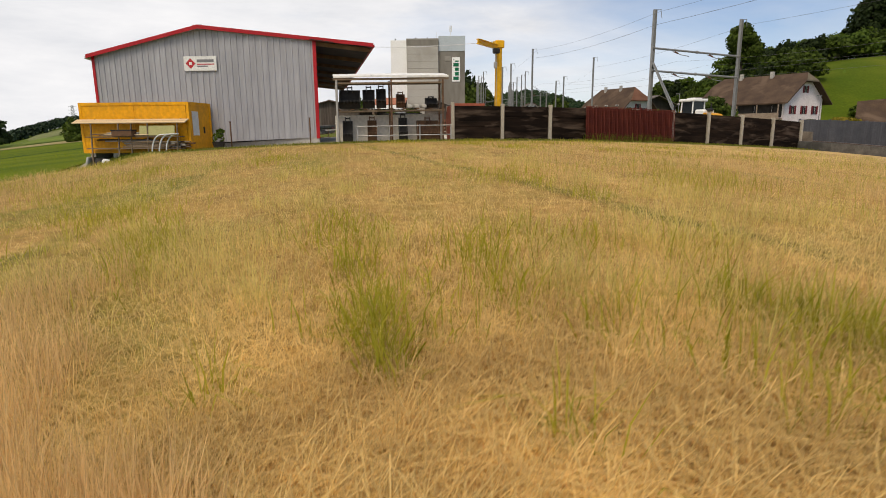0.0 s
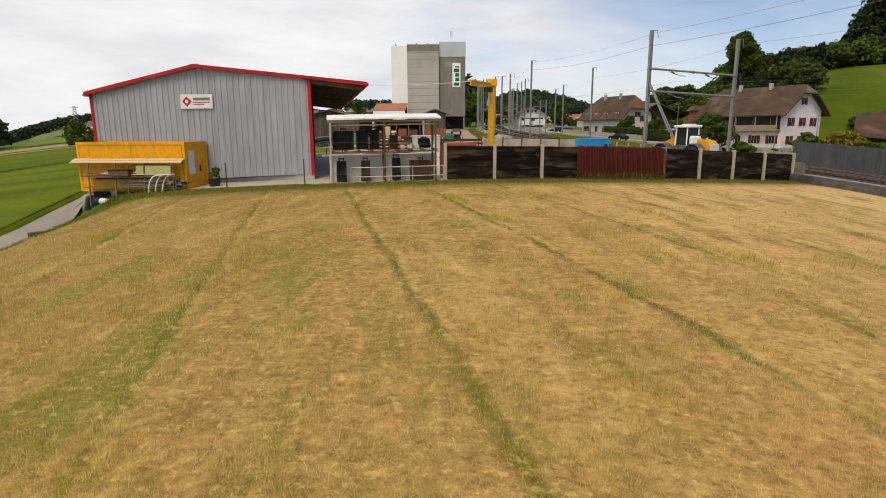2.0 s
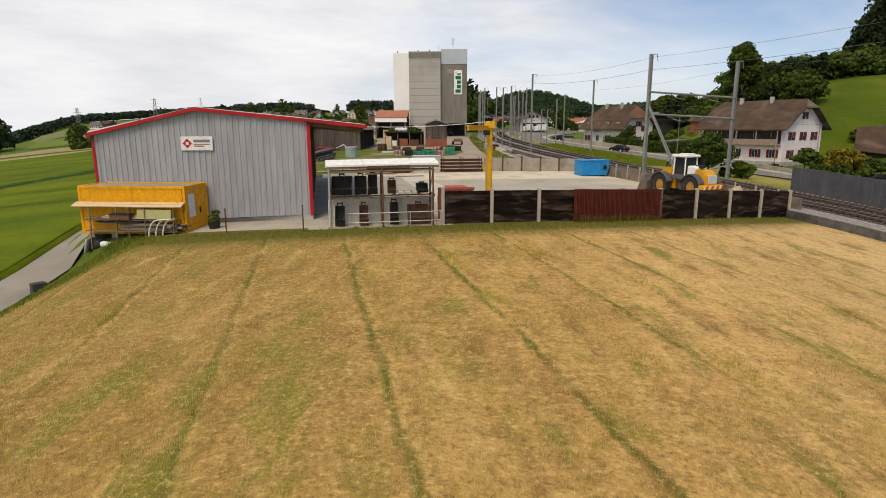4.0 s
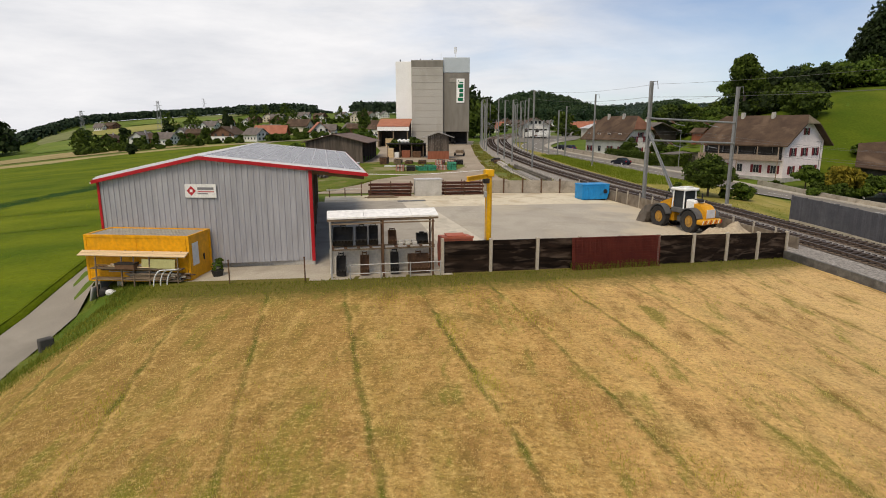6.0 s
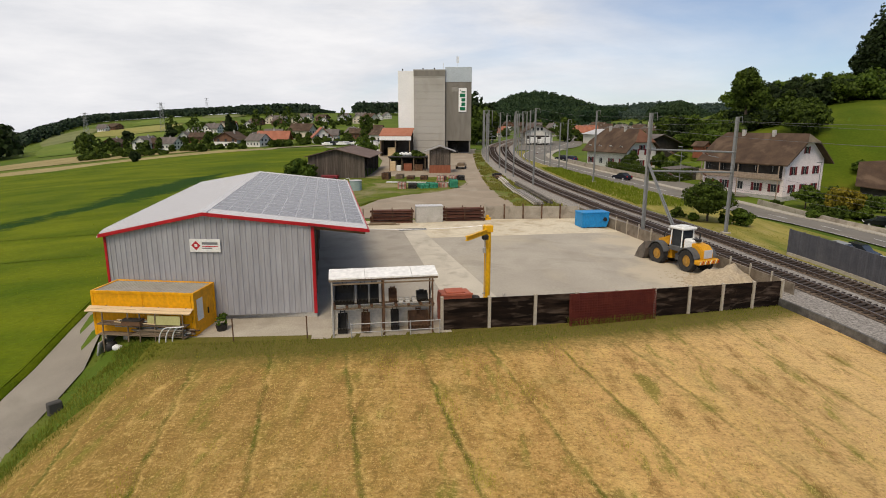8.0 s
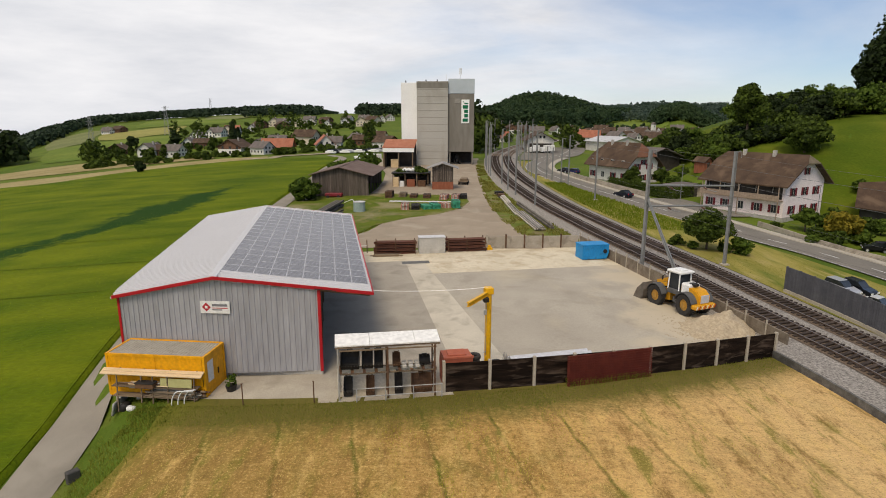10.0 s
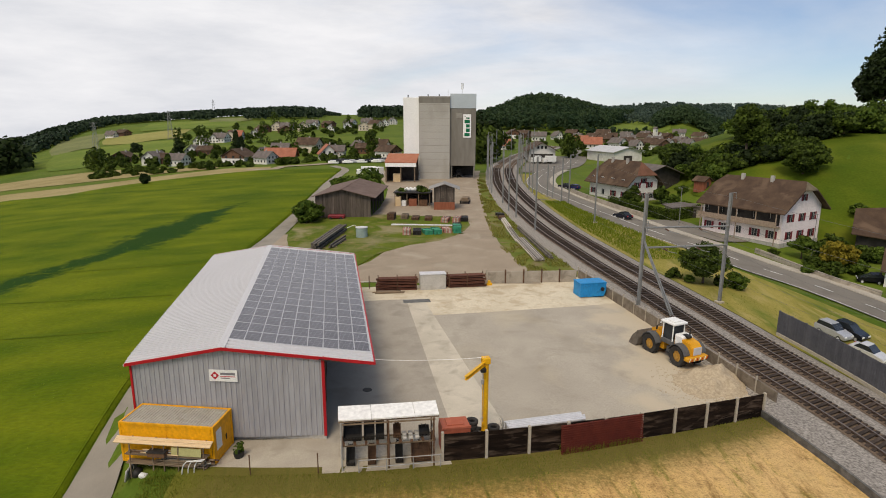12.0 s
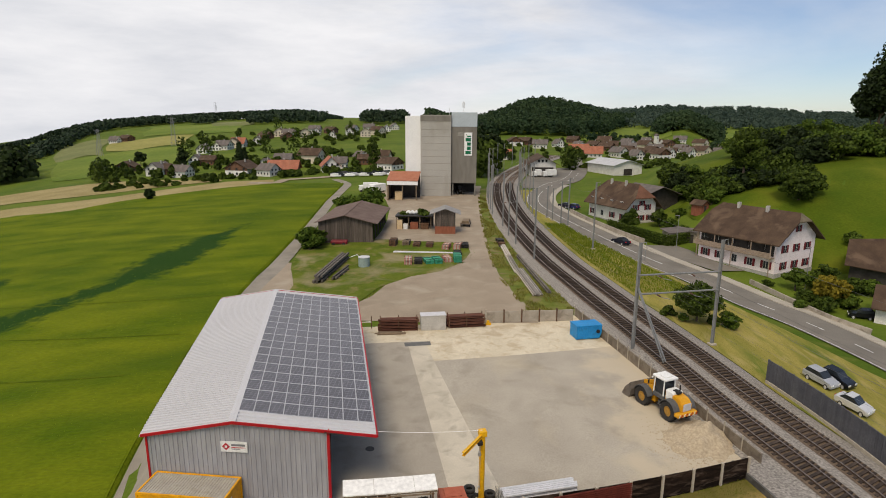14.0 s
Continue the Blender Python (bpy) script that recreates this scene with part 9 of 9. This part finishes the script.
def lying(name, spots, length, width, material, label):
    """Straws that lie crosswise on the stubble."""
    n = len(spots)
    base = np.array([site(x, y, 0.0) for x, y in spots])
    far = np.maximum(1.0, np.hypot(spots[:, 0], spots[:, 1]) / 6.0)[:, None]
    a = rng.random(n) * 2 * np.pi
    d = np.stack([np.cos(a), np.sin(a), rng.normal(scale=0.22, size=n)], 1)
    side = np.stack([-np.sin(a), np.cos(a), np.zeros(n)], 1) * width * far ** 0.8
    base[:, 2] += 0.03 + 0.09 * rng.random(n)
    l = length * (0.4 + rng.random((n, 1)))
    mid = base + np.array([[0, 0, 1.0]]) * l * 0.08
    q = np.stack([base - d * l / 2 - side, base - d * l / 2 + side, mid + side, mid - side, base + d * l / 2 + side, base + d * l / 2 - side], 1).reshape(-1, 3)
    me = bpy.data.meshes.new(name)
    me.vertices.add(len(q))
    me.vertices.foreach_set("co", q.ravel())
    o = np.arange(n, dtype=np.int32)[:, None] * 6
    idx = np.concatenate([o, o + 1, o + 2, o + 3, o + 3, o + 2, o + 4, o + 5], 1).ravel()
    me.loops.add(len(idx))
    me.loops.foreach_set("vertex_index", idx.astype(np.int32))
    me.polygons.add(2 * n)
    me.polygons.foreach_set("loop_start", np.arange(0, 8 * n, 4, dtype=np.int32))
    me.update(calc_edges=True)
    me.materials.append(material)
    return tagged(new(name, me), label, "grass", "", "stuff")


s = strewn(118000, 0.35, 24, 0.95)
blades("hay_stubble", s, 0.15, 0.0011, STRAW, "dry straw stubble standing in the field", 1.2)
s = strewn(62000, 0.35, 20, 1.0)
lying("loose_straw", s, 0.12, 0.0009, STRAW, "loose dry straw lying over the stubble")
s = strewn(110000, 0.4, 16, 0.85)
keep = np.array([noise.noise((x * 0.55 + y * 0.13, y * 0.16, 7.7)) + 0.5 * noise.noise((x * 2.1, y * 1.2, 2.2)) for x, y in s]) > 0.12
blades("seed_stems", s[keep], 0.24, 0.0010, leafy("brown_stem", (0.42, 0.265, 0.105), (0.90, 0.64, 0.30), 2.0, 0.5, 0.6), "reddish-brown seed stems standing among the stubble", 0.45)
s = strewn(90000, 0.55, 30, 0.8)
clump = np.array([noise.noise((x * 0.5, y * 0.35, 3.1)) + 0.6 * noise.noise((x * 1.7, y * 1.7, 8.0)) for x, y in s])
keep = (row_gap(s) < 0.09 + 0.2 * np.maximum(0, clump)) & (clump > 0.02) | (clump > 0.34) & (rng.random(len(s)) < 0.55)
keep &= rng.random(len(s)) < np.interp(np.hypot(s[:, 0], s[:, 1]), (1.5, 4.0), (0.25, 1.0))
blades("field_grass", s[keep], 0.21, 0.0026, BLADE, "green grass shoots along the mowing rows", 0.9)
clumps = []
for x, y in strewn(230, 1.3, 28, 0.75):
    r = (0.05 + 0.15 * rng.random()) * max(1.0, math.hypot(x, y) / 5.0)
    n = int(70 + 110 * rng.random())
    g = rng.normal(scale=r, size=(n, 2))
    clumps.append(np.stack([x + 0.7 * g[:, 0] - 0.24 * g[:, 1], y + g[:, 1]], 1))
blades("olive_clumps", np.concatenate(clumps), 0.22, 0.0014, leafy("olive_stem", (0.32, 0.265, 0.06), (0.80, 0.66, 0.22), 1.6, 0.5, 0.6), "clumps of half-green grass standing in the stubble", 0.7)
tuft = []
for x, y, r, n in ((-0.16, 0.85, 0.10, 230), (-0.13, 0.66, 0.06, 150), (-0.21, 1.1, 0.10, 120), (-0.30, 1.6, 0.15, 140), (-0.46, 2.35, 0.35, 340), (0.17, 1.75, 0.22, 190), (0.2, 1.25, 0.12, 110), (0.82, 1.16, 0.07, 120), (0.90, 1.02, 0.06, 110), (0.95, 0.86, 0.08, 200), (-1.36, 1.55, 0.25, 220), (-1.6, 2.25, 0.35, 260), (-0.47, 0.46, 0.04, 40), (0.21, 0.44, 0.05, 50), (-2.15, 3.2, 0.5, 300), (2.15, 4.4, 0.4, 260), (-4.4, 5.7, 1.0, 600), (2.5, 5.1, 0.5, 300), (2.9, 6.0, 0.5, 300), (7.0, 10.5, 0.7, 400), (4.5, 13.8, 0.8, 400), (2.2, 16.2, 0.7, 400), (5.1, 11.5, 0.6, 250), (-4.9, 8.5, 1.0, 600), (-3.6, 11.2, 1.0, 500), (9.2, 10.2, 0.8, 260), (-9.3, 13.8, 0.9, 450), (1.0, 20.8, 0.7, 260), (7.3, 17.6, 0.7, 260), (4.1, 22.3, 1.0, 260), (-7.0, 6.5, 1.0, 450), (-1.9, 25.1, 1.3, 450), (1.9, 25.8, 1.2, 360), (6.8, 26.0, 1.2, 360)):
    g = rng.normal(scale=(r * 0.4, r), size=(n, 2))
    tuft.append(np.stack([x + g[:, 0] - 0.24 * g[:, 1], y + g[:, 1]], 1))
blades("grass_tufts", np.concatenate(tuft), 0.21, 0.0026, BLADE, "tufts of fresh green grass in the stubble", 0.8)


# standing barley, thinner where it is lodged or driven through
def clear_of(s, line):
    ok = np.ones(len(s), bool)
    for x, y, r in line:
        ok &= ((s[:, 0] - x) ** 2 + (s[:, 1] - y) ** 2) > r * r
    return ok


n = 110000
yy = -8 + 206 * rng.random(n) ** 1.25
uu = rng.random(n) ** 1.5
xr = np.interp(yy, CROP_Y, CROP_X) - 0.15
xl = np.interp(yy, (-40, 120, 140.4, 146.4, 164.2, 178.7, 192.7, 201.4), (-150, -150, -138, -120.3, -110.4, -96.5, -80.9, -66.7))
s = np.stack([xr + (xl - xr) * uu, yy], 1)
wave = np.array([noise.noise((x * 0.03 + y * 0.035, y * 0.012 - x * 0.008, 1.7)) + 0.5 * noise.noise((x * 0.12 + y * 0.1, y * 0.05, 5.0)) for x, y in s])
s = s[clear_of(s, [(x, y, 0.7 * w) for x, y, w in LODGED]) & clear_of(s, TRAMS) & (rng.random(n) < 0.80 + 0.7 * wave)]
near_lodged = ~clear_of(s, [(x, y, w + 1.6) for x, y, w in LODGED])
s = s[~near_lodged | (rng.random(len(s)) < 0.2)]
blades("barley", s, 0.44, 0.007, STALK, "green standing barley turning yellow", 0.55)
# long grass and weeds along the fence
t = rng.random(20000)
x = -17.0 + t * 42.0
s = np.stack([x, 26.9 + (x + 12.2) * 0.186 - 0.15 - rng.random(len(t)) ** 1.4 * 2.3], 1)
blades("verge_blades", s, 0.17, 0.0035, LAWNBLADE, "long green grass along the fence", 0.7)
t = rng.random(2600)
s = np.array([yard(14.2 + 5.4 * q, -3.75 - 0.5 * r) for q, r in zip(t, rng.random(2600) ** 2)])
blades("weeds", s, 0.5, 0.005, LAWNBLADE, "tall weeds growing against the steel mesh", 0.6)
# grass that stands over the edges of lawn, banks and verges
t, q = rng.random(26000), rng.random(26000)
y = 69.5 + 42.5 * t
l, r = np.interp(y, [w[0] for w in lawn], [w[1] for w in lawn]), np.interp(y, [w[0] for w in lawn], [w[2] for w in lawn])
x = l - 0.5 + (r - l + 1.3) * q
worn = np.array([noise.noise((u * 0.22, v * 0.22, 4.0)) for u, v in zip(x, y)])
blades("lawn_blades", np.stack([x, y], 1)[worn > -0.12], 0.15, 0.0045, LAWNBLADE, "uneven green grass between lane and court", 0.8)
y = 71 + 100 * rng.random(20000) ** 1.3
c0, c1 = np.interp(y, COURT_Y, COURT_X), np.interp(y, RAIL_Y, RAIL_X) - 3.4
x = c0 - 0.9 + (c1 - c0 + 0.9) * rng.random(20000)
worn = np.array([noise.noise((u * 0.4, v * 0.25, 6.0)) for u, v in zip(x, y)])
blades("verge_weeds", np.stack([x, y], 1)[worn > -0.05], 0.42, 0.0055, leafy("verge_weed", (0.09, 0.105, 0.012), (0.30, 0.27, 0.06), 0.3, 0.4, 0.7), "weeds growing between court and railway", 0.7)
y = 22 + 130 * rng.random(42000) ** 1.2
w = np.interp(y, (16, 50, 75, 100, 125, 145, 190), (23, 15, 13, 11, 7, 5, 4))
x = np.interp(y, RAIL_Y, RAIL_X) + 7.9 + (w - 0.5) * rng.random(42000)
worn = np.array([noise.noise((u * 0.13, v * 0.1, 9.0)) + 0.5 * noise.noise((u * 0.7, v * 0.3, 1.0)) for u, v in zip(x, y)])
blades("bank_grass", np.stack([x, y], 1)[worn > -0.05], 0.16, 0.0045, LAWNBLADE, "green grass on the bank between railway and road", 0.8)
y = -6 + 33 * rng.random(12000)
l = np.interp(y, (-14, 0, 14, 25, 27.2), (-15.0, -15.0, -17.1, -18.8, -19.0))
r = np.interp(y, (-14, 0, 14, 16.3, 20, 24.6, 27.2), (-12.4, -13.4, -15.0, -14.8, -14.2, -14.0, -14.2))
s = np.stack([l + (r - l) * rng.random(12000) ** 0.8, y], 1)
blades("lane_bank_grass", s, 0.20, 0.0035, LAWNBLADE, "rough grass on the bank beside the lane", 0.8)
y = 80 + 52 * rng.random(14000)
w = np.interp(y, (75, 100, 125, 145), (12, 10.5, 6.5, 4.5))
x = np.interp(y, RAIL_Y, RAIL_X) + 8.4 + (w - 1.2) * rng.random(14000)
blades("lush_grass", np.stack([x, y], 1), 0.5, 0.006, leafy("lush_blade", (0.10, 0.155, 0.006), (0.23, 0.27, 0.025), 0.2, 0.4, 0.6), "tall lush grass between railway and road", 0.5)
